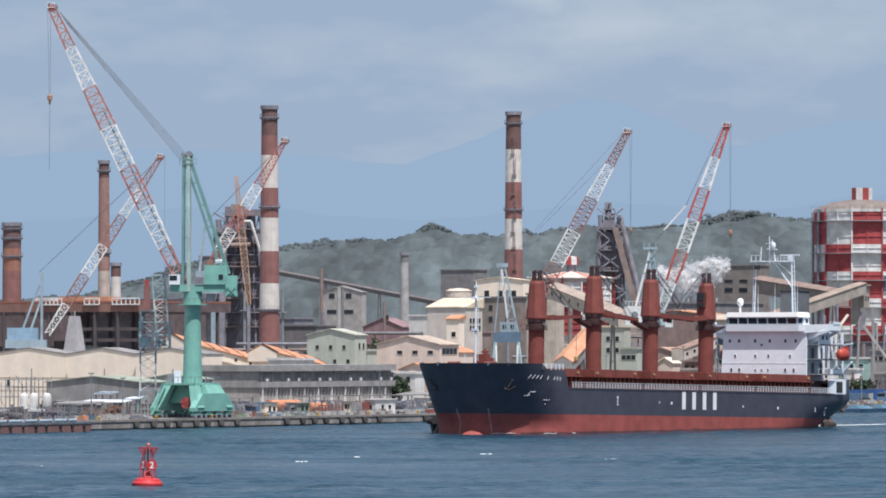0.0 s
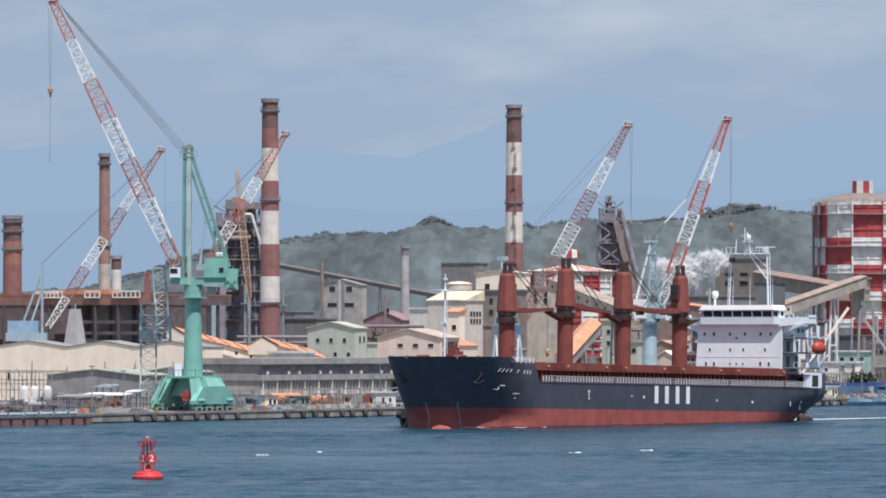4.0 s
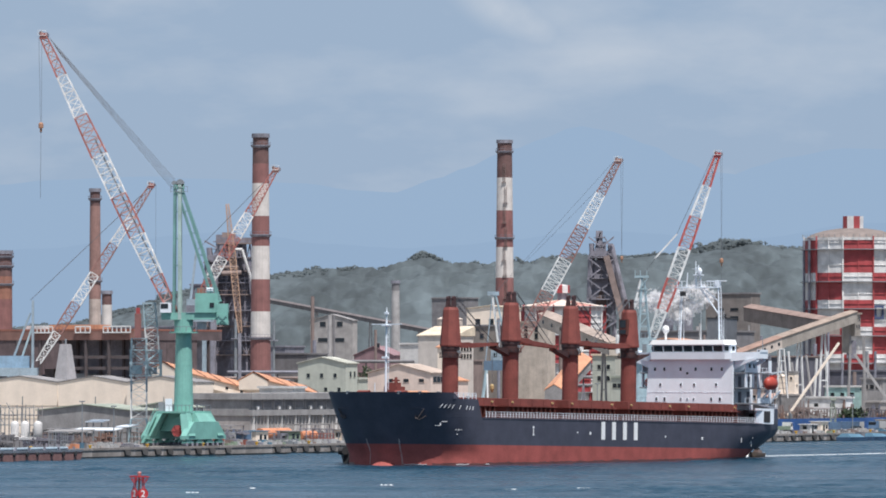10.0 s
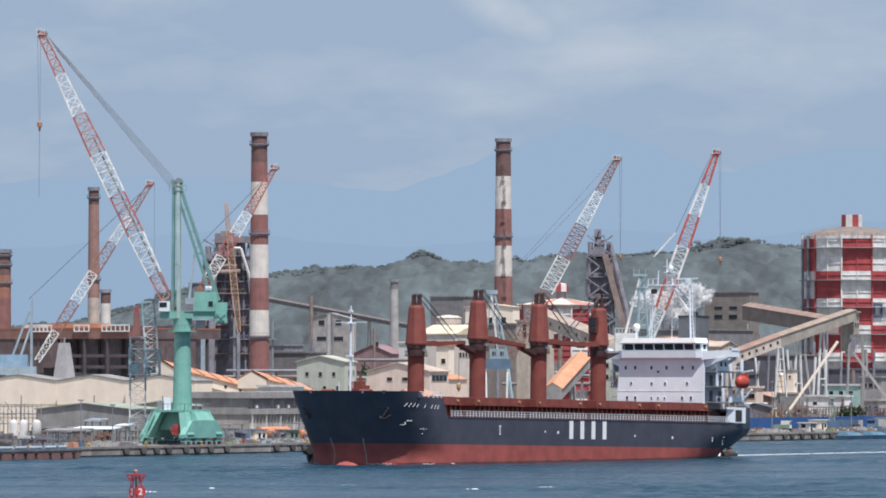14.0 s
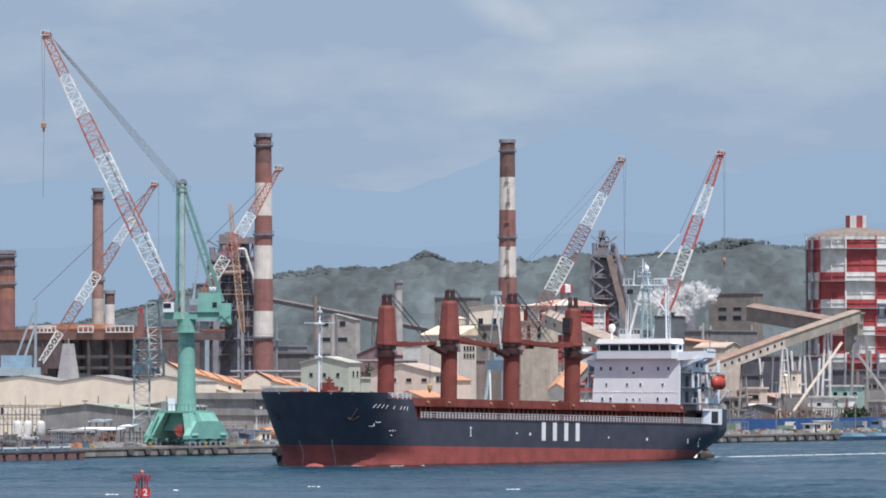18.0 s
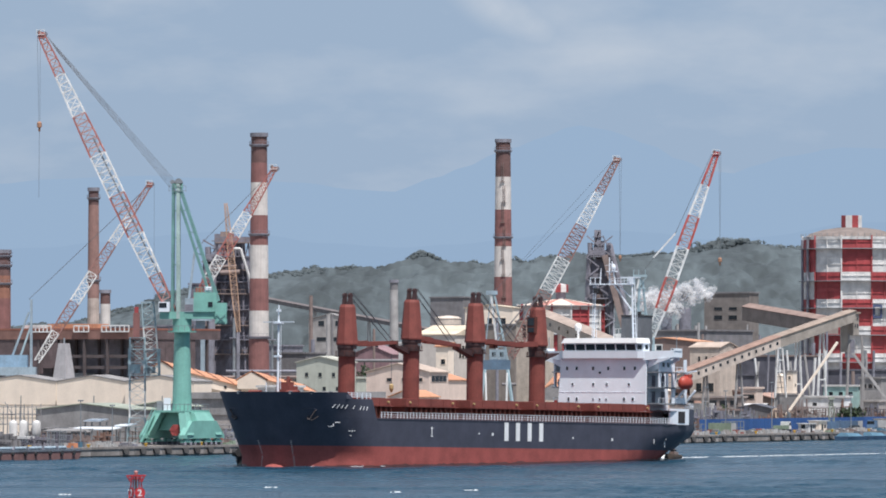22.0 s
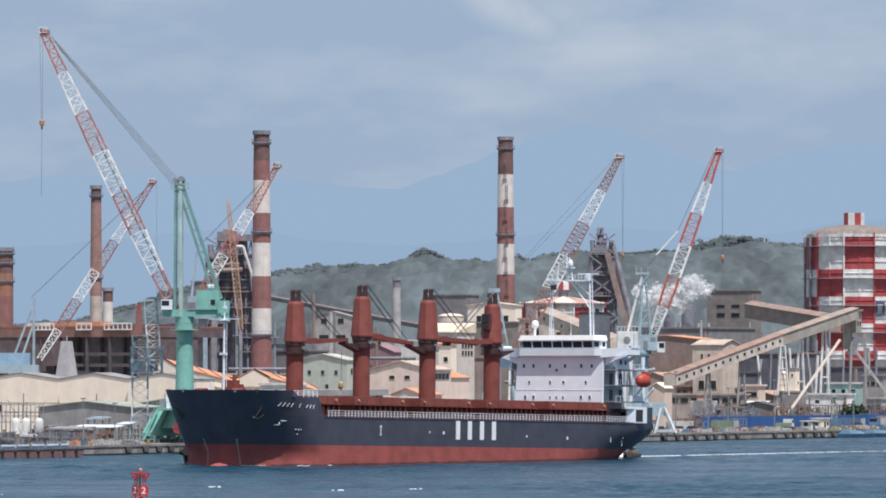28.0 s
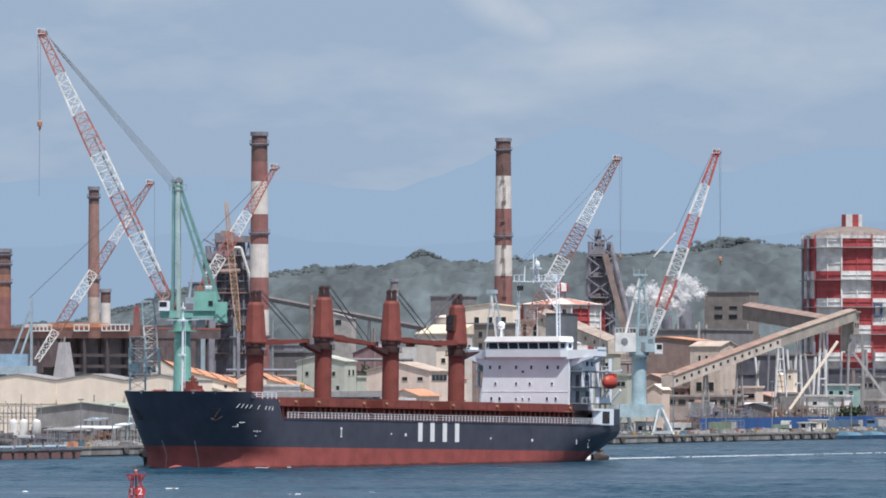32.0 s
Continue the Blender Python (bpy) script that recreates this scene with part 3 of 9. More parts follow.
for k in range(7):
    y = -7.05 + k * 2.32
    bm = bmesh.new()
    hexa(bm, [(-43.5, y - 1.0, 21.62), (-43.5, y + 1.0, 21.62), (-43.3, y + 1.0, 21.62), (-43.3, y - 1.0, 21.62)],
         [(-43.3, y - 1.0, 22.75), (-43.3, y + 1.0, 22.75), (-43.05, y + 1.0, 22.75), (-43.05, y - 1.0, 22.75)])
    part("bridge_window", bm, GLASSDARK, BRIDGE, "dark wheelhouse window")
for sgn in (1, -1):
    bm = bmesh.new()
    beam(bm, (-43.2, sgn * 8.42, 22.2), (-43.8, sgn * 8.98, 22.2), 0.12, 0.9)
    part("bridge_window", bm, GLASSDARK, BRIDGE)
    for x in (-45.1,):
        boxpart("bridge_window", GLASSDARK, BRIDGE, x - 0.45, x + 0.45, min(sgn * 9.0, sgn * 9.25), max(sgn * 9.0, sgn * 9.25), 21.8, 22.65)
bm = bmesh.new()
hexa(bm, [(-42.8, -8.6, 22.95), (-42.8, 8.6, 22.95), (-43.5, 9.5, 22.95), (-45.9, 9.5, 22.95), (-45.9, -9.5, 22.95), (-43.5, -9.5, 22.95)],
     [(-43.0, -8.3, 23.9), (-43.0, 8.3, 23.9), (-44.4, 9.2, 23.9), (-45.9, 9.2, 23.9), (-45.9, -9.2, 23.9), (-44.4, -9.2, 23.9)])
part("roof", bm, BRIDGEWHITE, BRIDGE, "bright white wheelhouse roof")
for sgn in (1, -1):                                      # wings: bulwark boxes reaching out past the ship's side
    wing = bmesh.new()
    a, b = sgn * 9.3, sgn * 15.0
    hexa(wing, [(-43.6, a, 19.7), (-48.5, a, 19.7), (-48.5, b, 20.3), (-45.6, b, 20.3)], [(-43.6, a, 21.4), (-48.5, a, 21.4), (-48.5, b, 21.6), (-45.6, b, 21.6)])
    part("bridge_wing", wing, WHITE, BRIDGE, "white bridge wing")
    wing = bmesh.new()
    box(wing, -48.3, -45.7, min(sgn * 14.3, sgn * 15.1), max(sgn * 14.3, sgn * 15.1), 21.5, 22.0)
    cabin = part("wing_end_cab", wing, WHITE, BRIDGE)
    boxpart("pane", GLASSDARK, cabin, -45.7, -45.66, min(sgn * 14.5, sgn * 14.9), max(sgn * 14.5, sgn * 14.9), 21.65, 21.9)
    tubepart("wing_lamp_pole", GREYPAINT, BRIDGE, (-47, sgn * 14.7, 22.0), (-47, sgn * 14.7, 24.2), 0.09, 0.06, 6)
    br = bmesh.new()
    for (y0, z0), (y1, z1) in (((9.0, 17.9), (12.3, 19.3)), ((12.3, 19.3), (14.6, 19.95))):      # plate curving up to the wing's end
        hexa(br, [(-44.6, sgn * y0, z0), (-44.85, sgn * y0, z0), (-44.85, sgn * y0, 19.95), (-44.6, sgn * y0, 19.95)],
             [(-44.6, sgn * y1, z1), (-44.85, sgn * y1, z1), (-44.85, sgn * y1, 20.3), (-44.6, sgn * y1, 20.3)])
    part("wing_bracket", br, WHITE, BRIDGE, "white diagonal wing bracket")
    br = bmesh.new()
    beam(br, (-48.2, sgn * 9.2, 17.6), (-48.2, sgn * 14.4, 20.1), 0.4, 0.6)
    part("wing_bracket", br, WHITE, BRIDGE)
# side of the block: outer screen walls with tall openings, decks and rails
for sgn in (1, -1):
    ya, yb = min(sgn * 11.9, sgn * 12.15), max(sgn * 11.9, sgn * 12.15)
    for z in (11.6, 14.6, 17.5):
        boxpart("side_deck", GREYPAINT, HOUSE, -53.4, -43.6, min(sgn * 8.2, sgn * 12.2), max(sgn * 8.2, sgn * 12.2), z - 0.12, z + 0.12)
        bm = bmesh.new()
        for x in np.arange(-53.2, -44, 1.5):
            beam(bm, (x, sgn * 12.1, z), (x, sgn * 12.1, z + 1.05), 0.07)
        pathbar(bm, [(-53.2, sgn * 12.1, z + 1.05), (-44.2, sgn * 12.1, z + 1.05)], 0.07)
        part("side_rail", bm, WHITE, HOUSE)
    for x0, x1, z0, z1 in ((-48.6, -44.2, 17.6, 20.0), (-44.9, -44.2, 14.7, 17.6), (-47.2, -46.8, 14.7, 17.6), (-49.4, -48.6, 11.7, 20.0), (-53.4, -52.6, 11.7, 20.0), (-52.6, -49.4, 11.7, 12.8)):
        boxpart("screen_wall", WHITE, HOUSE, x0, x1, ya, yb, z0, z1)
    for z in (12.4, 15.4):
        for x in (-45.4, -47.9, -51.0):
            boxpart("side_door", DARKSTEEL, HOUSE, x - 0.5, x + 0.5, min(sgn * 8.2, sgn * 8.4), max(sgn * 8.2, sgn * 8.4), z - 0.6, z + 1.5, label="dark open side doorway")
    for x, z in ((-45.6, 18.9), (-47.2, 18.9)):
        boxpart("screen_opening", GLASSDARK, HOUSE, x - 0.35, x + 0.35, min(sgn * 12.1, sgn * 12.19), max(sgn * 12.1, sgn * 12.19), z - 0.4, z + 0.4)
    # after wing wall at the poop with a dark doorway
    bm = bmesh.new()
    box(bm, -52.6, -46.2, min(sgn * 13.0, sgn * 13.3), max(sgn * 13.0, sgn * 13.3), 7.7, 10.7)
    part("wing_wall", bm, WHITE, HOUSE)
    boxpart("doorway", BLACK, HOUSE, -51.2, -49.0, min(sgn * 13.2, sgn * 13.36), max(sgn * 13.2, sgn * 13.36), 8.0, 10.2)
    # lifeboat on its davits
    boat_y = sgn * 13.9
    boat = bmesh.new()
    rings = []
    for u, w, h in ((0, 0.3, 0.5), (0.06, 0.8, 1.0), (0.3, 1.15, 1.4), (0.7, 1.15, 1.4), (0.94, 0.8, 1.1), (1, 0.3, 0.5)):
        x = -48.6 - 3.6 * u
        w, h = w * 0.86, h * 1.0
        rings.append([boat.verts.new((x, boat_y + w * math.cos(k * math.tau / 10), 15.5 + h * (1.0 if math.sin(k * math.tau / 10) > 0 else 0.85) * math.sin(k * math.tau / 10))) for k in range(10)])
    for lo, hi in zip(rings, rings[1:]):
        for k in range(10):
            j = (k + 1) % 10
            boat.faces.new((lo[k], lo[j], hi[j], hi[k]))
    boat.faces.new(rings[0])
    boat.faces.new(rings[-1])
    lb = part("lifeboat", boat, LIFERED, HOUSE, "orange enclosed lifeboat", smooth=True)
    boxpart("conning_cab", LIFERED, lb, -51.7, -50.8, boat_y - 0.6, boat_y + 0.6, 16.5, 17.2)
    for x in (-50.4, -54.2):
        bm = bmesh.new()
        beam(bm, (x, sgn * 11.2, 11.7), (x, sgn * 13.6, 14.2), 0.35)
        beam(bm, (x, sgn * 11.2, 11.7), (x, sgn * 11.7, 17.6), 0.35)
        beam(bm, (x, sgn * 11.7, 17.6), (x, sgn * 13.8, 17.9), 0.3)
        part("davit", bm, WHITE, HOUSE, "white lifeboat davit")
# engine casing, funnel, masts
boxpart("engine_casing", WHITE, SHIP, -57.5, -53, -6.5, 6.5, 10.3, 19.0)
bm = bmesh.new()
hexa(bm, [(-54, -2.2, 19), (-54, 2.2, 19), (-58.2, 2.2, 19), (-58.2, -2.2, 19)], [(-54.3, -2.2, 28.2), (-54.3, 2.2, 28.2), (-58.2, 2.2, 28.2), (-58.2, -2.2, 28.2)])
fun = part("funnel", bm, mat("dark grey funnel paint", (0.12, 0.125, 0.135), 0.6, streak=0.2), SHIP, "plain grey funnel")
bm = bmesh.new()
box(bm, -58.3, -54.2, -2.3, 2.3, 28.2, 28.5)
tube(bm, (-56, 0.7, 28.4), (-56, 0.7, 29.2), 0.4, 0.4, 10)
part("funnel_top", bm, BLACK, fun)
MAST = new("radar_mast")
MAST.parent = SHIP
bm = bmesh.new()
tube(bm, (-50.5, 3.3, 21.5), (-50.5, 2.8, 34.6), 0.2, 0.15, 8)
for z in np.arange(25, 34, 0.9):
    beam(bm, (-50.5, 2.9, z), (-50.5, 3.7, z), 0.09)
tube(bm, (-50.5, 3.9, 21.5), (-50.5, 3.4, 34.6), 0.08, 0.08, 6)
part("mast_leg", bm, WHITE, MAST)
bm = bmesh.new()
tube(bm, (-50.5, -6.0, 21.5), (-50.5, -5.6, 34.4), 0.13, 0.1, 8)
for z in np.arange(25, 34, 1.1):
    beam(bm, (-50.5, -6.3, z), (-50.5, -5.7, z), 0.06)
tube(bm, (-50.5, -6.4, 21.5), (-50.5, -6.1, 34.4), 0.07, 0.06, 6)
part("signal_mast", bm, WHITE, MAST)
bm = bmesh.new()
beam(bm, (-50.5, 2.8, 31.6), (-50.5, -0.6, 34.2), 0.17)
beam(bm, (-50.5, 3.1, 28.9), (-50.5, -1.4, 34.2), 0.2)
beam(bm, (-50.5, -3.2, 34.3), (-50.5, 3.2, 34.3), 0.2)
part("mast_strut", bm, WHITE, MAST)
bm = bmesh.new()
box(bm, -51.4, -49.6, -6.6, -3.9, 34.2, 34.4)
for y in (-6.3, -5.2, -4):
    beam(bm, (-49.7, y, 34.4), (-49.7, y, 35.5), 0.12)
beam(bm, (-49.7, -6.3, 35.5), (-49.7, -4, 35.5), 0.1)
tube(bm, (-50.5, -4.6, 34.4), (-50.5, -4.4, 37.2), 0.16, 0.08, 6)
part("crow_platform", bm, WHITE, MAST)
bm = bmesh.new()                                         # railed bridge between the two legs
for y in np.arange(-1.6, 3.0, 0.75):
    beam(bm, (-49.9, y, 34.3), (-49.9, y, 35.35), 0.07)
for z in (34.85, 35.35):
    beam(bm, (-49.9, -1.6, z), (-49.9, 2.9, z), 0.07)
box(bm, -51.0, -49.9, -1.7, 3.0, 34.15, 34.3)
part("mast_gallery", bm, WHITE, MAST)
boxpart("mast_lamp", BLACK, MAST, -50.3, -49.7, -5.6, -4.6, 32.6, 33.5, label="black signal lamp box")
bm = bmesh.new()
tube(bm, (-50.5, -2.4, 34.0), (-50.5, -2.5, 39.4), 0.16, 0.08, 6)
tube(bm, (-50.5, -1.0, 34.2), (-50.5, -1.9, 38.6), 0.13, 0.09, 6)
for z in np.arange(34.8, 38.4, 0.8):
    beam(bm, (-50.5, -2.4, z), (-50.5, -1.1 - 0.2 * (z - 34.2), z + 0.3), 0.09)
box(bm, -51, -50, -2.8, -0.9, 36.6, 36.8)
ring_at = [(0.2, 36.8), (0.46, 37.1), (0.5, 37.5), (0.36, 37.95), (0.1, 38.1)]
for (r0, z0), (r1, z1) in zip(ring_at, ring_at[1:]):
    tube(bm, (-50.2, -1.35, z0), (-50.2, -1.35, z1), r0, r1, 10)
beam(bm, (-50.5, -3.4, 37.9), (-50.5, -1.6, 37.9), 0.08)
part("top_mast", bm, WHITE, MAST)
boxpart("radar_scanner", WHITE, MAST, -50.7, -50.3, 0.2, 4.6, 35.4, 35.62, label="white bar radar scanner")
boxpart("radar_motor", WHITE, MAST, -50.9, -50.1, 2.2, 3.2, 34.3, 35.5)
bm = bmesh.new()
ring(bm, [(0.22, 23.8), (0.22, 25.2), (0.58, 25.45), (0.7, 26.0), (0.58, 26.5), (0.25, 26.75)])
part("satellite_dome", bm, BRIDGEWHITE, SHIP, "white satellite dome", smooth=True, at=pose(-46.3, -6.6, 0))
for y in (-2.5, 1.5, 6.8):
    tubepart("whip_aerial", WHITE, SHIP, (-46.5, y, 23.9), (-46.5, y, 29.5), 0.06, 0.03, 5)

# forward mast, windlass house and gear on the forecastle
FORE = new("foremast")
FORE.parent = SHIP
bm = bmesh.new()
tube(bm, (53.6, 0, 11.0), (53.6, 0, 24.8), 0.24, 0.18, 8)
tube(bm, (53.6, 0, 24.8), (53.6, 0, 27.4), 0.14, 0.1, 6)
for z in np.arange(13, 24, 0.9):
    beam(bm, (53.6, 0.2, z), (53.6, 0.6, z), 0.06)
tube(bm, (53.6, 0.6, 12.6), (53.6, 0.55, 24), 0.05, 0.05, 5)
part("mast_pole", bm, WHITE, FORE)
bm = bmesh.new()
beam(bm, (53.6, -3.4, 24.4), (53.6, 3.4, 24.4), 0.16)
box(bm, 53.0, 54.2, -0.7, 0.7, 24.1, 24.3)
part("yard", bm, WHITE, FORE)
boxpart("mast_lamp", WHITE, FORE, 53.3, 53.9, -0.8, 0.5, 18.2, 18.6)
boxpart("mast_lamp", WHITE, FORE, 53.3, 53.9, -0.3, 0.3, 26.2, 26.6)
bm = bmesh.new()
box(bm, 51.0, 53.4, -0.6, 2.4, 11.0, 13.2)
box(bm, 51.4, 53.0, -0.2, 1.8, 13.2, 13.9)
tube(bm, (52.2, 1.2, 13.9), (52.2, 1.2, 14.9), 0.35, 0.25, 8)
beam(bm, (52.2, 0.4, 14.3), (52.2, 2.0, 14.3), 0.3)
part("mast_base", bm, OXIDE, FORE)
for x, y in ((54.6, 4.2), (54.6, -4.2)):
    bm = bmesh.new()
    tube(bm, (x, y - 1.2, 11.9), (x, y + 1.2, 11.9), 0.6, 0.6, 12)
    box(bm, x - 1, x + 1, y - 1.5, y + 1.5, 11.1, 11.7)
    part("windlass", bm, OXIDE, SHIP, "oxide red windlass")
for x, sgn in ((57.3, 1), (56.0, 1), (54.0, 1), (48, 1), (57.3, -1), (54.6, -1), (49, -1)):
    y = sgn * (half_breadth(x, 11.6) - 0.4)
    bm = bmesh.new()
    z = 11.75 if x > 51.8 else 11.0
    box(bm, x - 0.3, x + 0.3, y - 0.2, y + 0.2, z, z + 0.55)
    part("fairlead", bm, GREYPAINT, SHIP, "grey mooring fairlead")
bm = bmesh.new()
tube(bm, (56.9, 0, 11.0), (56.9, 0, 13.8), 0.1, 0.07, 6)
part("jackstaff", bm, WHITE, SHIP)


def on_bow(x, z, out=0.05, sgn=1):
    """A point on the plating, moved outwards a little."""
    y = half_breadth(x, z)
    n = Vector((half_breadth(x - 0.1, z) - half_breadth(x + 0.1, z), 0.2, -(half_breadth(x, z + 0.1) - y) * 2)).normalized()
    p = Vector((x, y, z)) + n * out
    return Vector((p.x, sgn * p.y, p.z))


RUSTANCHOR = mat("rusty anchor steel", (0.085, 0.068, 0.066), 0.8)
for sgn in (1, -1):                                      # anchor hauled into its recess
    bm = bmesh.new()
    tube(bm, on_bow(54.9, 9.1, 0.1, sgn), on_bow(54.8, 7.8, 0.35, sgn), 0.13, 0.13, 8)
    beam(bm, on_bow(55.0, 7.7, 0.3, sgn), on_bow(54.55, 7.45, 0.3, sgn), 0.3, 0.28)
    beam(bm, on_bow(54.55, 7.45, 0.3, sgn), on_bow(54.3, 8.0, 0.2, sgn), 0.2, 0.16)
    beam(bm, on_bow(55.0, 7.7, 0.3, sgn), on_bow(55.12, 8.1, 0.2, sgn), 0.2, 0.16)
    part("anchor", bm, RUSTANCHOR, SHIP, "rusty stockless anchor")
    bm = bmesh.new()
    pathbar(bm, [on_bow(55.35 + 0.55 * math.cos(q), 9.0 + 0.35 * math.sin(q), 0.06, sgn) for q in np.linspace(0.2, 2.9, 8)], 0.12)
    part("hawse_rim", bm, NAVY, SHIP)


# lettering on the hull, painted as thin raised plates
def letter_mesh(text, size, bold=0.012):
    cu = bpy.data.curves.new("text", "FONT")
    cu.body, cu.size, cu.extrude, cu.offset = text, size, 0.02, bold * size
    cu.align_x = "CENTER"
    ob = bpy.data.objects.new("text", cu)
    scene.collection.objects.link(ob)
    dg = bpy.context.evaluated_depsgraph_get()
    me = bpy.data.meshes.new_from_object(ob.evaluated_get(dg))
    bpy.data.objects.remove(ob)
    me.materials.clear()
    me.materials.append(LETTER)
    return me


for x in (6.5, 3.0, -0.6, -4.2):                         # the owner's mark: four plain white blocks
    bm = bmesh.new()
    box(bm, x - 1.4, x - 0.2, 14.62, 14.69, 4.15, 7.45)
    part("hull_mark", bm, LETTER, SHIP, "large white painted hull mark")
for k in (0, 1, 2, 3, 5, 7, 8, 9):                       # the name: plain slanted bars
    x = 53.3 - 0.55 * k - 0.016 * k * k
    bm = bmesh.new()
    beam(bm, on_bow(x + 0.08, 9.45 - 0.04 * k, 0.03), on_bow(x - 0.16, 10.1 - 0.04 * k, 0.02), 0.05, 0.1)
    part("name_bar", bm, LETTER, SHIP)
# draught marks, thruster sign, load line and pilot marks
for x, z, w, h in ((51.9, 6.95, 0.7, 0.1), (52.3, 6.6, 0.1, 0.7), (52.5, 6.25, 0.5, 0.1), (49.8, 5.5, 0.3, 0.1), (49.4, 5.5, 0.1, 0.35), (49.0, 5.5, 0.2, 0.1), (49.4, 4.7, 0.2, 0.12), (28.1, 5.6, 0.2, 1.7), (28.1, 6.2, 0.6, 0.2), (28.1, 4.8, 0.5, 0.2),
                   (8.3 + 1.6, 5.3, 0.5, 0.5), (-15, 4.9, 0.35, 0.35), (-27.5, 4.7, 0.5, 0.5), (-41.5, 4.5, 0.22, 0.9), (-46.5, 4.2, 0.2, 1.6), (-46.3, 4.9, 0.3, 0.15), (-46.3, 4.1, 0.3, 0.15), (14, 5.4, 0.3, 0.3)):
    bm = bmesh.new()
    beam(bm, on_bow(x - w / 2, z, 0.01), on_bow(x + w / 2, z, 0.01), 0.05, h)
    part("hull_sign", bm, LETTER, SHIP)
for sgn in (1, -1):                                      # draught scales either side of the stem, curved runs of small ticks
    bm = bmesh.new()
    for k in range(16):
        z = -1.0 + 0.31 * k
        c, a, p = bow_form(z)
        x = c + a * (1 - ((3.4 + 0.12 * abs(z - 1.6)) / 14.65) ** p) ** (1 / p)
        beam(bm, on_bow(x - 0.03, z, 0.03, sgn), on_bow(x + 0.03, z, 0.03, sgn), 0.05, 0.12)
    part("draught_scale", bm, mat("dulled white lettering", (0.5, 0.47, 0.46), 0.7), SHIP, kind="stuff")
bm = bmesh.new()                                         # top of the bulb, awash ahead of the stem
q = bmesh.ops.create_icosphere(bm, subdivisions=3, radius=1.0)
for v in q["verts"]:
    v.co = Vector((52.6 + 4.4 * v.co.x, 3.0 * v.co.y, -2.2 + 2.1 * v.co.z))
part("bulbous_bow", bm, ANTIFOUL, SHIP, "red bulbous bow just awash", smooth=True)


# ---------- water, land, hills ----------


def water_material():
    m = bpy.data.materials.new("harbour water")
    m.use_nodes = True
    n, l = m.node_tree.nodes, m.node_tree.links
    b = n["Principled BSDF"]
    b.inputs["Base Color"].default_value = (0.012, 0.055, 0.085, 1)
    b.inputs["Roughness"].default_value = 0.22
    b.inputs["IOR"].default_value = 1.33
    b.inputs["Specular IOR Level"].default_value = 0.29
    tc = n.new("ShaderNodeTexCoord")
    hs = []
    for sx, sy, sc, dist in ((0.9, 0.30, 1.0, 0.5), (0.10, 0.03, 1.0, 1.3), (0.30, 0.09, 1.0, 1.8)):
        mp = n.new("ShaderNodeMapping")
        mp.inputs["Scale"].default_value = (sx, sy, 1)
        mp.inputs["Rotation"].default_value = (0, 0, 0.25)
        t = n.new("ShaderNodeTexNoise")
        t.inputs["Scale"].default_value, t.inputs["Detail"].default_value, t.inputs["Roughness"].default_value = sc, 5, 0.6
        l.new(tc.outputs["Object"], mp.inputs["Vector"])
        l.new(mp.outputs["Vector"], t.inputs["Vector"])
        hs.append((t, dist))
    last = None
    for t, dist in hs:
        bp = n.new("ShaderNodeBump")
        bp.inputs["Strength"].default_value, bp.inputs["Distance"].default_value = 0.9, dist
        l.new(t.outputs["Fac"], bp.inputs["Height"])
        if last:
            l.new(last.outputs["Normal"], bp.inputs["Normal"])
        last = bp
    l.new(last.outputs["Normal"], b.inputs["Normal"])
    cr = n.new("ShaderNodeMapRange")
    cr.inputs["From Min"].default_value, cr.inputs["From Max"].default_value = 0.35, 0.7
    l.new(hs[1][0].outputs["Fac"], cr.inputs["Value"])
    mx = n.new("ShaderNodeMix")
    mx.data_type = "RGBA"
    mx.inputs["A"].default_value, mx.inputs["B"].default_value = (0.008, 0.038, 0.067, 1), (0.014, 0.058, 0.097, 1)
    l.new(cr.outputs["Result"], mx.inputs["Factor"])
    l.new(mx.outputs["Result"], b.inputs["Base Color"])
    mp = n.new("ShaderNodeMapping")                      # gust lanes: rougher and smoother water
    mp.inputs["Scale"].default_value = (0.006, 0.03, 1)
    gust = n.new("ShaderNodeTexNoise")
    gust.inputs["Scale"].default_value, gust.inputs["Detail"].default_value = 1.0, 4
    gr = n.new("ShaderNodeMapRange")
    gr.inputs["From Min"].default_value, gr.inputs["From Max"].default_value = 0.35, 0.65
    gr.inputs["To Min"].default_value, gr.inputs["To Max"].default_value = 0.16, 0.32
    l.new(tc.outputs["Object"], mp.inputs["Vector"])
    l.new(mp.outputs["Vector"], gust.inputs["Vector"])
    l.new(gust.outputs["Fac"], gr.inputs["Value"])
    l.new(gr.outputs["Result"], b.inputs["Roughness"])
    return m


def wave(x, y):
    """Wind chop and a slow swell, crests lying roughly across the view."""
    h = 0.16 * math.sin(0.55 * y + 0.16 * x + 2.0 * noise.noise(Vector((x * 0.03, y * 0.012, 0))))
    h += 0.40 * noise.noise(Vector((x * 0.13, y * 0.21, 3))) + 0.24 * noise.noise(Vector((x * 0.35, y * 0.5, 7)))
    gust = 0.6 + 0.8 * noise.noise(Vector((x * 0.012, y * 0.01, 11)))
    return h * gust


xs = [-5000, -140] + [-139 + 1.25 * i for i in range(232)] + [152, 5000]
ys = [-5000, 560] + [561 + 1.45 * j for j in range(600)] + [1432, 5000]
verts = [(x, y, wave(x, y) if 2 <= i < 234 and 2 <= j < 602 else 0.0) for j, y in enumerate(ys) for i, x in enumerate(xs)]
nx = len(xs)
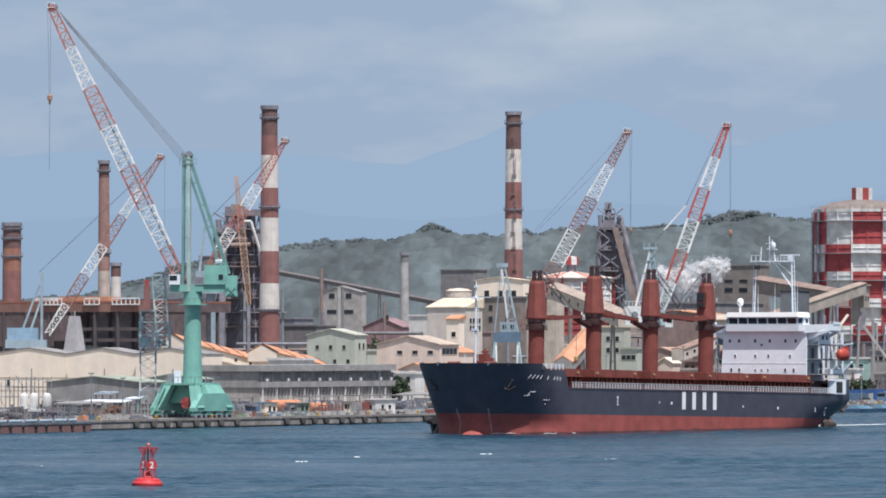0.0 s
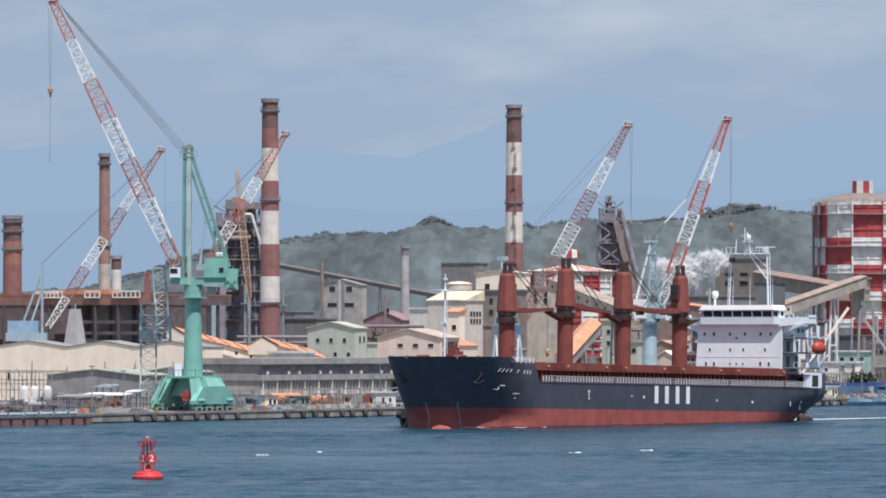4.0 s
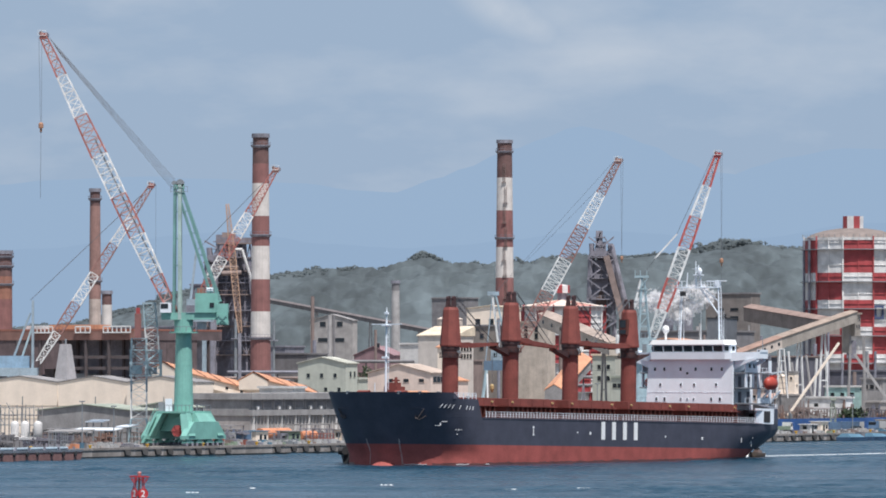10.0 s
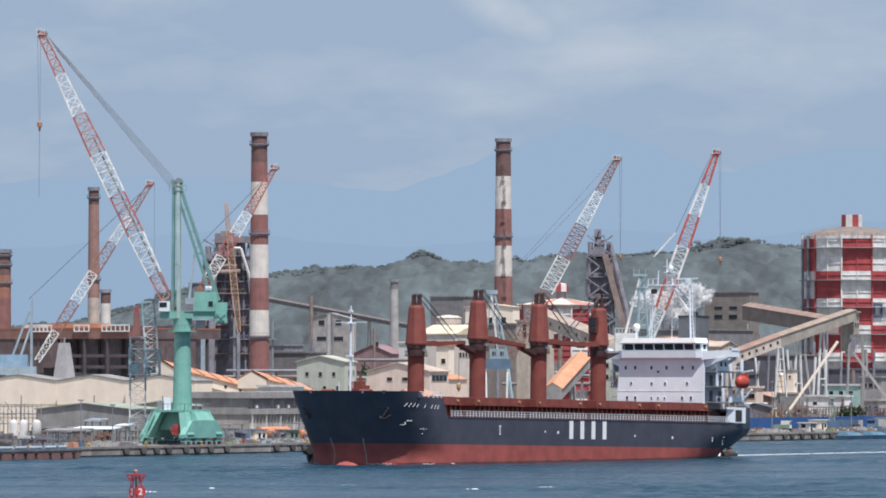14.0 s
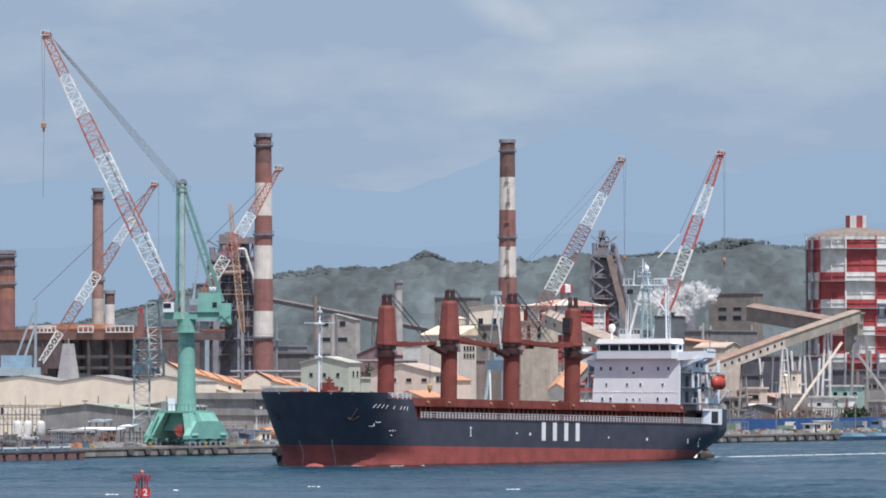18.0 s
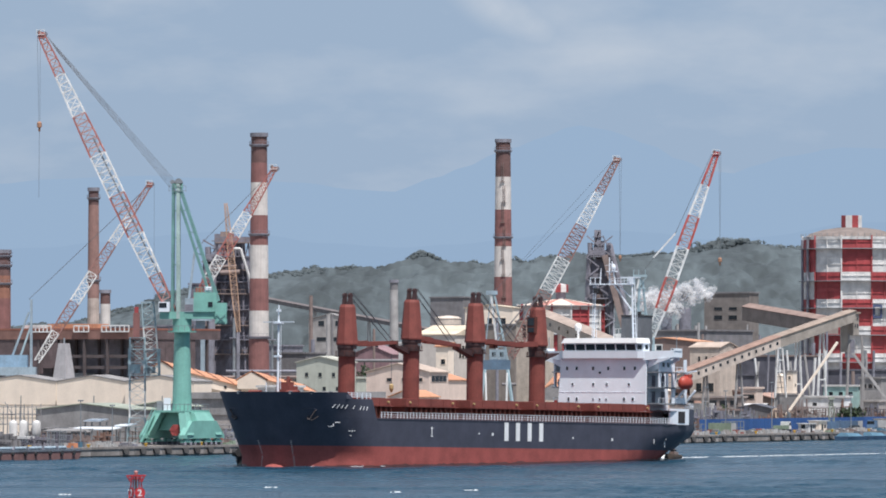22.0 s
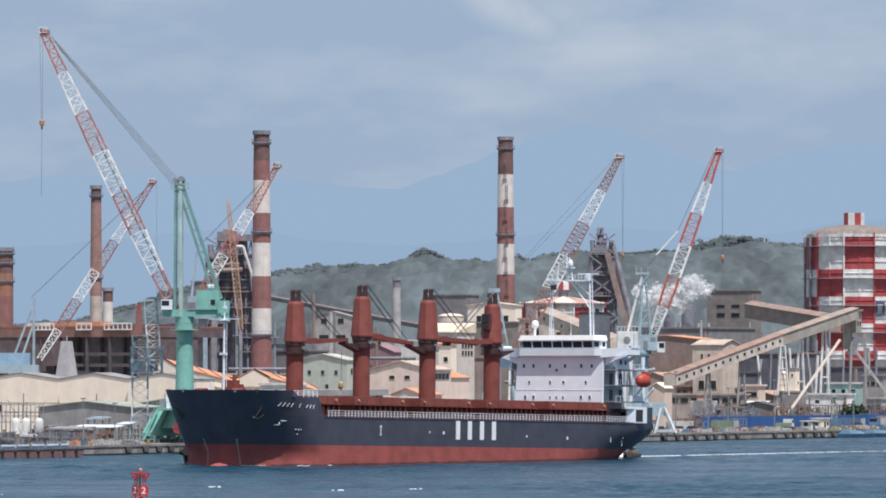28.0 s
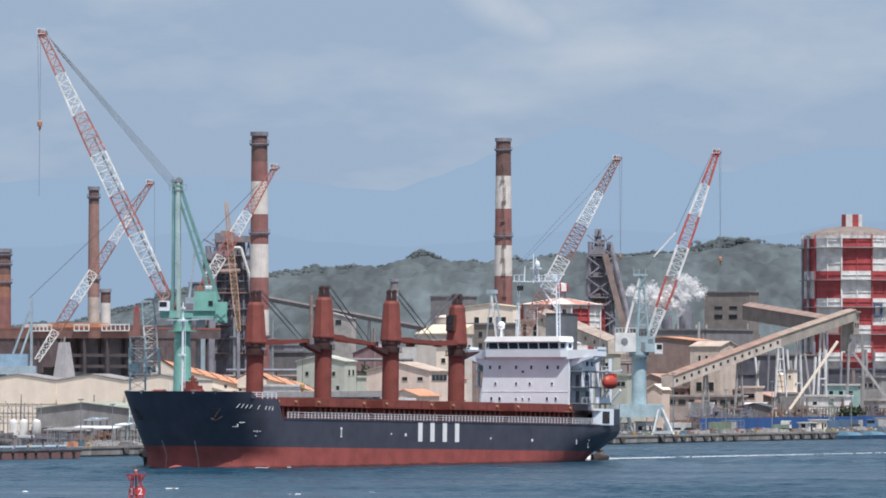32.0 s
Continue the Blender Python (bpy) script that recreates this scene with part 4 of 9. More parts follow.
faces = [(j * nx + i, j * nx + i + 1, (j + 1) * nx + i + 1, (j + 1) * nx + i) for j in range(len(ys) - 1) for i in range(nx - 1)]
me = bpy.data.meshes.new("water")
me.from_pydata(verts, [], faces)
me.materials.append(water_material())
for f in me.polygons:
    f.use_smooth = True
WATER = tagged(new("water", me), "choppy blue harbour water", "water", kind="structure")


def along(s, inland=0.0, z=0.0):
    """A point s metres along the quay edge and so far inland."""
    c, k = math.cos(radians(QUAY)), math.sin(radians(QUAY))
    return Vector((-68 + c * s - k * inland, 1097 + k * s + c * inland, z))


bm = bmesh.new()
bm.faces.new([bm.verts.new(p) for p in (along(-1500, 1, GZ), along(2600, 1, GZ), Vector((4800, 4900, GZ)), Vector((-4800, 4900, GZ)))])
solid("ground", bm, EARTH, "dusty works yard ground behind the quay", "ground", kind="structure")

# quay wall in cast blocks with a coping, and rubber fenders
WALL = thing("quay_wall", "weathered concrete quay wall with black fenders", "quay wall", pose(-68, 1097, 0, 0, 0, QUAY), kind="structure")
bm = bmesh.new()
box(bm, -400, 900, 0.25, 3.2, -3, 1.86)
part("wall_core", bm, CONCRETE, WALL)
bm = bmesh.new()
box(bm, 0.04, 4.96, 0, 0.6, 0.3, 1.55)
box(bm, 0.04, 4.96, -0.15, 1.2, 1.55, 2.0)
BLOCK = mesh_of(bm, "block", mat("quay blocks", (0.26, 0.235, 0.22), 0.9, streak=0.45, stain=(0.12, 0.10, 0.09), var=0.3, each=0.2))
bm = bmesh.new()
hexa(bm, [(-0.8, -0.5, 0.5), (0.8, -0.5, 0.5), (0.8, 0, 0.5), (-0.8, 0, 0.5)], [(-1.05, -0.3, 1.5), (1.05, -0.3, 1.5), (1.05, 0, 1.5), (-1.05, 0, 1.5)])
FENDER = mesh_of(bm, "fender", mat("worn fender rubber", (0.05, 0.048, 0.048), 0.85, streak=0.3, stain=(0.2, 0.18, 0.16), each=0.4))
for k in range(-8, 80):
    part("block", BLOCK, None, WALL, at=pose(k * 5, 0, 0))
    if (k * 7) % 11 not in (0, 4, 7):
        part("fender", FENDER, None, WALL, at=pose(k * 5 + 2.5 + 0.7 * math.sin(k * 2.3), 0, 0))
bm = bmesh.new()
box(bm, -400, 900, 0.1, 0.5, -0.5, 0.5)
part("waterline_band", bm, mat("wet dark concrete", (0.05, 0.055, 0.05), 0.6), WALL)
bm = bmesh.new()
ring(bm, [(0.25, 0), (0.25, 0.35), (0.4, 0.45), (0.4, 0.6)])
BOLLARD = mesh_of(bm, "bollard", YELLOW)
for k in range(-4, 36, 2):
    ob = new("bollard", BOLLARD)
    ob.matrix_basis = Matrix.Translation(along(k * 10, 0.6, 2.0))
    tagged(ob, "yellow mooring bollard on the quay edge", "bollard", "bollards on the quay")


def ridge(b):
    """Height of the wooded ridge over bearing b (x over y)."""
    pts = ((-0.13, 42), (-0.078, 44), (-0.067, 47), (-0.056, 57), (-0.043, 70), (-0.03, 79), (-0.018, 79), (-0.01, 81), (-0.004, 86), (0.003, 83), (0.013, 83.5), (0.022, 88), (0.030, 91), (0.038, 92.5), (0.050, 95.5), (0.057, 94.5), (0.064, 93), (0.13, 90))
    for (a, u), (c, v) in zip(pts, pts[1:]):
        if a <= b <= c:
            return u + (v - u) * (b - a) / (c - a)
    return 60


def hill_height(b, d):
    top = ridge(b) - 0.8
    u = min(1.0, max(0.0, (d - 2650) / 850))
    s = u * u * (3 - 2 * u)
    q = noise.noise(Vector((b * 220, d * 0.006, 0))) * 0.5 + noise.noise(Vector((b * 60, d * 0.002, 5)))
    fall = 1.0 if d < 3500 else max(0.0, 1 - (d - 3500) / 900)
    return GZ - 1 + (top - GZ) * s * fall + q * 1.6 * s * (1 - s) * 2


def canopy_top(x, y):
    """Rounded tree crowns, large and small, and a few clearings."""
    h = 0.0
    for size, high, seed in ((17.0, 5.0, 1), (9.0, 2.6, 4), (4.4, 0.8, 6)):
        near = noise.voronoi(Vector((x / size, y / (size * 2.2), seed)))[0][0]
        h += high * (1 - min(1.0, near * 1.25) ** 2)
    return h * min(1.0, max(0.25, 1.0 - 2.0 * noise.noise(Vector((x * 0.012, y * 0.004, 8))))) - 4.0


nb = 600
depths = [2600, 2700, 2780] + [2840 + 5.2 * j for j in range(136)] + [3560, 3640, 3800, 4050, 4350]
verts, faces = [], []
for d in depths:
    for i in range(nb + 1):
        b = -0.12 + 0.24 * i / nb
        verts.append((b * d, d, hill_height(b, d) + (canopy_top(b * d, d) if 2800 < d < 3545 else 0)))
for j in range(len(depths) - 1):
    for i in range(nb):
        k = j * (nb + 1) + i
        faces.append((k, k + 1, k + nb + 2, k + nb + 1))
me = bpy.data.meshes.new("hill")
me.from_pydata(verts, [], faces)
# the hill's blue-grey carries painted air haze over the green
SCRUB = mat("haze-tinted hill scrub", (0.067, 0.084, 0.091), 0.95, var=0.4, size=20, bump=0)
for node in [k for k in SCRUB.node_tree.nodes if k.bl_idname == "ShaderNodeTexNoise"]:      # crowns stand up the slope, in clumps
    mp = SCRUB.node_tree.nodes.new("ShaderNodeMapping")
    mp.inputs["Scale"].default_value = (1, 0.09, 0.4)
    SCRUB.node_tree.links.new(node.inputs["Vector"].links[0].from_socket, mp.inputs["Vector"])
    SCRUB.node_tree.links.new(mp.outputs["Vector"], node.inputs["Vector"])
n, l = SCRUB.node_tree.nodes, SCRUB.node_tree.links      # every crown has a tone of its own
tc, last = n.new("ShaderNodeTexCoord"), n["Principled BSDF"].inputs["Base Color"].links[0].from_socket
for size, low, high in ((7.0, 0.72, 1.3), (17.0, 0.88, 1.13)):
    mp, cell, grey, tint = n.new("ShaderNodeMapping"), n.new("ShaderNodeTexVoronoi"), n.new("ShaderNodeMapRange"), n.new("ShaderNodeMix")
    mp.inputs["Scale"].default_value = (1 / size, 0.09 / size * 2, 0.6 / size)
    cell.feature = "SMOOTH_F1"
    cell.inputs["Scale"].default_value, cell.inputs["Smoothness"].default_value = 1.0, 0.35
    grey.inputs["To Min"].default_value, grey.inputs["To Max"].default_value = low, high
    tint.data_type, tint.blend_type = "RGBA", "MULTIPLY"
    tint.inputs["Factor"].default_value = 1.0
    l.new(tc.outputs["Object"], mp.inputs["Vector"])
    l.new(mp.outputs["Vector"], cell.inputs["Vector"])
    l.new(cell.outputs["Color"], grey.inputs["Value"])
    l.new(last, tint.inputs["A"])
    l.new(grey.outputs["Result"], tint.inputs["B"])
    last = tint.outputs["Result"]
l.new(last, n["Principled BSDF"].inputs["Base Color"])
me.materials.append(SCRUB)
me.polygons.foreach_set("use_smooth", [True] * len(me.polygons))
tagged(new("hill", me), "low wooded hill behind the works", "hill", kind="structure")



def leafy(m, share):
    """Leaves let part of the light through."""
    n, l = m.node_tree.nodes, m.node_tree.links
    b = n["Principled BSDF"]
    e, x = n.new("ShaderNodeBsdfTranslucent"), n.new("ShaderNodeMixShader")
    l.new(b.inputs["Base Color"].links[0].from_socket, e.inputs["Color"])
    x.inputs["Fac"].default_value = share
    l.new(b.outputs["BSDF"], x.inputs[1])
    l.new(e.outputs["BSDF"], x.inputs[2])
    l.new(x.outputs["Shader"], n["Material Output"].inputs["Surface"])


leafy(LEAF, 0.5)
rng = np.random.default_rng(7)
centres = []
while len(centres) < 1700:                               # loose crowns crowd the crest; two taller groves
    k = len(centres)
    b = rng.uniform(-0.088, 0.088)
    d = rng.uniform(3440, 3535)
    r = rng.uniform(1.0, 2.1) * (1.6 if rng.random() < 0.05 else 1.0)
    if k < 46:
        b, d, r = rng.normal(-0.0034, 0.0016), rng.uniform(3470, 3500), rng.uniform(1.6, 3.2)
    elif k < 130:
        b, d, r = rng.normal(0.0515, 0.0026), rng.uniform(3460, 3500), rng.uniform(2.0, 3.6)
    z = hill_height(b, d)
    if z < 14 or (k >= 130 and noise.noise(Vector((b * 150, d * 0.004, 9))) > 0.42):
        continue
    centres.append((b * d, d, z + canopy_top(b * d, d) + r * (0.55 if k < 130 else 0.1), r))
centres = np.array(centres)
LEAVES = 15
c, r = np.repeat(centres[:, :3], LEAVES, axis=0), np.repeat(centres[:, 3], LEAVES)[:, None]
w = rng.normal(size=(len(c), 3))
w[:, 2], w[:, 1] = np.abs(w[:, 2]) * 0.95, -np.abs(w[:, 1])
w /= np.linalg.norm(w, axis=1)[:, None]
o = c + w * r * rng.uniform(0.6, 1.1, (len(c), 1)) * np.array((1.2, 1, 0.7))
t = np.cross(w, rng.normal(size=(len(c), 3)))
t /= np.linalg.norm(t, axis=1)[:, None]
u = np.cross(w, t)
e = r * rng.uniform(0.2, 0.4, (len(c), 1))
verts = np.stack((o - t * e - u * e * 0.7, o + t * e - u * e * 0.8, o + t * e * 0.8 + u * e, o - t * e * 0.9 + u * e * 0.8), axis=1).reshape(-1, 3).tolist()
faces = np.arange(len(verts)).reshape(-1, 4).tolist()
me = bpy.data.meshes.new("hill_woods")
me.from_pydata(verts, [], faces)
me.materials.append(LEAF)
tagged(new("hill_woods", me), "green trees and scrub covering the hill, tinted with painted haze", "woods", kind="stuff")


# flat glow for the backdrops; distance haze is painted as its colour
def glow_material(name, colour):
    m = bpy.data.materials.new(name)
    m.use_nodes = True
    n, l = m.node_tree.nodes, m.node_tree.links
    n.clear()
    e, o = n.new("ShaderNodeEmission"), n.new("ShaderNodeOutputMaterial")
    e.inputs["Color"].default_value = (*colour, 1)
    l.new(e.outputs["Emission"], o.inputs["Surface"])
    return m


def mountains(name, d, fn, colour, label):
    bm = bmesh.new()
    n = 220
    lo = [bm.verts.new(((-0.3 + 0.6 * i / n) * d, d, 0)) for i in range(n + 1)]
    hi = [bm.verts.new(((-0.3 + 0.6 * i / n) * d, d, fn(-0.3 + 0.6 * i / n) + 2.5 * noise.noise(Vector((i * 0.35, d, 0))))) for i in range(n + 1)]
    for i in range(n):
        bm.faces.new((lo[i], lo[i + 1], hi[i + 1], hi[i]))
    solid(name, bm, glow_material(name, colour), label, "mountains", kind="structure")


def bell(b, c, w):
    return math.exp(-((b - c) / w) ** 2)


def far_ridge(b):
    """Height of the far mountains over bearing b."""
    pts = ((-0.31, 160), (-0.09, 176), (-0.05, 184), (-0.038, 181), (-0.0254, 178), (-0.014, 171), (-0.008, 171), (-0.0024, 181), (0.0046, 192), (0.0116, 206), (0.0166, 216),
           (0.024, 226), (0.03, 224), (0.0366, 211), (0.0416, 199), (0.0476, 187), (0.052, 186), (0.0556, 193), (0.0616, 202), (0.0716, 208), (0.0784, 208), (0.12, 196), (0.31, 165))
    for (a, u), (c, v) in zip(pts, pts[1:]):
        if a <= b <= c:
            k = (b - a) / (c - a)
            return u + (v - u) * k * k * (3 - 2 * k)
    return 165


mountains("backdrop_far", 4850, far_ridge, (0.276, 0.384, 0.532), "pale blue far mountains with painted haze")
mountains("backdrop_near", 4800, lambda b: 120 + 16 * bell(b, 0.028, 0.02) + 24 * bell(b, 0.078, 0.02) + 14 * bell(b, -0.04, 0.02), (0.262, 0.368, 0.516), "blue distant mountain flank with painted haze")

# ---------- building kit: near corner at the origin, x along the quay, y inland ----------


def building(name, label, x, y, wl, wr, top, wall, roof, style="flat", wins=(), category="building", base=GZ, rise=1.6, turn=QUAY, eave=0.35):
    b = thing(name, label, category, pose(x, y, base, 0, 0, turn))
    h = top - base
    bm = bmesh.new()
    box(bm, 0, wr, 0, wl, 0, h)
    if style == "gable_left":                           # ridge runs along x, gable on the face at x = 0
        hexa(bm, [(0, 0, h), (0, wl, h), (0, wl / 2, h + rise)], [(wr, 0, h), (wr, wl, h), (wr, wl / 2, h + rise)])
    if style == "gable_right":                          # ridge runs along y
        hexa(bm, [(0, 0, h), (wr, 0, h), (wr / 2, 0, h + rise)], [(0, wl, h), (wr, wl, h), (wr / 2, wl, h + rise)])
    part("wall", bm, wall, b)
    bm = bmesh.new()
    e, t = eave, 0.25
    if style == "flat":
        box(bm, -e, wr + e, -e, wl + e, h + 0.004, h + 0.5)
    elif style == "gable_left":
        for y0, y1 in ((-e, wl / 2), (wl + e, wl / 2)):
            z0 = h - rise * 2 * e / wl
            hexa(bm, [(-e, y0, z0 + 0.05), (-e, y1, h + rise + 0.05), (-e, y1, h + rise + t), (-e, y0, z0 + t)],
                 [(wr + e, y0, z0 + 0.05), (wr + e, y1, h + rise + 0.05), (wr + e, y1, h + rise + t), (wr + e, y0, z0 + t)])
    elif style == "gable_right":
        for x0, x1 in ((-e, wr / 2), (wr + e, wr / 2)):
            z0 = h - rise * 2 * e / wr
            hexa(bm, [(x0, -e, z0 + 0.05), (x1, -e, h + rise + 0.05), (x1, -e, h + rise + t), (x0, -e, z0 + t)],
                 [(x0, wl + e, z0 + 0.05), (x1, wl + e, h + rise + 0.05), (x1, wl + e, h + rise + t), (x0, wl + e, z0 + t)])
    elif style == "shed_left":                          # one slope, low over the face at x = 0
        hexa(bm, [(-e, -e, h), (-e, wl + e, h), (wr + e, wl + e, h), (wr + e, -e, h)],
             [(-e, -e, h + t), (-e, wl + e, h + t), (wr + e, wl + e, h + rise + t), (wr + e, -e, h + rise + t)])
    part("roof", bm, roof, b)
    for face, n, zs, w, hh, u0, u1 in wins:
        for z in zs:
            for k in range(n):
                u = u0 + (u1 - u0) * ((k + 0.5) / n)
                bm = bmesh.new()
                if face == "L":
                    c = u * wl
                    box(bm, -0.1, 0.05, c - w / 2 - 0.12, c + w / 2 + 0.12, z - base - hh / 2 - 0.12, z - base + hh / 2 + 0.12)
                    f = part("window", bm, wall, b)
                    boxpart("pane", GLASSDARK, f, -0.13, -0.1, c - w / 2, c + w / 2, z - base - hh / 2, z - base + hh / 2)
                else:
                    c = u * wr
                    box(bm, c - w / 2 - 0.12, c + w / 2 + 0.12, -0.1, 0.05, z - base - hh / 2 - 0.12, z - base + hh / 2 + 0.12)
                    f = part("window", bm, wall, b)
                    boxpart("pane", GLASSDARK, f, c - w / 2, c + w / 2, -0.13, -0.1, z - base - hh / 2, z - base + hh / 2)
    return b


def lattice(name, parent, p0, p1, widths, colours, bays=4, chord=0.3, lace=0.16, side=None, label="", laced=None):
    """A four-chord lattice boom in coloured sections; widths (w at foot, middle, tip)."""
    p0, p1 = Vector(p0), Vector(p1)
    d = (p1 - p0).normalized()
    a = Vector(side) if side else d.cross(Vector((0, 0, 1)))
    a = a.normalized() if a.length > 1e-3 else Vector((1, 0, 0))
    b = a.cross(d).normalized()
    n = len(colours)

    def corner(u, i):
        w = widths[0] + (widths[1] - widths[0]) * min(1, u / 0.25) if u < 0.6 else widths[1] + (widths[2] - widths[1]) * (u - 0.6) / 0.4
        sx, sy = ((-1, -1), (1, -1), (1, 1), (-1, 1))[i]
        return p0.lerp(p1, u) + a * sx * w / 2 + b * sy * w / 2
    for k, m in enumerate(colours):
        u0, u1 = k / n, (k + 1) / n
        first = None
        for i in range(4):
            bm = bmesh.new()
            pathbar(bm, [corner(u0, i), corner((u0 + u1) / 2, i), corner(u1, i)], chord)
            ob = part(name, bm, m, parent, label)
            first = first or ob
        bm = bmesh.new()
        for q in range(bays):
            v0, v1 = u0 + (u1 - u0) * q / bays, u0 + (u1 - u0) * (q + 1) / bays
            for i in range(4):
                j = (i + 1) % 4
                if q % 2:
                    beam(bm, corner(v0, i), corner(v1, j), lace)
                else:
                    beam(bm, corner(v0, j), corner(v1, i), lace)
                beam(bm, corner(v1, i), corner(v1, j), lace)
        part("lacing", bm, laced if laced and m not in (JIBWHITE,) else m, first, kind="stuff")


def wires(parent, pairs, r=0.06):
    for p, q in pairs:
        bm = bmesh.new()
        tube(bm, p, q, r * 0.6, r * 0.6, 5)
        part("wire_rope", bm, STEEL, parent)


def hook(parent, x, y, z, s=1.0):
    bm = bmesh.new()
    ring(bm, [(0.08 * s, -1.3 * s), (0.25 * s, -1.0 * s), (0.2 * s, -0.5 * s), (0.5 * s, -0.3 * s), (0.5 * s, 0.5 * s), (0.2 * s, 0.8 * s)])
    part("hook_block", bm, mat("rusty hook paint", (0.36, 0.19, 0.12), 0.7), parent, "rusty red hook block", at=pose(x, y, z))


def jib_head(parent, x, z, s, material):
    """Cheek plates, a pair of rope sheaves, a small railed landing and a floodlight at a jib's tip."""
    bm = bmesh.new()
    for y in (-0.75, 0.75):
        hexa(bm, [(x - 0.7 * s, y - 0.07, z - 0.6), (x + 0.7 * s, y - 0.07, z - 0.6), (x + 0.7 * s, y + 0.07, z - 0.6), (x - 0.7 * s, y + 0.07, z - 0.6)],
             [(x - 0.4 * s, y - 0.07, z + 0.7 * s), (x + 0.9 * s, y - 0.07, z + 0.55 * s), (x + 0.9 * s, y + 0.07, z + 0.55 * s), (x - 0.4 * s, y + 0.07, z + 0.7 * s)])
    box(bm, x - 0.4 * s, x + 0.4 * s, -0.75, 0.75, z - 0.3, z)
    head = part("jib_head", bm, material, parent, "plated jib head with rope sheaves")
    for k, (dx, dz, r) in enumerate(((-0.35, 0.55, 0.42), (0.75, 0.25, 0.5))):
        bm = bmesh.new()
        tube(bm, (x + dx * s, -0.65, z + dz * s), (x + dx * s, 0.65, z + dz * s), r * s, r * s, 14)
        part("rope_sheave", bm, DARKSTEEL if k else BROWNSTEEL, head)
    bm = bmesh.new()
    for q in (-0.9, -0.1, 0.7):
        beam(bm, (x + q * s, -0.95, z + 0.1), (x + q * s, -0.95, z + 1.1 * s), 0.07)
    beam(bm, (x - 0.9 * s, -0.95, z + 1.1 * s), (x + 0.7 * s, -0.95, z + 1.1 * s), 0.07)
    beam(bm, (x - 0.9 * s, -0.95, z + 0.1), (x + 0.7 * s, -0.95, z + 0.1), 0.1)
    part("head_rail", bm, JIBWHITE, head)


# ---------- cranes ----------
# sea green level-luffing crane on the quay
CX, CD = -52.1, 1135
G = thing("portal_crane", "sea green portal jib crane with red and white lattice jib", "crane", pose(CX, CD, 0))
zt, zr, zs = 8.53, 24.57, 27.28
turn = Matrix.Rotation(radians(QUAY), 3, "Z")


def turned(*pts):
    return [turn @ Vector(p) for p in pts]


zf, zb = 6.83, 3.33
for sy in (-1, 1):                                       # long plated side frames over the rails
    y0, y1 = sy * 4.7 - 0.7, sy * 4.7 + 0.7
    bm = bmesh.new()
    hexa(bm, turned((-7.3, y0, zb), (7.3, y0, zb), (7.3, y1, zb), (-7.3, y1, zb)), turned((-7.3, y0, zb + 0.7), (7.3, y0, zb + 0.7), (7.3, y1, zb + 0.7), (-7.3, y1, zb + 0.7)))
    hexa(bm, turned((-7.2, y0, zb + 0.7), (7.2, y0, zb + 0.7), (7.2, y1, zb + 0.7), (-7.2, y1, zb + 0.7)), turned((-4.4, y0, zf), (4.4, y0, zf), (4.4, y1, zf), (-4.4, y1, zf)))
    frame_side = part("side_frame", bm, GREEN, G, "sea green plated side frame")
    bm = bmesh.new()
    hexa(bm, turned((-2.6, y0 - 0.02, zf), (2.6, y0 - 0.02, zf), (2.6, y1, zf), (-2.6, y1, zf)), turned((-2.2, sy * 3.6 - 0.7, zt), (2.2, sy * 3.6 - 0.7, zt), (2.2, sy * 3.6 + 0.7, zt), (-2.2, sy * 3.6 + 0.7, zt)))
    part("upper_box", bm, GREEN, frame_side)
    for x in (-5.6, -1.9, 1.9, 5.6):
        bm = bmesh.new()
        hexa(bm, turned((x - 1.6, sy * 4.7 - 0.5, 2.6), (x + 1.6, sy * 4.7 - 0.5, 2.6), (x + 1.6, sy * 4.7 + 0.5, 2.6), (x - 1.6, sy * 4.7 + 0.5, 2.6)),
             turned((x - 0.4, sy * 4.7 - 0.4, zb), (x + 0.4, sy * 4.7 - 0.4, zb), (x + 0.4, sy * 4.7 + 0.4, zb), (x - 0.4, sy * 4.7 + 0.4, zb)))
        bog = part("bogie", bm, GREEN, frame_side)
        for w in (-1.0, 1.0):
            bm = bmesh.new()
            tube(bm, *turned((x + w, sy * 4.7 - 0.52, 2.35), (x + w, sy * 4.7 + 0.52, 2.35)), 0.36, 0.36, 10)
            part("wheel", bm, DARKSTEEL, bog)
    for x in (-5.2, 5.2):                                # inclined corner legs up to the deck
        bm = bmesh.new()
        hexa(bm, turned((x - 1.1, sy * 4.7 - 0.9, zb + 0.7), (x + 1.1, sy * 4.7 - 0.9, zb + 0.7), (x + 1.1, sy * 4.7 + 0.9, zb + 0.7), (x - 1.1, sy * 4.7 + 0.9, zb + 0.7)),
             turned((x * 0.72 - 0.8, sy * 2.9 - 0.8, zt), (x * 0.72 + 0.8, sy * 2.9 - 0.8, zt), (x * 0.72 + 0.8, sy * 2.9 + 0.8, zt), (x * 0.72 - 0.8, sy * 2.9 + 0.8, zt)))
        part("leg", bm, GREEN, G)
for x in (-2.4, 4.6):                                    # cross plates inside the portal
    bm = bmesh.new()
    hexa(bm, turned((x, -4.0, zb + 1.6), (x, 4.0, zb + 1.6), (x + 0.3, 4.0, zb + 1.6), (x + 0.3, -4.0, zb + 1.6)), turned((x * 0.7, -2.6, zt), (x * 0.7, 2.6, zt), (x * 0.7 + 0.3, 2.6, zt), (x * 0.7 + 0.3, -2.6, zt)))
    part("portal_plate", bm, GREEN, G)
bm = bmesh.new()                                         # stair up the landward leg
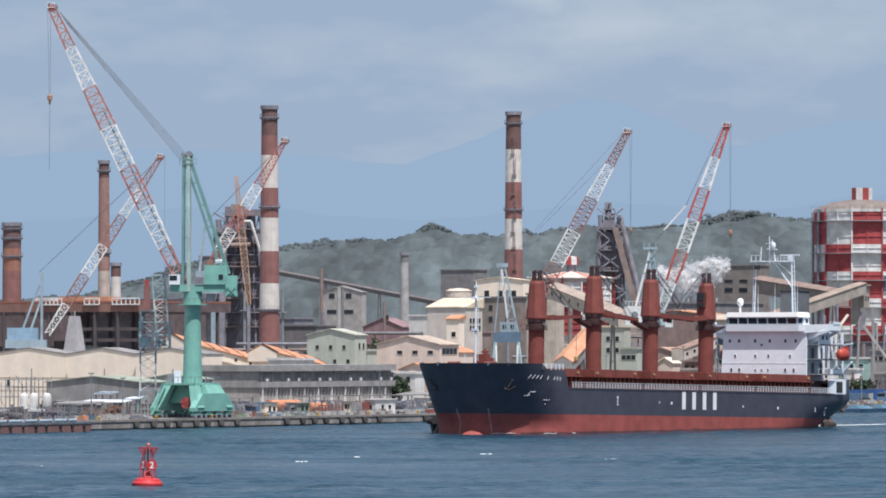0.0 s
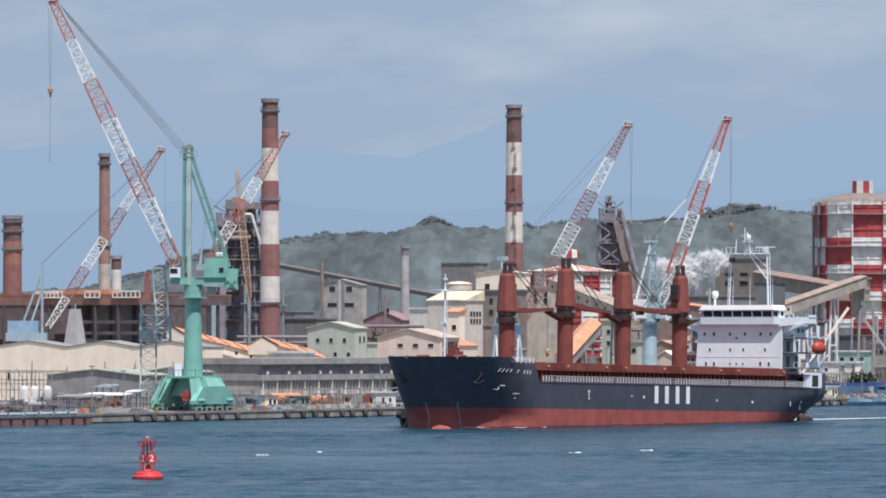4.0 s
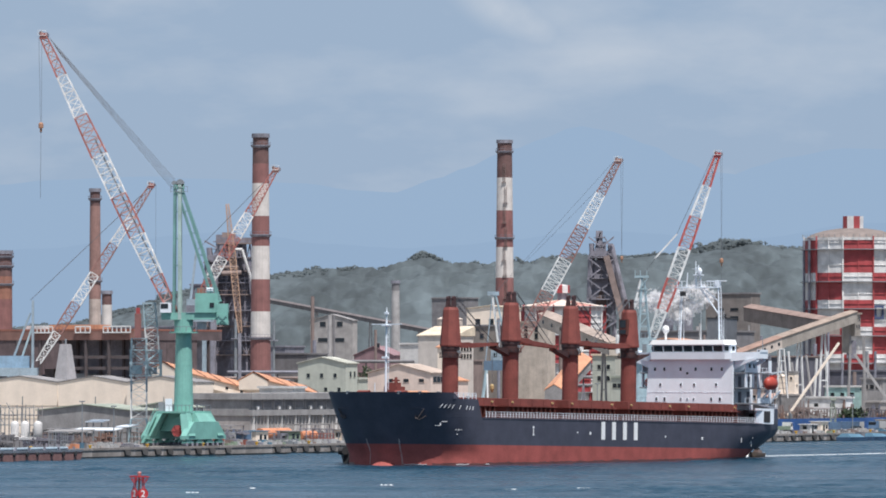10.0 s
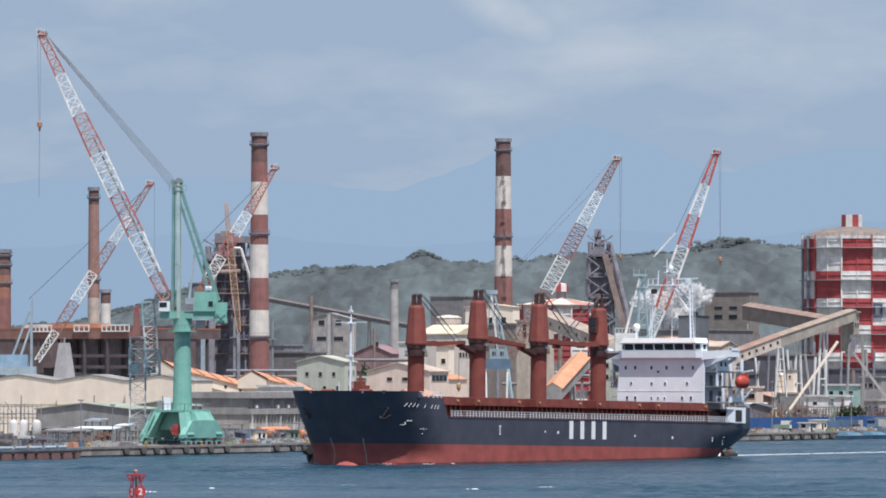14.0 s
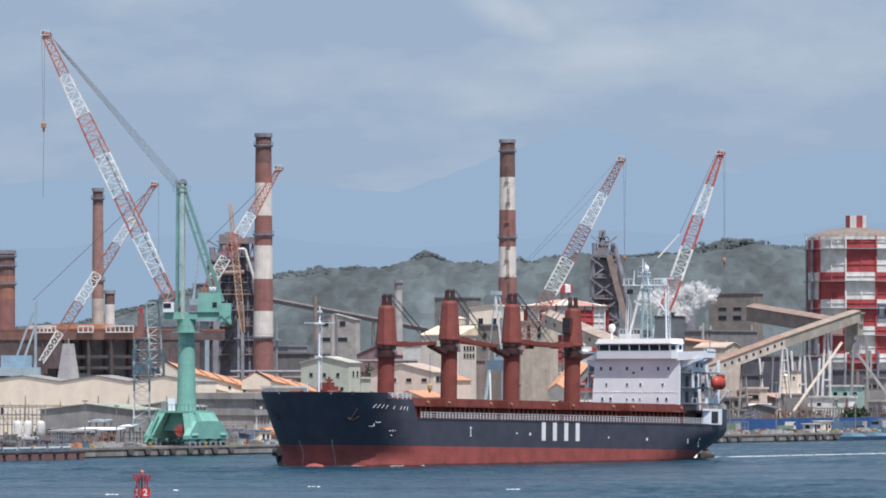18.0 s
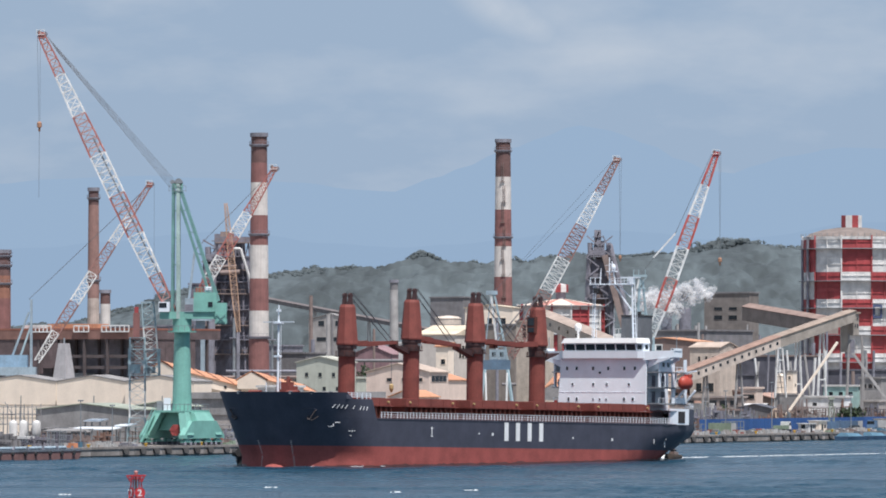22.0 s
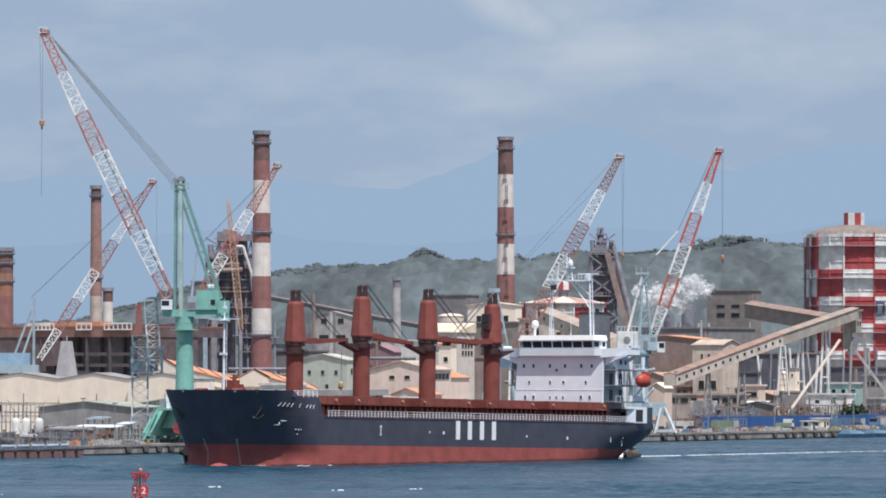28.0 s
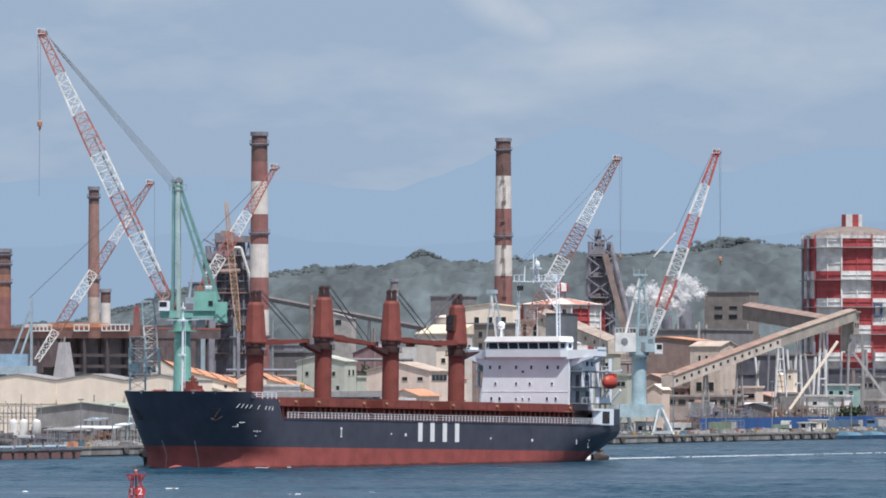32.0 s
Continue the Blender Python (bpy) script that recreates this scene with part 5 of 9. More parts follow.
beam(bm, *turned((-7.6, 4.9, 2.6), (-5.0, 3.4, zt)), 1.0, 0.2)
for w in (0, 1):
    beam(bm, *turned((-7.9 + w, 4.9, 3.6), (-5.3 + w, 3.4, zt + 1.0)), 0.12)
part("stair", bm, GREEN, G)
bm = bmesh.new()
hexa(bm, turned((-4.6, -3.6, zt), (4.6, -3.6, zt), (4.6, 3.6, zt), (-4.6, 3.6, zt)), turned((-4.6, -3.6, zt + 0.4), (4.6, -3.6, zt + 0.4), (4.6, 3.6, zt + 0.4), (-4.6, 3.6, zt + 0.4)))
part("portal_deck", bm, GREEN, G)
bm = bmesh.new()
rim = turned((-4.5, 3.5, zt + 0.4), (-4.5, -3.5, zt + 0.4), (4.5, -3.5, zt + 0.4))
for p, q in zip(rim, rim[1:]):
    for k in range(8):
        c = p.lerp(q, k / 7)
        beam(bm, c, c + vec(0, 0, 1.2), 0.1)
    beam(bm, p + vec(0, 0, 1.2), q + vec(0, 0, 1.2), 0.1)
part("deck_rail", bm, GREYPAINT, G)
boxpart("switch_room", WHITE, G, -3.6, -2.2, -2.4, -1.0, zt + 0.4, zt + 2.9)
boxpart("cable_reel_house", GREYPAINT, G, -5.0, -3.8, -1.6, -0.2, zt + 0.4, zt + 2.2)
bm = bmesh.new()
ring(bm, [(1.98, zt + 0.4), (1.72, zr - 6), (1.56, zr), (1.9, zr + 0.2), (1.9, zs)])
part("column", bm, GREEN, G, "sea green tubular column", smooth=False)
for z in (zt + 5, zt + 9.5, zt + 13.5):
    bm = bmesh.new()
    ring(bm, [(1.93 - 0.018 * (z - zt), z), (1.93 - 0.018 * (z - zt), z + 0.12)])
    part("column_ring", bm, GREEN, G)
bm = bmesh.new()
ring(bm, [(2.9, zr), (2.9, zr + 0.25)])
part("slew_platform", bm, GREEN, G)
bm = bmesh.new()
for k in range(14):
    a, b = k * math.tau / 14, (k + 1) * math.tau / 14
    beam(bm, (2.8 * math.cos(a), 2.8 * math.sin(a), zr + 0.2), (2.8 * math.cos(a), 2.8 * math.sin(a), zr + 1.3), 0.09)
    beam(bm, (2.8 * math.cos(a), 2.8 * math.sin(a), zr + 1.3), (2.8 * math.cos(b), 2.8 * math.sin(b), zr + 1.3), 0.09)
part("platform_rail", bm, DARKSTEEL, G)
bm = bmesh.new()
box(bm, -4.4, 9.0, -1.8, 1.8, zs, zs + 1.4)
part("slewing_frame", bm, GREEN, G)
boxpart("machinery_house", GREEN, G, 2.4, 7.0, -2.2, 2.4, zs + 1.4, zs + 5.3, label="sea green machinery house")
for y in (-2.25,):
    boxpart("house_window", GLASSDARK, G, 5.3, 6.2, y - 0.03, y, zs + 2.4, zs + 3.4)
bm = bmesh.new()
box(bm, 6.7, 9.0, -2.4, 2.4, zs - 1.0, zs + 3.2)
box(bm, 7.0, 8.7, -2.6, -2.4, zs - 0.7, zs + 1.0)
part("counterweight", bm, GREEN, G, "sea green counterweight box")
boxpart("house_grille", DARKSTEEL, G, 0.6, 2.3, -2.0, -1.85, zs + 1.5, zs + 2.9)
boxpart("roof_winch", mat("rusty winch paint", (0.30, 0.12, 0.09), 0.8, streak=0.3), G, 2.8, 4.2, -1.4, 0.6, zs + 5.3, zs + 6.4, label="rusty red roof winch")
bm = bmesh.new()
tube(bm, (4.6, -1.6, zs + 5.9), (6.0, -1.6, zs + 5.9), 0.55, 0.55, 10)
part("roof_drum", bm, WHITE, G, "white roof drum")
bm = bmesh.new()
for k in range(7):
    beam(bm, (2.5 + k * 0.74, -2.2, zs + 5.3), (2.5 + k * 0.74, -2.2, zs + 6.3), 0.08)
beam(bm, (2.5, -2.2, zs + 6.3), (6.95, -2.2, zs + 6.3), 0.08)
part("roof_rail", bm, SHADEGREEN, G, kind="stuff")
for p, q in (((6.9, -2.65, zs - 0.9), (8.8, -2.65, zs + 0.9)), ((8.8, -2.65, zs - 0.9), (6.9, -2.65, zs + 0.9))):
    beampart("counterweight_brace", SHADEGREEN, G, p, q, 0.18)
boxpart("operator_cab", WHITE, G, -4.6, -2.4, -2.6, -0.6, zs + 1.4, zs + 3.4)
boxpart("cab_window", GLASSDARK, G, -4.5, -3.0, -2.64, -2.6, zs + 2.2, zs + 3.2)
za = 54.4
# paler copy of the green for the sunlit post, its light painted in
LITGREEN = mat("sunlit pale green paint", (0.34, 0.45, 0.42), 0.65, streak=0.3, stain=(0.2, 0.27, 0.26))
for y in (-1.5, 1.5):
    beampart("a_frame_post", SHADEGREEN, G, (-1.9, y, zs), (-1.75, y * 0.6, za), 0.5)
    beampart("a_frame_post", LITGREEN, G, (-0.75, y, zs), (-0.8, y * 0.6, za), 0.7)
    beampart("a_frame_stay", SHADEGREEN, G, (7.3, y, zs + 3.6), (-0.5, y * 0.6, za - 0.6), 0.62)
    beampart("a_frame_stay", SHADEGREEN, G, (5.5, y, zs + 5.0), (-1.3, y * 0.6, za - 1.4), 0.45)
for u in (0.2, 0.4, 0.6, 0.8):
    beampart("a_frame_brace", SHADEGREEN, G, (-1.85, -1.4 + 0.5 * u, zs + (za - zs) * u), (-0.8, -1.4 + 0.5 * u, zs + (za - zs) * u), 0.22)
    beampart("a_frame_brace", SHADEGREEN, G, (7.3 - 7.8 * u, -1.3, zs + 3.6 + (za - zs - 4.2) * u), (7.3 - 7.8 * u, 1.3, zs + 3.6 + (za - zs - 4.2) * u), 0.22)
    beampart("a_frame_brace", SHADEGREEN, G, (7.3 - 7.8 * u, -1.2, zs + 3.6 + (za - zs - 4.2) * u), (5.4 - 6.9 * u, -1.2, zs + 5.0 + (za - zs - 6.4) * u), 0.18)
boxpart("a_frame_head", GREEN, G, -1.95, 0.1, -1.1, 1.1, za - 0.9, za + 0.1)
for x, r in ((-1.9, 0.5), (-0.7, 0.8)):
    bm = bmesh.new()
    tube(bm, (x, -1.1, za + 0.3), (x, 1.1, za + 0.3), r, r, 12)
    part("head_sheave", bm, GREYPAINT if x < 0 else GREEN, G)
bm = bmesh.new()
for z in (0.2, 1.2):
    beam(bm, (-2.6, -1.4, za - 1.6 + z), (0.8, -1.4, za - 1.6 + z), 0.08)
for x in (-2.6, -1.5, -0.3, 0.8):
    beam(bm, (x, -1.4, za - 1.6), (x, -1.4, za - 0.4), 0.08)
part("head_rail", bm, GREYPAINT, G)
tip = (-80.48 - CX, 0, 84.3)
lattice("jib_chord", G, (-1.7, 0, zs + 0.8), tip, (1.6, 3.1, 1.3), (JIBRED, JIBWHITE, JIBRED, JIBWHITE, JIBRED, JIBWHITE, JIBRED), 5, 0.25, 0.14, side=(0, 1, 0), laced=JIBPINK)
bm = bmesh.new()
beam(bm, (-1.2, 0, zs + 1.6), (-0.8 + 0.62 * (tip[0] + 0.8), 0, zs + 1 + 0.62 * (tip[2] - zs - 1) + 0.6), 0.8, 0.3)
part("jib_walkway", bm, GREYPAINT, G)
jib_head(G, tip[0], tip[2], 1.0, JIBRED)
for k, y in enumerate((-0.9, -0.54, -0.18, 0.18, 0.54, 0.9)):
    wires(G, [((-1.6 - 0.15 * k, y, za + 0.9 - 0.35 * k), (tip[0] + 1.2 + 0.35 * k, y * 0.8, tip[2] - 0.2 - 0.55 * k))], 0.07)
for x in (-0.8, -0.2):
    wires(G, [((tip[0] + x, 0, tip[2]), (tip[0] - 0.2 + x * 0.3, 0, 66.38))], 0.05)
wires(G, [((tip[0] - 0.35, 0, 65.25), (tip[0] - 0.45, 0, 51.69))], 0.06)
hook(G, tip[0] - 0.35, 0, 66.16)
bm = bmesh.new()
tube(bm, (-1.0, -5.2, 5.0), (-1.0, -4.4, 5.0), 1.15, 1.15, 16)
DRUM = part("cable_drum", bm, mat("worn red drum paint", (0.36, 0.07, 0.065), 0.6, streak=0.3), G, "red cable drum", at=pose(0, 0, 0))
for q in range(6):
    bm = bmesh.new()
    beam(bm, (-1.0, -5.25, 5.0), (-1.0 + 1.3 * math.cos(q * 1.047), -5.25, 5.0 + 1.3 * math.sin(q * 1.047)), 0.16)
    part("spoke", bm, mat("worn red drum paint", (0.36, 0.07, 0.065)), DRUM)

# pale blue crane with the steep jib
CX, CD = 45.37, 1300
K = thing("portal_crane", "pale blue portal crane with steep red and white jib", "crane", pose(CX, CD, 0))
zt, zs = 8.16, 20.38
for sx in (-1, 1):
    for sy in (-1, 1):
        bm = bmesh.new()
        cx = 0.8 + sx * 3.6
        beam(bm, (cx + sx * 3.2, sy * 3.4 - sx * 2, GZ), (cx + sx * 0.6, sy * 2.4, zt), 0.6)
        beam(bm, (cx - sx * 1.4, sy * 3.4 - sx * 2, GZ), (cx + sx * 0.2, sy * 2.4, zt), 0.5)
        beam(bm, (cx - sx * 1.4, sy * 3.4 - sx * 2, GZ + 0.6), (cx + sx * 3.2, sy * 3.4 - sx * 2, GZ + 0.6), 0.6)
        part("leg", bm, mat("weathered pale leg paint", (0.5, 0.54, 0.56), 0.65, streak=0.35), K)
boxpart("portal_beam", LIGHTBLUE, K, -4.5, 5.6, -2.8, 2.8, zt - 2.2, zt + 0.8)
bm = bmesh.new()
ring(bm, [(1.75, zt + 0.8), (1.6, zs - 1.2), (2.3, zs), (2.3, zs + 0.6)])
part("column", bm, LIGHTBLUE, K)
boxpart("machinery_house", JIBWHITE, K, -5.6, -0.8, -2.4, 2.4, zs + 0.6, zs + 5.0, label="white machinery house with a round fan")
bm = bmesh.new()
tube(bm, (-3.4, -2.5, zs + 3.0), (-3.4, -2.38, zs + 3.0), 0.8, 0.8, 16)
part("fan_grille", bm, GREYPAINT, K)
boxpart("winch_house", LIGHTBLUE, K, -0.8, 3.6, -2.2, 2.2, zs + 0.6, zs + 4.2)
boxpart("operator_cab", JIBWHITE, K, 3.6, 5.4, -1.9, 0.2, zs + 0.2, zs + 2.6)
boxpart("cab_window", GLASSDARK, K, 4.0, 5.2, -1.94, -1.9, zs + 1.2, zs + 2.3)
ax, az = 0.3, 38.71
for y in (-1.5, 1.5):
    beampart("a_frame_post", LIGHTBLUE, K, (-0.4, y, zs + 4), (ax, y * 0.5, az), 0.4)
    beampart("a_frame_post", JIBWHITE, K, (-3.2, y, zs + 4.6), (ax, y * 0.5, az), 0.4)
    beampart("a_frame_post", LIGHTBLUE, K, (2.2, y, zs + 4), (ax + 0.6, y * 0.5, az - 1), 0.35)
bm = bmesh.new()
box(bm, ax - 1.6, ax + 1.6, -1.2, 1.2, az - 0.3, az + 0.2)
for x in (-1.5, -0.3, 1.2):
    beam(bm, (ax + x, -1, az), (ax + x, -1, az + 1.4), 0.14)
part("a_frame_head", bm, LIGHTBLUE, K)
for q in range(4):
    z = zs + 4 + (az - zs - 4) * (0.2 + 0.2 * q)
    beampart("a_frame_brace", LIGHTBLUE, K, (-0.2, -1.2, z), (1.6, -1.2, z), 0.2)
    beampart("a_frame_brace", LIGHTBLUE, K, (-0.2, -1.2, z), (1.6, -1.2, z + 2.4), 0.16)
    beampart("ladder_rung", GREYPAINT, K, (-2.6 + 0.5 * q, -1.3, z), (-0.2, -1.3, z), 0.14)
for k in range(7):
    beampart("rail_post", JIBWHITE, K, (-5.5 + k * 0.8, -2.4, zs + 5.0), (-5.5 + k * 0.8, -2.4, zs + 6.1), 0.09)
    beampart("wall_rib", JIBWHITE, K, (-5.4 + k * 0.75, -2.44, zs + 0.7), (-5.4 + k * 0.75, -2.44, zs + 4.9), 0.08)
beampart("house_rail", JIBWHITE, K, (-5.5, -2.4, zs + 6.1), (-0.7, -2.4, zs + 6.1), 0.09)
boxpart("cab_floor", GREYPAINT, K, 3.5, 5.6, -2.1, 0.4, zs, zs + 0.2)
for k in range(6):
    beampart("rail_post", GREYBLUE, K, (-0.6 + k * 0.84, -2.2, zs + 4.2), (-0.6 + k * 0.84, -2.2, zs + 5.3), 0.09)
beampart("house_rail", GREYBLUE, K, (-0.6, -2.2, zs + 5.3), (3.6, -2.2, zs + 5.3), 0.09)
boxpart("winch_door", GREYPAINT, K, 0.4, 1.4, -2.24, -2.2, zs + 0.7, zs + 2.8)
boxpart("winch_vent", GREYPAINT, K, 2.0, 3.2, -2.24, -2.2, zs + 2.6, zs + 3.6)
bm = bmesh.new()
ring(bm, [(2.9, zs - 0.5), (2.9, zs - 0.3)])
part("slew_platform", bm, GREYPAINT, K)
BRIGHTJIB = mat("bright red jib paint", (0.47, 0.10, 0.085), 0.55, streak=0.2)
foot = (47.84 - CX, 0, 23.76)
tip = (63.18 - CX, 0, 66.66)
lattice("jib_chord", K, foot, tip, (1.4, 2.6, 1.0), (JIBWHITE, BRIGHTJIB, JIBWHITE, BRIGHTJIB, JIBWHITE, BRIGHTJIB), 5, 0.42, 0.12, side=(0, 1, 0), laced=JIBPINK)
jib_head(K, tip[0], tip[2], 1.0, SIGNALRED)
for y in (-0.8, 0.8):
    wires(K, [((ax, y, az), (49.14 - CX, y, 43.26)), ((53.82 - CX, y, 48.46), (tip[0] - 1, y * 0.6, tip[2]))], 0.06)
beampart("pendant_bar", JIBWHITE, K, (48.75 - CX, 0, 42.87), (53.82 - CX, 0, 48.46), 0.35)
for x in (0.7, 1.1):
    wires(K, [((tip[0] + x, 0, tip[2]), (tip[0] + 0.9, 0, 42.48))], 0.05)
hook(K, tip[0] + 0.9, 0, 42.22, 0.9)
wires(K, [((tip[0] + 0.9, 0, 41.18), (tip[0] + 0.9, 0, 35.46))], 0.05)

# blue-grey crane with the long slanting jib
CX, CD = 12.51, 1290
C3 = thing("portal_crane", "blue grey portal crane with faded red and white jib", "crane", pose(CX, CD, 0))
zs = 17.9
for sx in (-1, 1):
    for sy in (-1, 1):
        beampart("leg", LIGHTBLUE, C3, (sx * 4.6, sy * 3.5, GZ), (sx * 2.6, sy * 2.0, zs - 0.8), 0.5)
        beampart("leg_brace", JIBWHITE, C3, (sx * 2.2, sy * 3.2, GZ + 3), (sx * 2.5, sy * 2.2, zs - 1.5), 0.35)
boxpart("slewing_frame", mat("dulled blue steel paint", (0.10, 0.16, 0.23), 0.6, streak=0.3), C3, -3.2, 3.2, -2.0, 2.0, zs - 0.8, zs + 1.4, label="dull blue slewing frame")
for k in range(5):
    beampart("wall_rib", LIGHTBLUE, C3, (-1.4 + k * 0.9, -1.64, zs + 1.4), (-1.4 + k * 0.9, -1.64, zs + 3.8), 0.12)
    beampart("rail_post", GREYPAINT, C3, (-1.5 + k * 0.9, -1.6, zs + 3.8), (-1.5 + k * 0.9, -1.6, zs + 4.8), 0.08)
beampart("roof_rail", GREYPAINT, C3, (-1.5, -1.6, zs + 4.8), (2.1, -1.6, zs + 4.8), 0.08)
boxpart("machinery_house", GREYBLUE, C3, -1.6, 2.4, -1.6, 1.6, zs + 1.4, zs + 3.8, label="grey blue machinery house")
for x in (-0.6, 1.2):
    boxpart("house_window", GLASSDARK, C3, x - 0.4, x + 0.4, -1.65, -1.6, zs + 2.2, zs + 3.2)
for k in range(8):
    beampart("rail_post", GREYPAINT, C3, (-3.1 + k * 0.88, -2.0, zs + 1.4), (-3.1 + k * 0.88, -2.0, zs + 2.4), 0.07)
beampart("frame_rail", GREYPAINT, C3, (-3.1, -2.0, zs + 2.4), (3.1, -2.0, zs + 2.4), 0.07)
az = 34.41
ax = 11.48 - CX
for y in (-1.4, 1.4):
    beampart("a_frame_post", LIGHTBLUE, C3, (2.6, y, zs + 1.4), (ax + 0.6, y * 0.6, az), 0.36)
    beampart("a_frame_post", JIBWHITE, C3, (0.5, y, zs + 1.4), (ax - 0.2, y * 0.6, az), 0.36)
    beampart("a_frame_post", GREYBLUE, C3, (-2.8, y, zs + 1.4), (ax - 0.2, y * 0.6, az), 0.18)
for u in (0.2, 0.4, 0.6, 0.8):
    z = zs + 1.4 + (az - zs - 1.4) * u
    beampart("a_frame_brace", GREYBLUE, C3, (2.6 * (1 - u) + ax * u, -1.2, z), (0.5 * (1 - u) + ax * u, -1.2, z), 0.2)
    beampart("a_frame_brace", GREYBLUE, C3, (2.6 * (1 - u) + ax * u, -1.2, z), (0.5 * (1 - u) + ax * u, -1.2, z - 2.5), 0.16)
bm = bmesh.new()
box(bm, ax - 1.3, ax + 1.3, -1.2, 1.2, az - 0.2, az + 0.7)
part("a_frame_head", bm, GREYBLUE, C3)
foot = (15.74 - CX, 0, 19.84)
tip = (39.99 - CX, 0, 64.86)
FADED = mat("very faded red jib paint", (0.31, 0.165, 0.145), 0.7, streak=0.3)
lattice("jib_chord", C3, foot, tip, (1.5, 3.0, 1.2), (FADED, FADED, JIBWHITE, FADED, JIBWHITE, FADED), 8, 0.28, 0.13, side=(0, 1, 0))
jib_head(C3, tip[0], tip[2], 1.0, FADED)
for y in (-0.9, 0, 0.9):
    wires(C3, [((ax, y, az), (tip[0] - 1, y * 0.6, tip[2] - abs(y) * 3))], 0.05)
for x in (0.6, 1.1):
    wires(C3, [((tip[0] + x, 0, tip[2]), (tip[0] + 0.8, 0, 43.06))], 0.05)
hook(C3, tip[0] + 0.8, 0, 42.67, 0.7)

# blue crane at the far left, jib leaning to the other side
CX, CD = -99.95, 1330
C4 = thing("portal_crane", "blue crane with white jib banded in faded red", "crane", pose(CX, CD, 0))
zs = 16.34
boxpart("slewing_frame", GREYBLUE, C4, -5, 4.6, -2.4, 2.4, zs - 0.6, zs + 1.4)
boxpart("machinery_house", mat("mid blue crane paint", (0.24, 0.37, 0.50), 0.6, streak=0.25), C4, -4.6, 2.6, -2.2, 2.2, zs + 1.4, zs + 4.2, label="blue machinery house")
for sx in (-1, 1):
    for sy in (-1, 1):
        beampart("leg", GREYBLUE, C4, (sx * 4.2, sy * 3.5, GZ), (sx * 2.0, sy * 2.0, zs), 0.6)
mx, mz = 2.8, 33.62
for y in (-1.2, 1.2):
    beampart("a_frame_post", GREYBLUE, C4, (3.4, y, zs + 1), (mx + 0.6, y * 0.5, mz), 0.45)
    beampart("a_frame_post", GREYBLUE, C4, (-2.0, y, zs + 1.4), (mx, y * 0.5, mz - 3), 0.35)
    beampart("a_frame_post", LIGHTBLUE, C4, (0.0, y, zs + 1.4), (mx + 0.6, y * 0.5, mz - 6), 0.35)
foot = (4.7, 0, 19)
tip = (31.2, 0, 60.6)
lattice("jib_chord", C4, foot, tip, (1.2, 2.2, 1.0), (JIBWHITE, FADED, JIBWHITE, FADED, JIBWHITE, FADED), 5, 0.22, 0.13, side=(0, 1, 0))
jib_head(C4, tip[0], tip[2], 0.9, JIBRED)
for y in (-0.6, 0.6):
    wires(C4, [((mx, y, mz), (tip[0], y, tip[2]))], 0.06)
wires(C4, [((tip[0] + 1.1, 0, tip[2]), (tip[0] + 1.1, 0, 23.25))], 0.05)

# crane behind the striped chimney, and the yellow boom beside it
CX, CD = -63, 1500
C5 = thing("portal_crane", "rust red and white lattice crane among the furnaces", "crane", pose(CX, CD, 0))
boxpart("machinery_house", GREYBLUE, C5, -5, 2, -2.5, 2.5, 30.05, 36.05)
beampart("mast", GREYBLUE, C5, (-1, 0, GZ), (-1, 0, 30.8), 2.4)
foot = (-2.4, 0, 35.3)
tip = (-44.55 - CX, 0, 70.25)
lattice("jib_chord", C5, foot, tip, (1.5, 2.7, 1.1), (JIBRED, JIBWHITE, JIBRED, JIBWHITE, JIBRED, JIBRED), 5, 0.28, 0.15, side=(0, 1, 0))
jib_head(C5, tip[0], tip[2], 1.2, FADED)
beampart("mast", GREYBLUE, C5, (-4, 0, 36.05), (-2.5, 0, 48.8), 0.6)
for y in (-0.7, 0.7):
    wires(C5, [((-2.5, y, 48.8), (tip[0], y, tip[2]))], 0.07)
bm = bmesh.new()
C6 = thing("crane_boom", "faded yellow lattice boom standing among the furnaces", "crane", pose(-57.72, 1560, 0))
lattice("boom_chord", C6, (-56 - -57.72, 0, 27.45), (-59.59 - -57.72, 0, 63.02), (0.8, 1.7, 0.7), (mat("ochre boom paint", (0.50, 0.33, 0.24), 0.7, streak=0.3),) * 5, 6, 0.2, 0.12, side=(0, 1, 0))
beampart("mast", DARKSTEEL, C6, (1.6, 0, GZ), (1.6, 0, 27.45), 0.9)

# lattice tower crane near the warehouses
CX, CD = -61.6, 1145
C7 = thing("tower_crane", "grey blue lattice tower with a pale blue frame and red post", "crane", pose(CX, CD, GZ))
lattice("tower_chord", C7, (0, 0, 0), (0, 0, 23.6 - GZ), (4.2, 3.1, 3.0), (LIGHTBLUE, JIBWHITE, GREYBLUE, LIGHTBLUE), 3, 0.18, 0.1, side=(1, 0, 0))
z0, z1 = 16.0 - GZ, 21.2 - GZ                            # wide head frame
for x in (-1.7, 1.4, 4.5):
    for y in (-1.5, 1.5):
        beampart("frame_post", LIGHTBLUE, C7, (x, y, z0), (x, y, z1), 0.18)
for z in (z0, (z0 + z1) / 2, z1):
    for y in (-1.5, 1.5):
        beampart("frame_beam", LIGHTBLUE, C7, (-1.9, y, z), (4.7, y, z), 0.2)
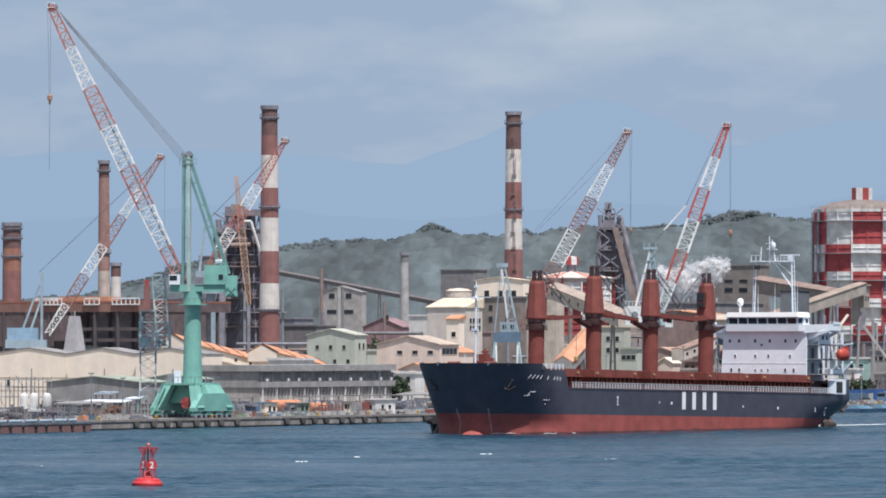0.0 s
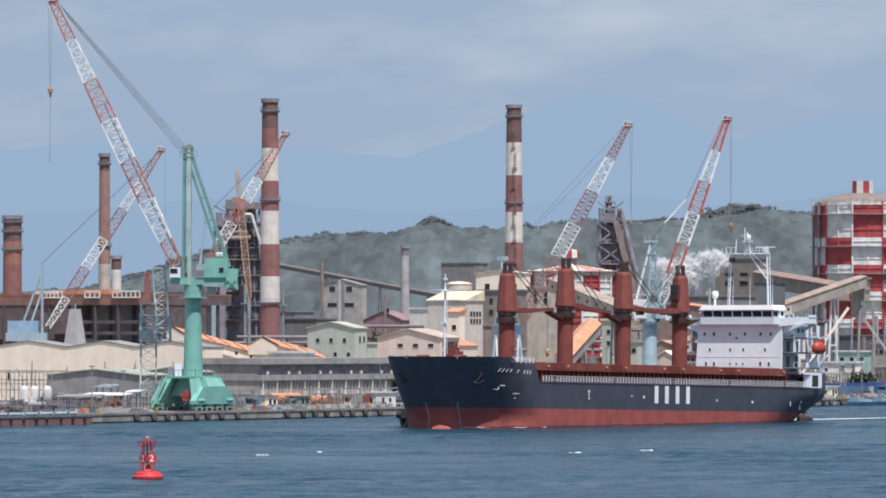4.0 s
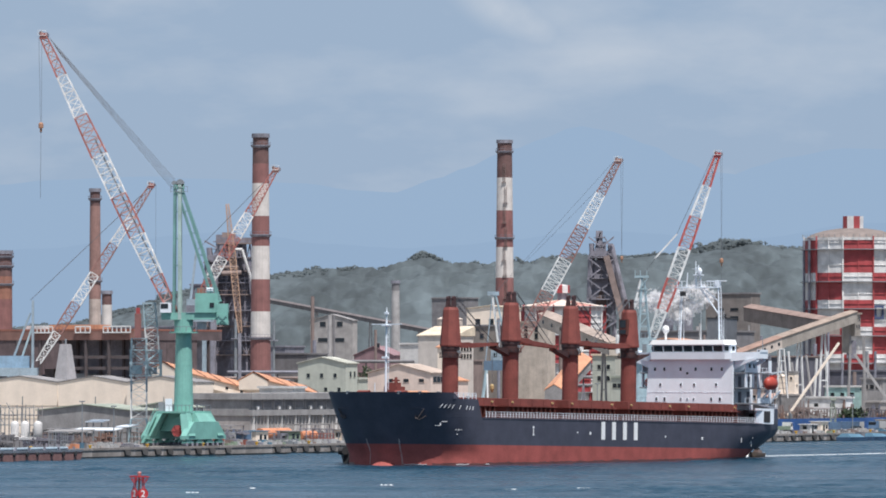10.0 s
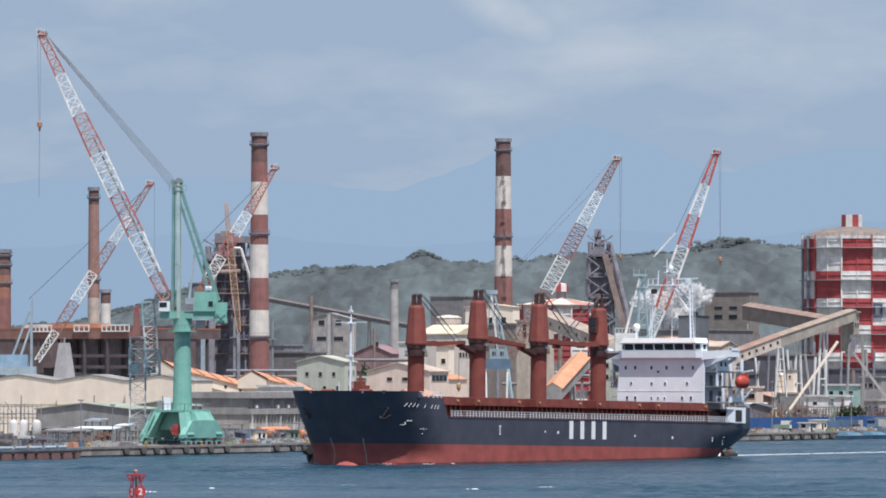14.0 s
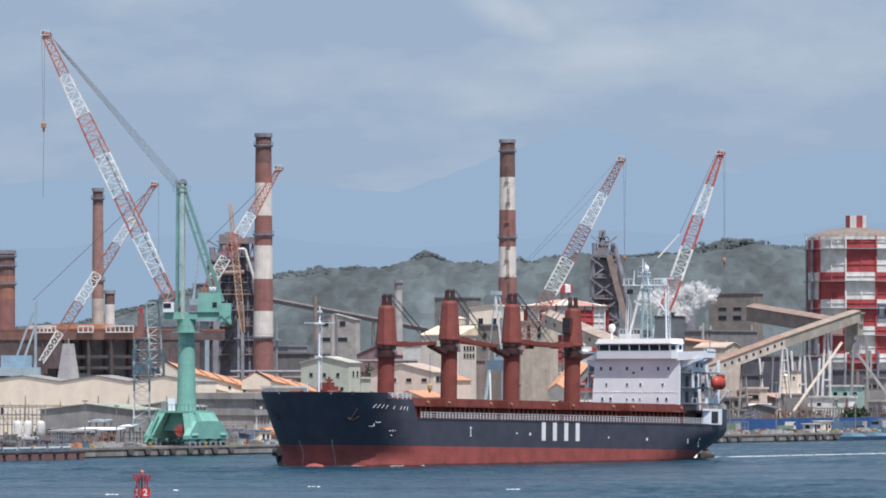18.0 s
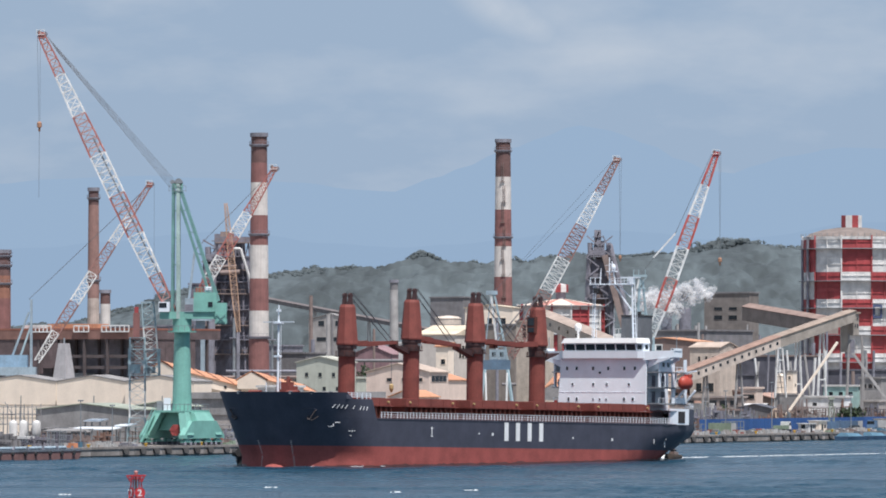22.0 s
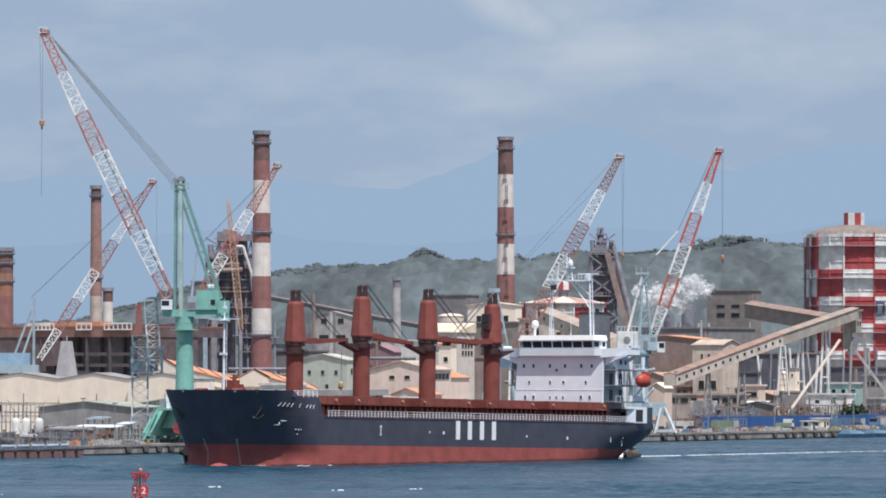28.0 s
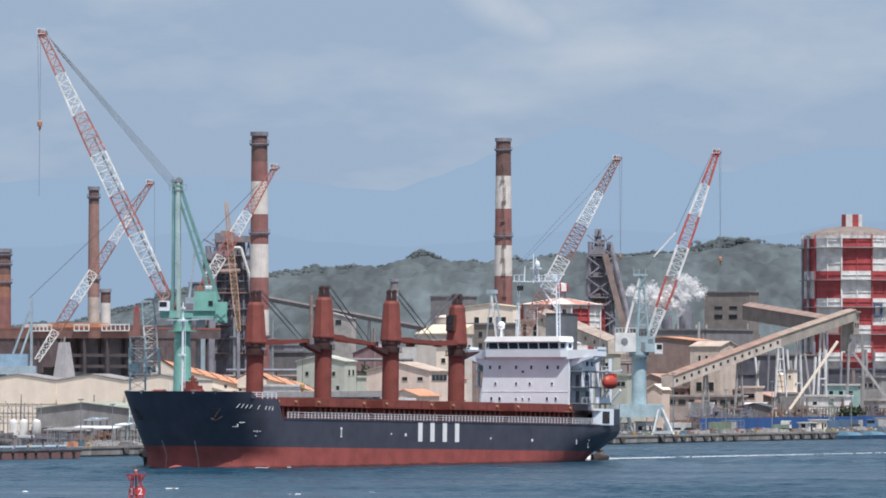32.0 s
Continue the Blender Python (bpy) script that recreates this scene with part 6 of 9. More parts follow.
for x0, x1 in ((-1.7, 1.4), (4.5, 1.4)):
    beampart("frame_brace", GREYBLUE, C7, (x0, -1.5, z0), (x1, -1.5, (z0 + z1) / 2), 0.18)
    beampart("frame_brace", LIGHTBLUE, C7, (x1, -1.5, (z0 + z1) / 2), (x0, -1.5, z1), 0.18)
boxpart("winch_box", LIGHTBLUE, C7, -1.4, 0.6, -1.2, 1.2, z0 + 0.3, z0 + 2.2, label="pale blue winch box")
boxpart("winch_box", GREYPAINT, C7, 2.0, 3.6, -1.0, 1.0, z0 + 0.3, z0 + 1.6)
lattice("head_chord", C7, (3.2, 0, z0), (2.1, 0, 30.6 - GZ), (2.4, 2.5, 2.3), (LIGHTBLUE, JIBWHITE, LIGHTBLUE), 3, 0.2, 0.12, side=(0, 1, 0))
boxpart("head_cap", GREYBLUE, C7, 0.7, 3.4, -1.2, 1.2, 30.5 - GZ, 30.9 - GZ)
boxpart("ballast_column", BRICKRED, C7, -0.85, 0.45, -0.6, 0.6, 23.6 - GZ, 28.6 - GZ, label="red ballast column")
boxpart("column_cap", SIGNALRED, C7, -0.6, 0.2, -0.5, 0.5, 28.6 - GZ, 29.8 - GZ)

# ---------- chimneys ----------


def chimney(name, label, x, d, top, r_top, r_low, bands, galleries, low=GZ, cap=None, stair=False):
    """bands: (height of the band's upper edge, material), from the top down."""
    c = thing(name, label, "chimney", pose(x, d, 0))

    def rad(z):
        return r_top + (r_low - r_top) * (top - z) / (top - low)
    ends = [b[0] for b in bands[1:]] + [low]
    for (z1, m), z0 in zip(bands, ends):
        bm = bmesh.new()
        ring(bm, [(rad(z0), z0), (rad(z1), z1)])
        part("band", bm, m, c, smooth=False)
    for z in galleries:
        bm = bmesh.new()
        ring(bm, [(rad(z) + 0.2, z - 0.7), (rad(z) + 0.6, z - 0.15), (rad(z) + 0.6, z + 0.1)])
        for k in range(16):
            a, b2 = k * math.tau / 16, (k + 1) * math.tau / 16
            r = rad(z) + 0.55
            beam(bm, (r * math.cos(a), r * math.sin(a), z), (r * math.cos(a), r * math.sin(a), z + 0.9), 0.06)
            beam(bm, (r * math.cos(a), r * math.sin(a), z + 0.9), (r * math.cos(b2), r * math.sin(b2), z + 0.9), 0.07)
        part("gallery", bm, DARKSTEEL, c)
    bm = bmesh.new()
    ring(bm, [(r_top + 0.35, top - 1.2), (r_top + 0.35, top), (r_top - 0.5, top + 0.02), (r_top - 0.5, top - 3)])
    part("rim", bm, cap or DARKSTEEL, c)
    bm = bmesh.new()                                     # rungs up the lee side
    for s in (-0.25, 0.25):
        beam(bm, (rad(low) * 0.8 + s, rad(low) * 0.6, low), (r_top * 0.8 + s, r_top * 0.62, top), 0.07)
    z = low + 2
    while z < top:
        beam(bm, (rad(z) * 0.8 - 0.25, rad(z) * 0.62, z), (rad(z) * 0.8 + 0.25, rad(z) * 0.62, z), 0.06)
        z += 1.4
    part("ladder", bm, DARKSTEEL, c)
    if stair:                                            # caged ladder in flights with small landings, and the rust that runs below them
        rg = random.Random(4)
        z = low + 30
        while z < top - 8:
            h = rg.uniform(4.0, 7.0)
            x = rg.uniform(-0.3, 0.5)
            bm = bmesh.new()
            y = -rad(z) - 0.25
            for q in (-0.35, 0.35):
                beam(bm, (x + q, y, z), (x + q, y + 0.05, z + h), 0.12)
            for q in np.arange(0.5, h, 0.8):
                beam(bm, (x - 0.35, y - 0.1, z + q), (x + 0.35, y - 0.1, z + q), 0.1)
            box(bm, x - 0.9, x + 0.7, y - 0.3, y + 0.4, z - 0.15, z)
            part("caged_ladder", bm, BROWNSTEEL, c)
            z += h + rg.uniform(0.3, 1.6)
    return c


SOOTBLOCK = mat("blackened furnace cladding", (0.19, 0.185, 0.22), 0.85, streak=0.4, stain=(0.12, 0.07, 0.05), var=0.4)
SOOT = mat("soot-stained dark red paint", (0.15, 0.085, 0.08), 0.85, streak=0.4, stain=(0.05, 0.04, 0.04))
chimney("chimney", "tall red and white banded chimney with a sooty top", -54.59, 1690, 87.98, 2.35, 3.25,
        [(87.98, SOOT), (84.09, SOOT), (79.02, BRICKRED), (73.11, CHIMWHITE), (63.31, BRICKRED), (54.35, CHIMWHITE), (44.38, BRICKRED), (34.75, CHIMWHITE), (27.14, BRICKRED)],
        [84.43, 57.73, 26.97])
chimney("chimney", "slim red and white banded chimney with streaks", 21.8, 2000, 98.8, 2.6, 3.7,
        [(98.8, SOOT), (94.8, SOOT), (85.4, CHIMWHITE), (73.8, BRICKRED), (60.8, CHIMWHITE), (50, BRICKRED)],
        [94.8, 64.2], stair=True)
chimney("chimney", "rusty red chimney weathered to grey", -117.04, 1900, 78.37, 1.7, 2.3,
        [(78.37, SOOT), (72.48, mat("rusty pinkish chimney paint", (0.28, 0.165, 0.145), 0.85, streak=0.5, stain=(0.16, 0.08, 0.06))), (53.1, mat("rusty pinkish chimney paint", (0.28, 0.165, 0.145))), (41.13, mat("rusty pale chimney paint", (0.46, 0.38, 0.34), 0.85, streak=0.5))], [74.95, 47.4])
chimney("chimney", "short rusty red and white chimney stub", -116.03, 1950, 44.69, 1.7, 1.9, [(44.69, SOOT), (39.81, CHIMWHITE)], [])
chimney("chimney", "wide rust red flue stack with galleries", -140.22, 1800, 55.34, 2.9, 3.2,
        [(55.34, BRICKRED), (53.36, SOOT), (47.06, mat("rusty ochre steel", (0.30, 0.14, 0.10), 0.85, streak=0.5)), (39.86, BRICKRED)], [53.54, 50.48, 44.72])
GREYSTACK = mat("grey concrete stack", (0.36, 0.35, 0.35), 0.9, streak=0.4, stain=(0.2, 0.19, 0.19))
chimney("chimney", "slim grey concrete stack with a dark cap", -18.48, 2200, 52.2, 1.5, 2.1, [(52.2, DARKWALL), (48.24, GREYSTACK)], [])

# ---------- west side: steel hall, warehouses, sheds ----------
d = 1420
HALLWALL = mat("dark rusty hall cladding", (0.125, 0.092, 0.095), 0.85, streak=0.5, stain=(0.06, 0.045, 0.045), var=0.35)
BAYWALL = mat("grey blue bay lining", (0.23, 0.22, 0.25), 0.85, streak=0.5, stain=(0.1, 0.09, 0.1), var=0.4)
HALLPOST = mat("sooty hall post", (0.10, 0.082, 0.085), 0.85, streak=0.4)
H = thing("steel_hall", "huge open-sided rusty steel hall with white roof trusses", "industrial hall", pose(-77.82, 1420, GZ, 0, 0, QUAY))
hh = 27.08 - GZ
boxpart("roof", mat("rust red sheet roof", (0.27, 0.11, 0.08), 0.8, streak=0.3), H, -0.4, 40.4, -0.4, 49.9, hh, hh + 0.5)
boxpart("fascia", mat("rust brown fascia sheet", (0.23, 0.125, 0.105), 0.85, streak=0.45, stain=(0.1, 0.06, 0.055)), H, -0.35, 0, -0.35, 49.6, hh - 2.3, hh)
boxpart("fascia", HALLWALL, H, 0, 40.3, -0.35, 0, hh - 2.3, hh)
boxpart("back_wall", BAYWALL, H, 7.5, 8, 0, 49.5, 0, hh)
boxpart("back_wall", BAYWALL, H, 8, 40, 5.5, 6, 0, hh)
boxpart("back_wall", HALLWALL, H, 0, 39.5, 49.0, 49.5, 0, hh)
for k, y in enumerate((22.5, 27.0, 31.5, 36.0, 40.5, 45.0)):       # cladding sheets over half of the open side
    boxpart("cladding_sheet", HALLWALL, H, -0.12 - 0.02 * (k % 2), 0.05, y, y + 4.44, hh - 9.6 - (k * 5 % 3) * 0.7, hh - 2.3)
for k, x in enumerate((1.0, 8.0, 15.0, 22.0)):
    boxpart("cladding_sheet", HALLWALL, H, x, x + 6.9, -0.15, 0.05, hh - 12.5 + (k % 2), hh - 2.3)
for k in range(8):
    y = 0.3 + k * 7.0
    beampart("bay_post", HALLPOST, H, (-0.1, y, 0), (-0.1, y, hh - 2.3), 0.6)
    beampart("inner_post", HALLPOST, H, (6.5, y, 0), (6.5, y, hh - 1), 0.6)
for x in (7, 14, 21, 28, 35):
    beampart("bay_post", HALLPOST, H, (x, 0.2, 0), (x, 0.2, hh - 2.3), 0.5)
for z, m in ((hh - 6.6, HALLPOST), (hh - 9.4, HALLPOST), (hh - 13.4, BROWNSTEEL)):
    beampart("crane_girder", m, H, (0.6, 0.3, z), (0.6, 22, z), 0.5, 0.8)
for x, y0, y1, z0, z1 in ((3, 4, 13, 0, 12), (2, 15, 21, 0, 14.4), (1.5, 28, 40, 0, 11.5)):
    boxpart("mill_machine", GREYPAINT, H, x, x + 4, y0, y1, z0, z1)
for y0, y1 in ((0.3, 8.5), (12.5, 17.0), (24, 30), (43.5, 49)):
    bm = bmesh.new()
    for z in (hh - 0.4, hh + 1.1):
        beam(bm, (-0.9, y0, z), (-0.9, y1, z), 0.3)
    n = max(3, int((y1 - y0) / 1.2))
    for k in range(n + 1):
        y = y0 + (y1 - y0) * k / n
        beam(bm, (-0.9, y, hh - 0.4), (-0.9, y, hh + 1.1), 0.22)
    part("roof_truss", bm, JIBWHITE, H, "white painted roof truss")
boxpart("roof_sheet", ORANGEROOF, H, 2, 9, 13, 27, hh + 0.5, hh + 1.6, label="orange rusted roof sheet")
boxpart("roof_sheet", PANELWHITE, H, 4, 9, 30, 36, hh + 0.5, hh + 1.4)
bm = bmesh.new()                                         # tapering grey casing standing before the hall
hexa(bm, [(-3.5, -3.2, 0), (3.5, -3.2, 0), (3.5, 3.2, 0), (-3.5, 3.2, 0)], [(-0.9, -1.0, 23.3 - GZ), (0.9, -1.0, 23.3 - GZ), (0.9, 1.0, 23.3 - GZ), (-0.9, 1.0, 23.3 - GZ)])
cs = thing("tower_casing", "pale grey tapering steel casing", "casing", pose(-88.84, 1330, GZ, 0, 0, QUAY))
part("casing", bm, mat("pale grey casing paint", (0.37, 0.36, 0.375), 0.7, streak=0.25), cs)
tubepart("vent_pipe", GREYPAINT, cs, (-0.4, -0.3, 23.3 - GZ), (-0.4, -0.3, 24.56 - GZ), 0.25)

# cream warehouses: three gables in a row
for x, y, wl in ((-53.22, 1215, 17.8), (-68.53, 1226, 18.1), (-84.43, 1238, 20.44)):
    w = building("warehouse", "cream clad warehouse with shallow grey gable roof", x, y, wl, 7, 14.44, CREAM, GREYROOF, "gable_left", category="warehouse", rise=1.3, eave=0.18)
    tagged(w, group="row of cream warehouses")
    for z in (4.6, 7.4):
        boxpart("sheet_joint", mat("cream flashing", (0.5, 0.43, 0.34), 0.8), w, -0.06, 0.05, 0, wl, z, z + 0.12)
    boxpart("downpipe", GREYPAINT, w, -0.15, 0, wl * 0.45, wl * 0.45 + 0.15, 3, 9.5)
    boxpart("wall_light", GLASSDARK, w, -0.12, 0, wl * 0.75, wl * 0.75 + 0.5, 5.5, 7)

# low grey sheds and canopies before them
for px, d, wl, wr, top, wall, roof, rise in ((-64.08, 1165, 23.71, 12, 8.73, GREYCONC, GREENROOF, 1.2), (-52.51, 1172, 13.63, 5, 9.38, GREYCONC, GREENROOF, 1.0), (-77.05, 1150, 8.29, 10, 4.23, DARKWALL, GREYROOF, 0.8)):
    building("shed", "low grey shed with pale green sheet roof", px, d, wl, wr, top, wall, roof, "gable_left", category="shed", rise=rise,
             wins=(("L", 3, (GZ + 2.2,), 2.6, 2.0, 0.1, 0.9),))


def canopy(x, d, wl, wr, z, material, label, turn=QUAY, rise=0.4):
    c = thing("canopy", label, "canopy", pose(x, d, GZ, 0, 0, turn))
    bm = bmesh.new()
    hexa(bm, [(0, 0, z - GZ), (0, wl, z - GZ), (wr, wl, z - GZ + rise), (wr, 0, z - GZ + rise)], [(0, 0, z - GZ + 0.2), (0, wl, z - GZ + 0.2), (wr, wl, z - GZ + rise + 0.2), (wr, 0, z - GZ + rise + 0.2)])
    part("canopy_roof", bm, material, c)
    for px, py in ((0.3, 0.3), (0.3, wl - 0.3), (wr - 0.3, 0.3), (wr - 0.3, wl - 0.3)):
        beampart("post", GREYPAINT, c, (px, py, 0), (px, py, z - GZ), 0.2)
    return c


canopy(-66.3, 1140, 10.4, 3.5, 4.9, WHITE, "white sheet canopy in the yard")
canopy(-69.4, 1150, 4.2, 3, 6.5, WHITE, "small white canopy in the yard")
canopy(-63.6, 1142, 3.0, 4, 5.6, WHITE, "small white canopy in the yard")
canopy(-72.64, 1135, 9.24, 5, 4.63, GREYROOF, "grey lean-to canopy in the yard")
canopy(-4.93, 1232, 8.6, 5, 5.54, GREYROOF, "grey canopy by the shed")

# scaffold rack with white tanks
SC = thing("scaffold", "open steel scaffold rack", "scaffold", pose(-80.73, 1115, GZ, 0, 0, QUAY))
for k in range(12):
    for r in (0, 3):
        beampart("upright", GREYPAINT if k % 3 else GREYSTACK, SC, (r, k * 1.0, 0), (r, k * 1.0, 10.3 - GZ - (k % 4) * 0.5), 0.1)
    if k % 2:
        beampart("brace", GREYPAINT, SC, (0, k * 1.0, 2.2 + (k % 3) * 2.2), (0, k * 1.0 + 1.6, 4.4 + (k % 3) * 2.2), 0.09)
        boxpart("platform_board", BROWNSTEEL, SC, 0.1, 2.9, k * 1.0 - 1, k * 1.0 + 0.6, 4.3 + (k % 3) * 1.9, 4.4 + (k % 3) * 1.9)
for z in (2.2, 4.4, 6.4, 7.8):
    for r in (0, 3):
        beampart("ledger", GREYPAINT, SC, (r, 0, z), (r, 11, z), 0.11)
for px in (-84.0, -82.0, -79.45):
    t = thing("tank", "white upright storage tank", "tank", pose(px, 1109, GZ), group="white tanks")
    bm = bmesh.new()
    ring(bm, [(0.82, 0.9), (0.82, 4.7), (0.62, 5.1), (0.2, 5.25)])
    part("shell", bm, PANELWHITE, t, smooth=True)
    bm = bmesh.new()
    ring(bm, [(0.74, 0), (0.74, 0.9)])
    part("skirt", bm, GREYPAINT, t)
building("site_cabin", "long white site cabin", -81.03, 1104, 8.2, 3, 3.53, PANELWHITE, PANELWHITE, "flat", category="cabin", wins=(("L", 3, (GZ + 1.2,), 0.9, 0.8, 0.1, 0.9),))

# long grey concrete shed with ribbed lower wall
LX, LD = -40.3, 1192.6
SH = thing("transit_shed", "long grey concrete transit shed with ribbed wall", "shed", pose(LX, LD, GZ, 0, 0, QUAY))
ln = 54
h = 11.96 - GZ
boxpart("lower_wall", mat("stained grey ribs", (0.38, 0.35, 0.34), 0.9, streak=0.5, stain=(0.13, 0.12, 0.12)), SH, 0, ln, 0.4, 16, 0, h * 0.56)
boxpart("balcony_slab", GREYCONC, SH, -0.3, ln + 0.3, -0.25, 16, h * 0.56, h * 0.68, label="grey concrete ledge")
boxpart("upper_wall", GREYCONC, SH, 0, ln, 0.8, 16, h * 0.68, h * 0.9)
boxpart("roof_slab", GREYCONC, SH, -0.5, ln + 0.5, -0.35, 16.5, h * 0.9, h + 0.3)
bm = bmesh.new()
box(bm, -0.13, 0.13, -0.05, 0.4, 0, h * 0.56)
RIB = mesh_of(bm, "rib", mat("pale concrete rib", (0.74, 0.72, 0.70), 0.9, streak=0.4, each=0.2))
bm = bmesh.new()
box(bm, -0.1, 0.1, 0.15, 0.4, 0, h * 0.56)
RIB2 = mesh_of(bm, "rib", mat("grey concrete rib", (0.46, 0.44, 0.43), 0.9, streak=0.4, each=0.25))
for k in range(39):
    part("rib", RIB if k % 4 == 0 else RIB2, None, SH, at=pose(0.8 + k * 1.38, 0, 0))
for k in range(13):
    boxpart("mullion", GREYCONC, SH, 1 + k * 4.2, 1.35 + k * 4.2, 0.6, 0.9, h * 0.68, h * 0.9)
    if k % 3 != 1:
        boxpart("lamp_housing", PANELWHITE, SH, 2.5 + k * 4.2, 3.2 + k * 4.2, 0.2, 0.7, h * 0.69, h * 0.76)
    boxpart("upper_window", DARKWALL, SH, 1.8 + k * 4.2, 4.6 + k * 4.2, 0.72, 0.78, h * 0.73, h * 0.86)

# ---------- conveyors with orange roofs ----------


def gallery(name, label, p, q, w, h, wall, roof, windows=0, legs=(), pitch=0.16, battens=0):
    """A covered belt gallery from p to q (bottom centre line), with pitched sheet roof."""
    g = thing(name, label, "conveyor", pose(*p))
    v = Vector(q) - Vector(p)
    a = Vector((v.y, -v.x, 0)).normalized() * (w / 2)    # to the side that faces the water
    if a.y > 0:
        a = -a
    up = Vector((0, 0, h))
    bm = bmesh.new()
    peak = Vector((0, 0, h + w * pitch * 0.9))
    hexa(bm, [-a, a, a + up, peak, -a + up], [v - a, v + a, v + a + up, v + peak, v - a + up])
    part("gallery_wall", bm, wall, g)
    bm = bmesh.new()
    e, t = a * 1.12, Vector((0, 0, 0.2))
    rz = Vector((0, 0, h + w * pitch))
    for s in (1, -1):
        hexa(bm, [e * s + up * 0.98, rz, rz + t, e * s + up * 0.98 + t], [v + e * s + up * 0.98, v + rz, v + rz + t, v + e * s + up * 0.98 + t])
    part("gallery_roof", bm, roof, g)
    for k in range(battens):
        f = v * (k / max(1, battens - 1))
        beampart("batten", DARKOXIDE, g, f + e + up * 0.98 + t * 1.2, f + rz + t * 1.2, 0.3, 0.12)
    for k in range(windows):
        c = v * ((k + 0.5) / windows) + a * 1.02 + up * 0.5
        bm = bmesh.new()
        beam(bm, c - v.normalized() * 0.45, c + v.normalized() * 0.45, 0.08, h * 0.28)
        part("window", bm, GLASSDARK, g)
    for u, s, m in legs:
        f = v * u
        for sg in (-1, 1):
            bm = bmesh.new()
            o = Vector((v.x, v.y, 0)).normalized() * s * sg
            beam(bm, (f.x + o.x, f.y + o.y, GZ - p[2]), (f.x + o.x * 0.25, f.y + o.y * 0.25, f.z), 0.45)
            part("trestle_leg", bm, m, g)
        bm = bmesh.new()
        z = f.z * 0.5 + (GZ - p[2]) * 0.5
        o = Vector((v.x, v.y, 0)).normalized() * s * 0.62
        beam(bm, (f.x - o.x, f.y - o.y, z), (f.x + o.x, f.y + o.y, z), 0.35)
        part("trestle_brace", bm, m, g)
    return g


gallery("conveyor_gallery", "sloping cream belt gallery with rust orange roof", (-65.34, 1320, 15.02), (-45.46, 1345, 9.6), 7, 2.2, CREAM, ORANGEROOF, 6, ((0.3, 1.5, GREYCONC), (0.8, 1.5, GREYCONC)), 0.26, 7)
gallery("conveyor_gallery", "short cream belt gallery with rust orange roof", (-44.69, 1330, 12.61), (-32.94, 1350, 9.3), 8, 2.0, CREAM, ORANGEROOF, 3, ((0.5, 1.5, GREYCONC),), 0.26, 4)
gallery("conveyor_gallery", "long dark grey belt gallery over the plant", (-77.5, 2500, 47.25), (-2.35, 2350, 32.04), 3, 1.5, mat("grey gallery cladding", (0.14, 0.135, 0.14), 0.85, streak=0.3), mat("brown gallery roof", (0.15, 0.13, 0.13), 0.85), 0, ((0.3, 3, GREYCONC), (0.62, 3, GREYCONC), (0.9, 3, GREYCONC)))
building("white_cabin", "small white plant cabin on the roofs", -33.44, 1262, 9, 5, 13.09, PANELWHITE, PANELWHITE, "flat", category="cabin")

# ---------- middle: plant buildings ----------
building("pump_house", "pale green plant building with small windows", -24.42, 1420, 14.2, 5.56, 18.85, PALEGREEN, mat("pale grey green roof sheet", (0.44, 0.44, 0.38), 0.8, streak=0.25), "gable_left", wins=(("L", 3, (15.86,), 0.9, 1.0, 0.08, 0.92), ("L", 2, (12.31,), 0.9, 1.0, 0.0, 0.55), ("R", 2, (16.15,), 0.8, 1.4, 0.2, 0.9)), rise=1.5)
building("annexe", "small pale green annexe of the pump house", -21.6, 1440, 6, 5, 14.84, PALEGREEN, PALEGREEN, "flat", wins=(("L", 1, (13.11,), 0.8, 1.0, 0.3, 0.7),))
building("hopper_house", "tall grey hopper house with open platforms", -32.8, 2050, 18.12, 3.21, 35.25, mat("pale grey hopper cladding", (0.36, 0.34, 0.33), 0.85, streak=0.4, stain=(0.2, 0.18, 0.17)), GREYROOF, "gable_left", wins=(("L", 2, (34.02,), 2.4, 1.8, 0.1, 0.9), ("L", 2, (28.27,), 4.0, 1.4, 0.1, 0.9)), rise=2.2)
hp = thing("hopper_pipe", "pale inclined pipe on the hopper house", "pipe", pose(-41.11, 2035, 0))
tubepart("pipe", GREYSTACK, hp, (0, 0, GZ), (0.4, 0, 37.15), 0.75)
tubepart("pipe", DARKWALL, hp, (2.4, 0, GZ), (1.6, 0, 36.74), 0.45)
building("furnace_shed", "faded maroon plant shed with gable roof", -16.72, 1900, 15.47, 8, 22.2, MAUVE, MAUVE, "gable_left", wins=(("L", 1, (25.36,), 1.6, 1.8, 0.3, 0.5),), rise=3.0)
building("furnace_shed", "low dark flat shed in the plant", -43.2, 1800, 12.56, 12, 22.22, DARKWALL, DARKWALL, "flat")
building("white_store", "pale flat-roofed plant store", -5.25, 1750, 9.36, 8, 25.23, PANELWHITE, PANELWHITE, "flat")
building("site_office", "pinkish office block with sandy gable roof", -2.93, 1330, 17.32, 8.85, 16.47, PINKWALL, mat("dull tan roof sheet", (0.46, 0.37, 0.31), 0.8, streak=0.2), "gable_left", wins=(("L", 3, (14.74,), 1.4, 0.8, 0.02, 0.75), ("L", 2, (11.55,), 1.6, 0.8, 0.0, 0.5), ("R", 4, (15,), 1.6, 1.4, 0.1, 0.9)), rise=2.0)
building("house_block", "pink house with balconies beside the shed", -5.16, 1290, 8, 9, 10.81, PINKWALL, ORANGEROOF, "gable_left", wins=(("L", 2, (9.13, 7.07), 1.6, 1.2, 0.1, 0.9),), rise=1.4)
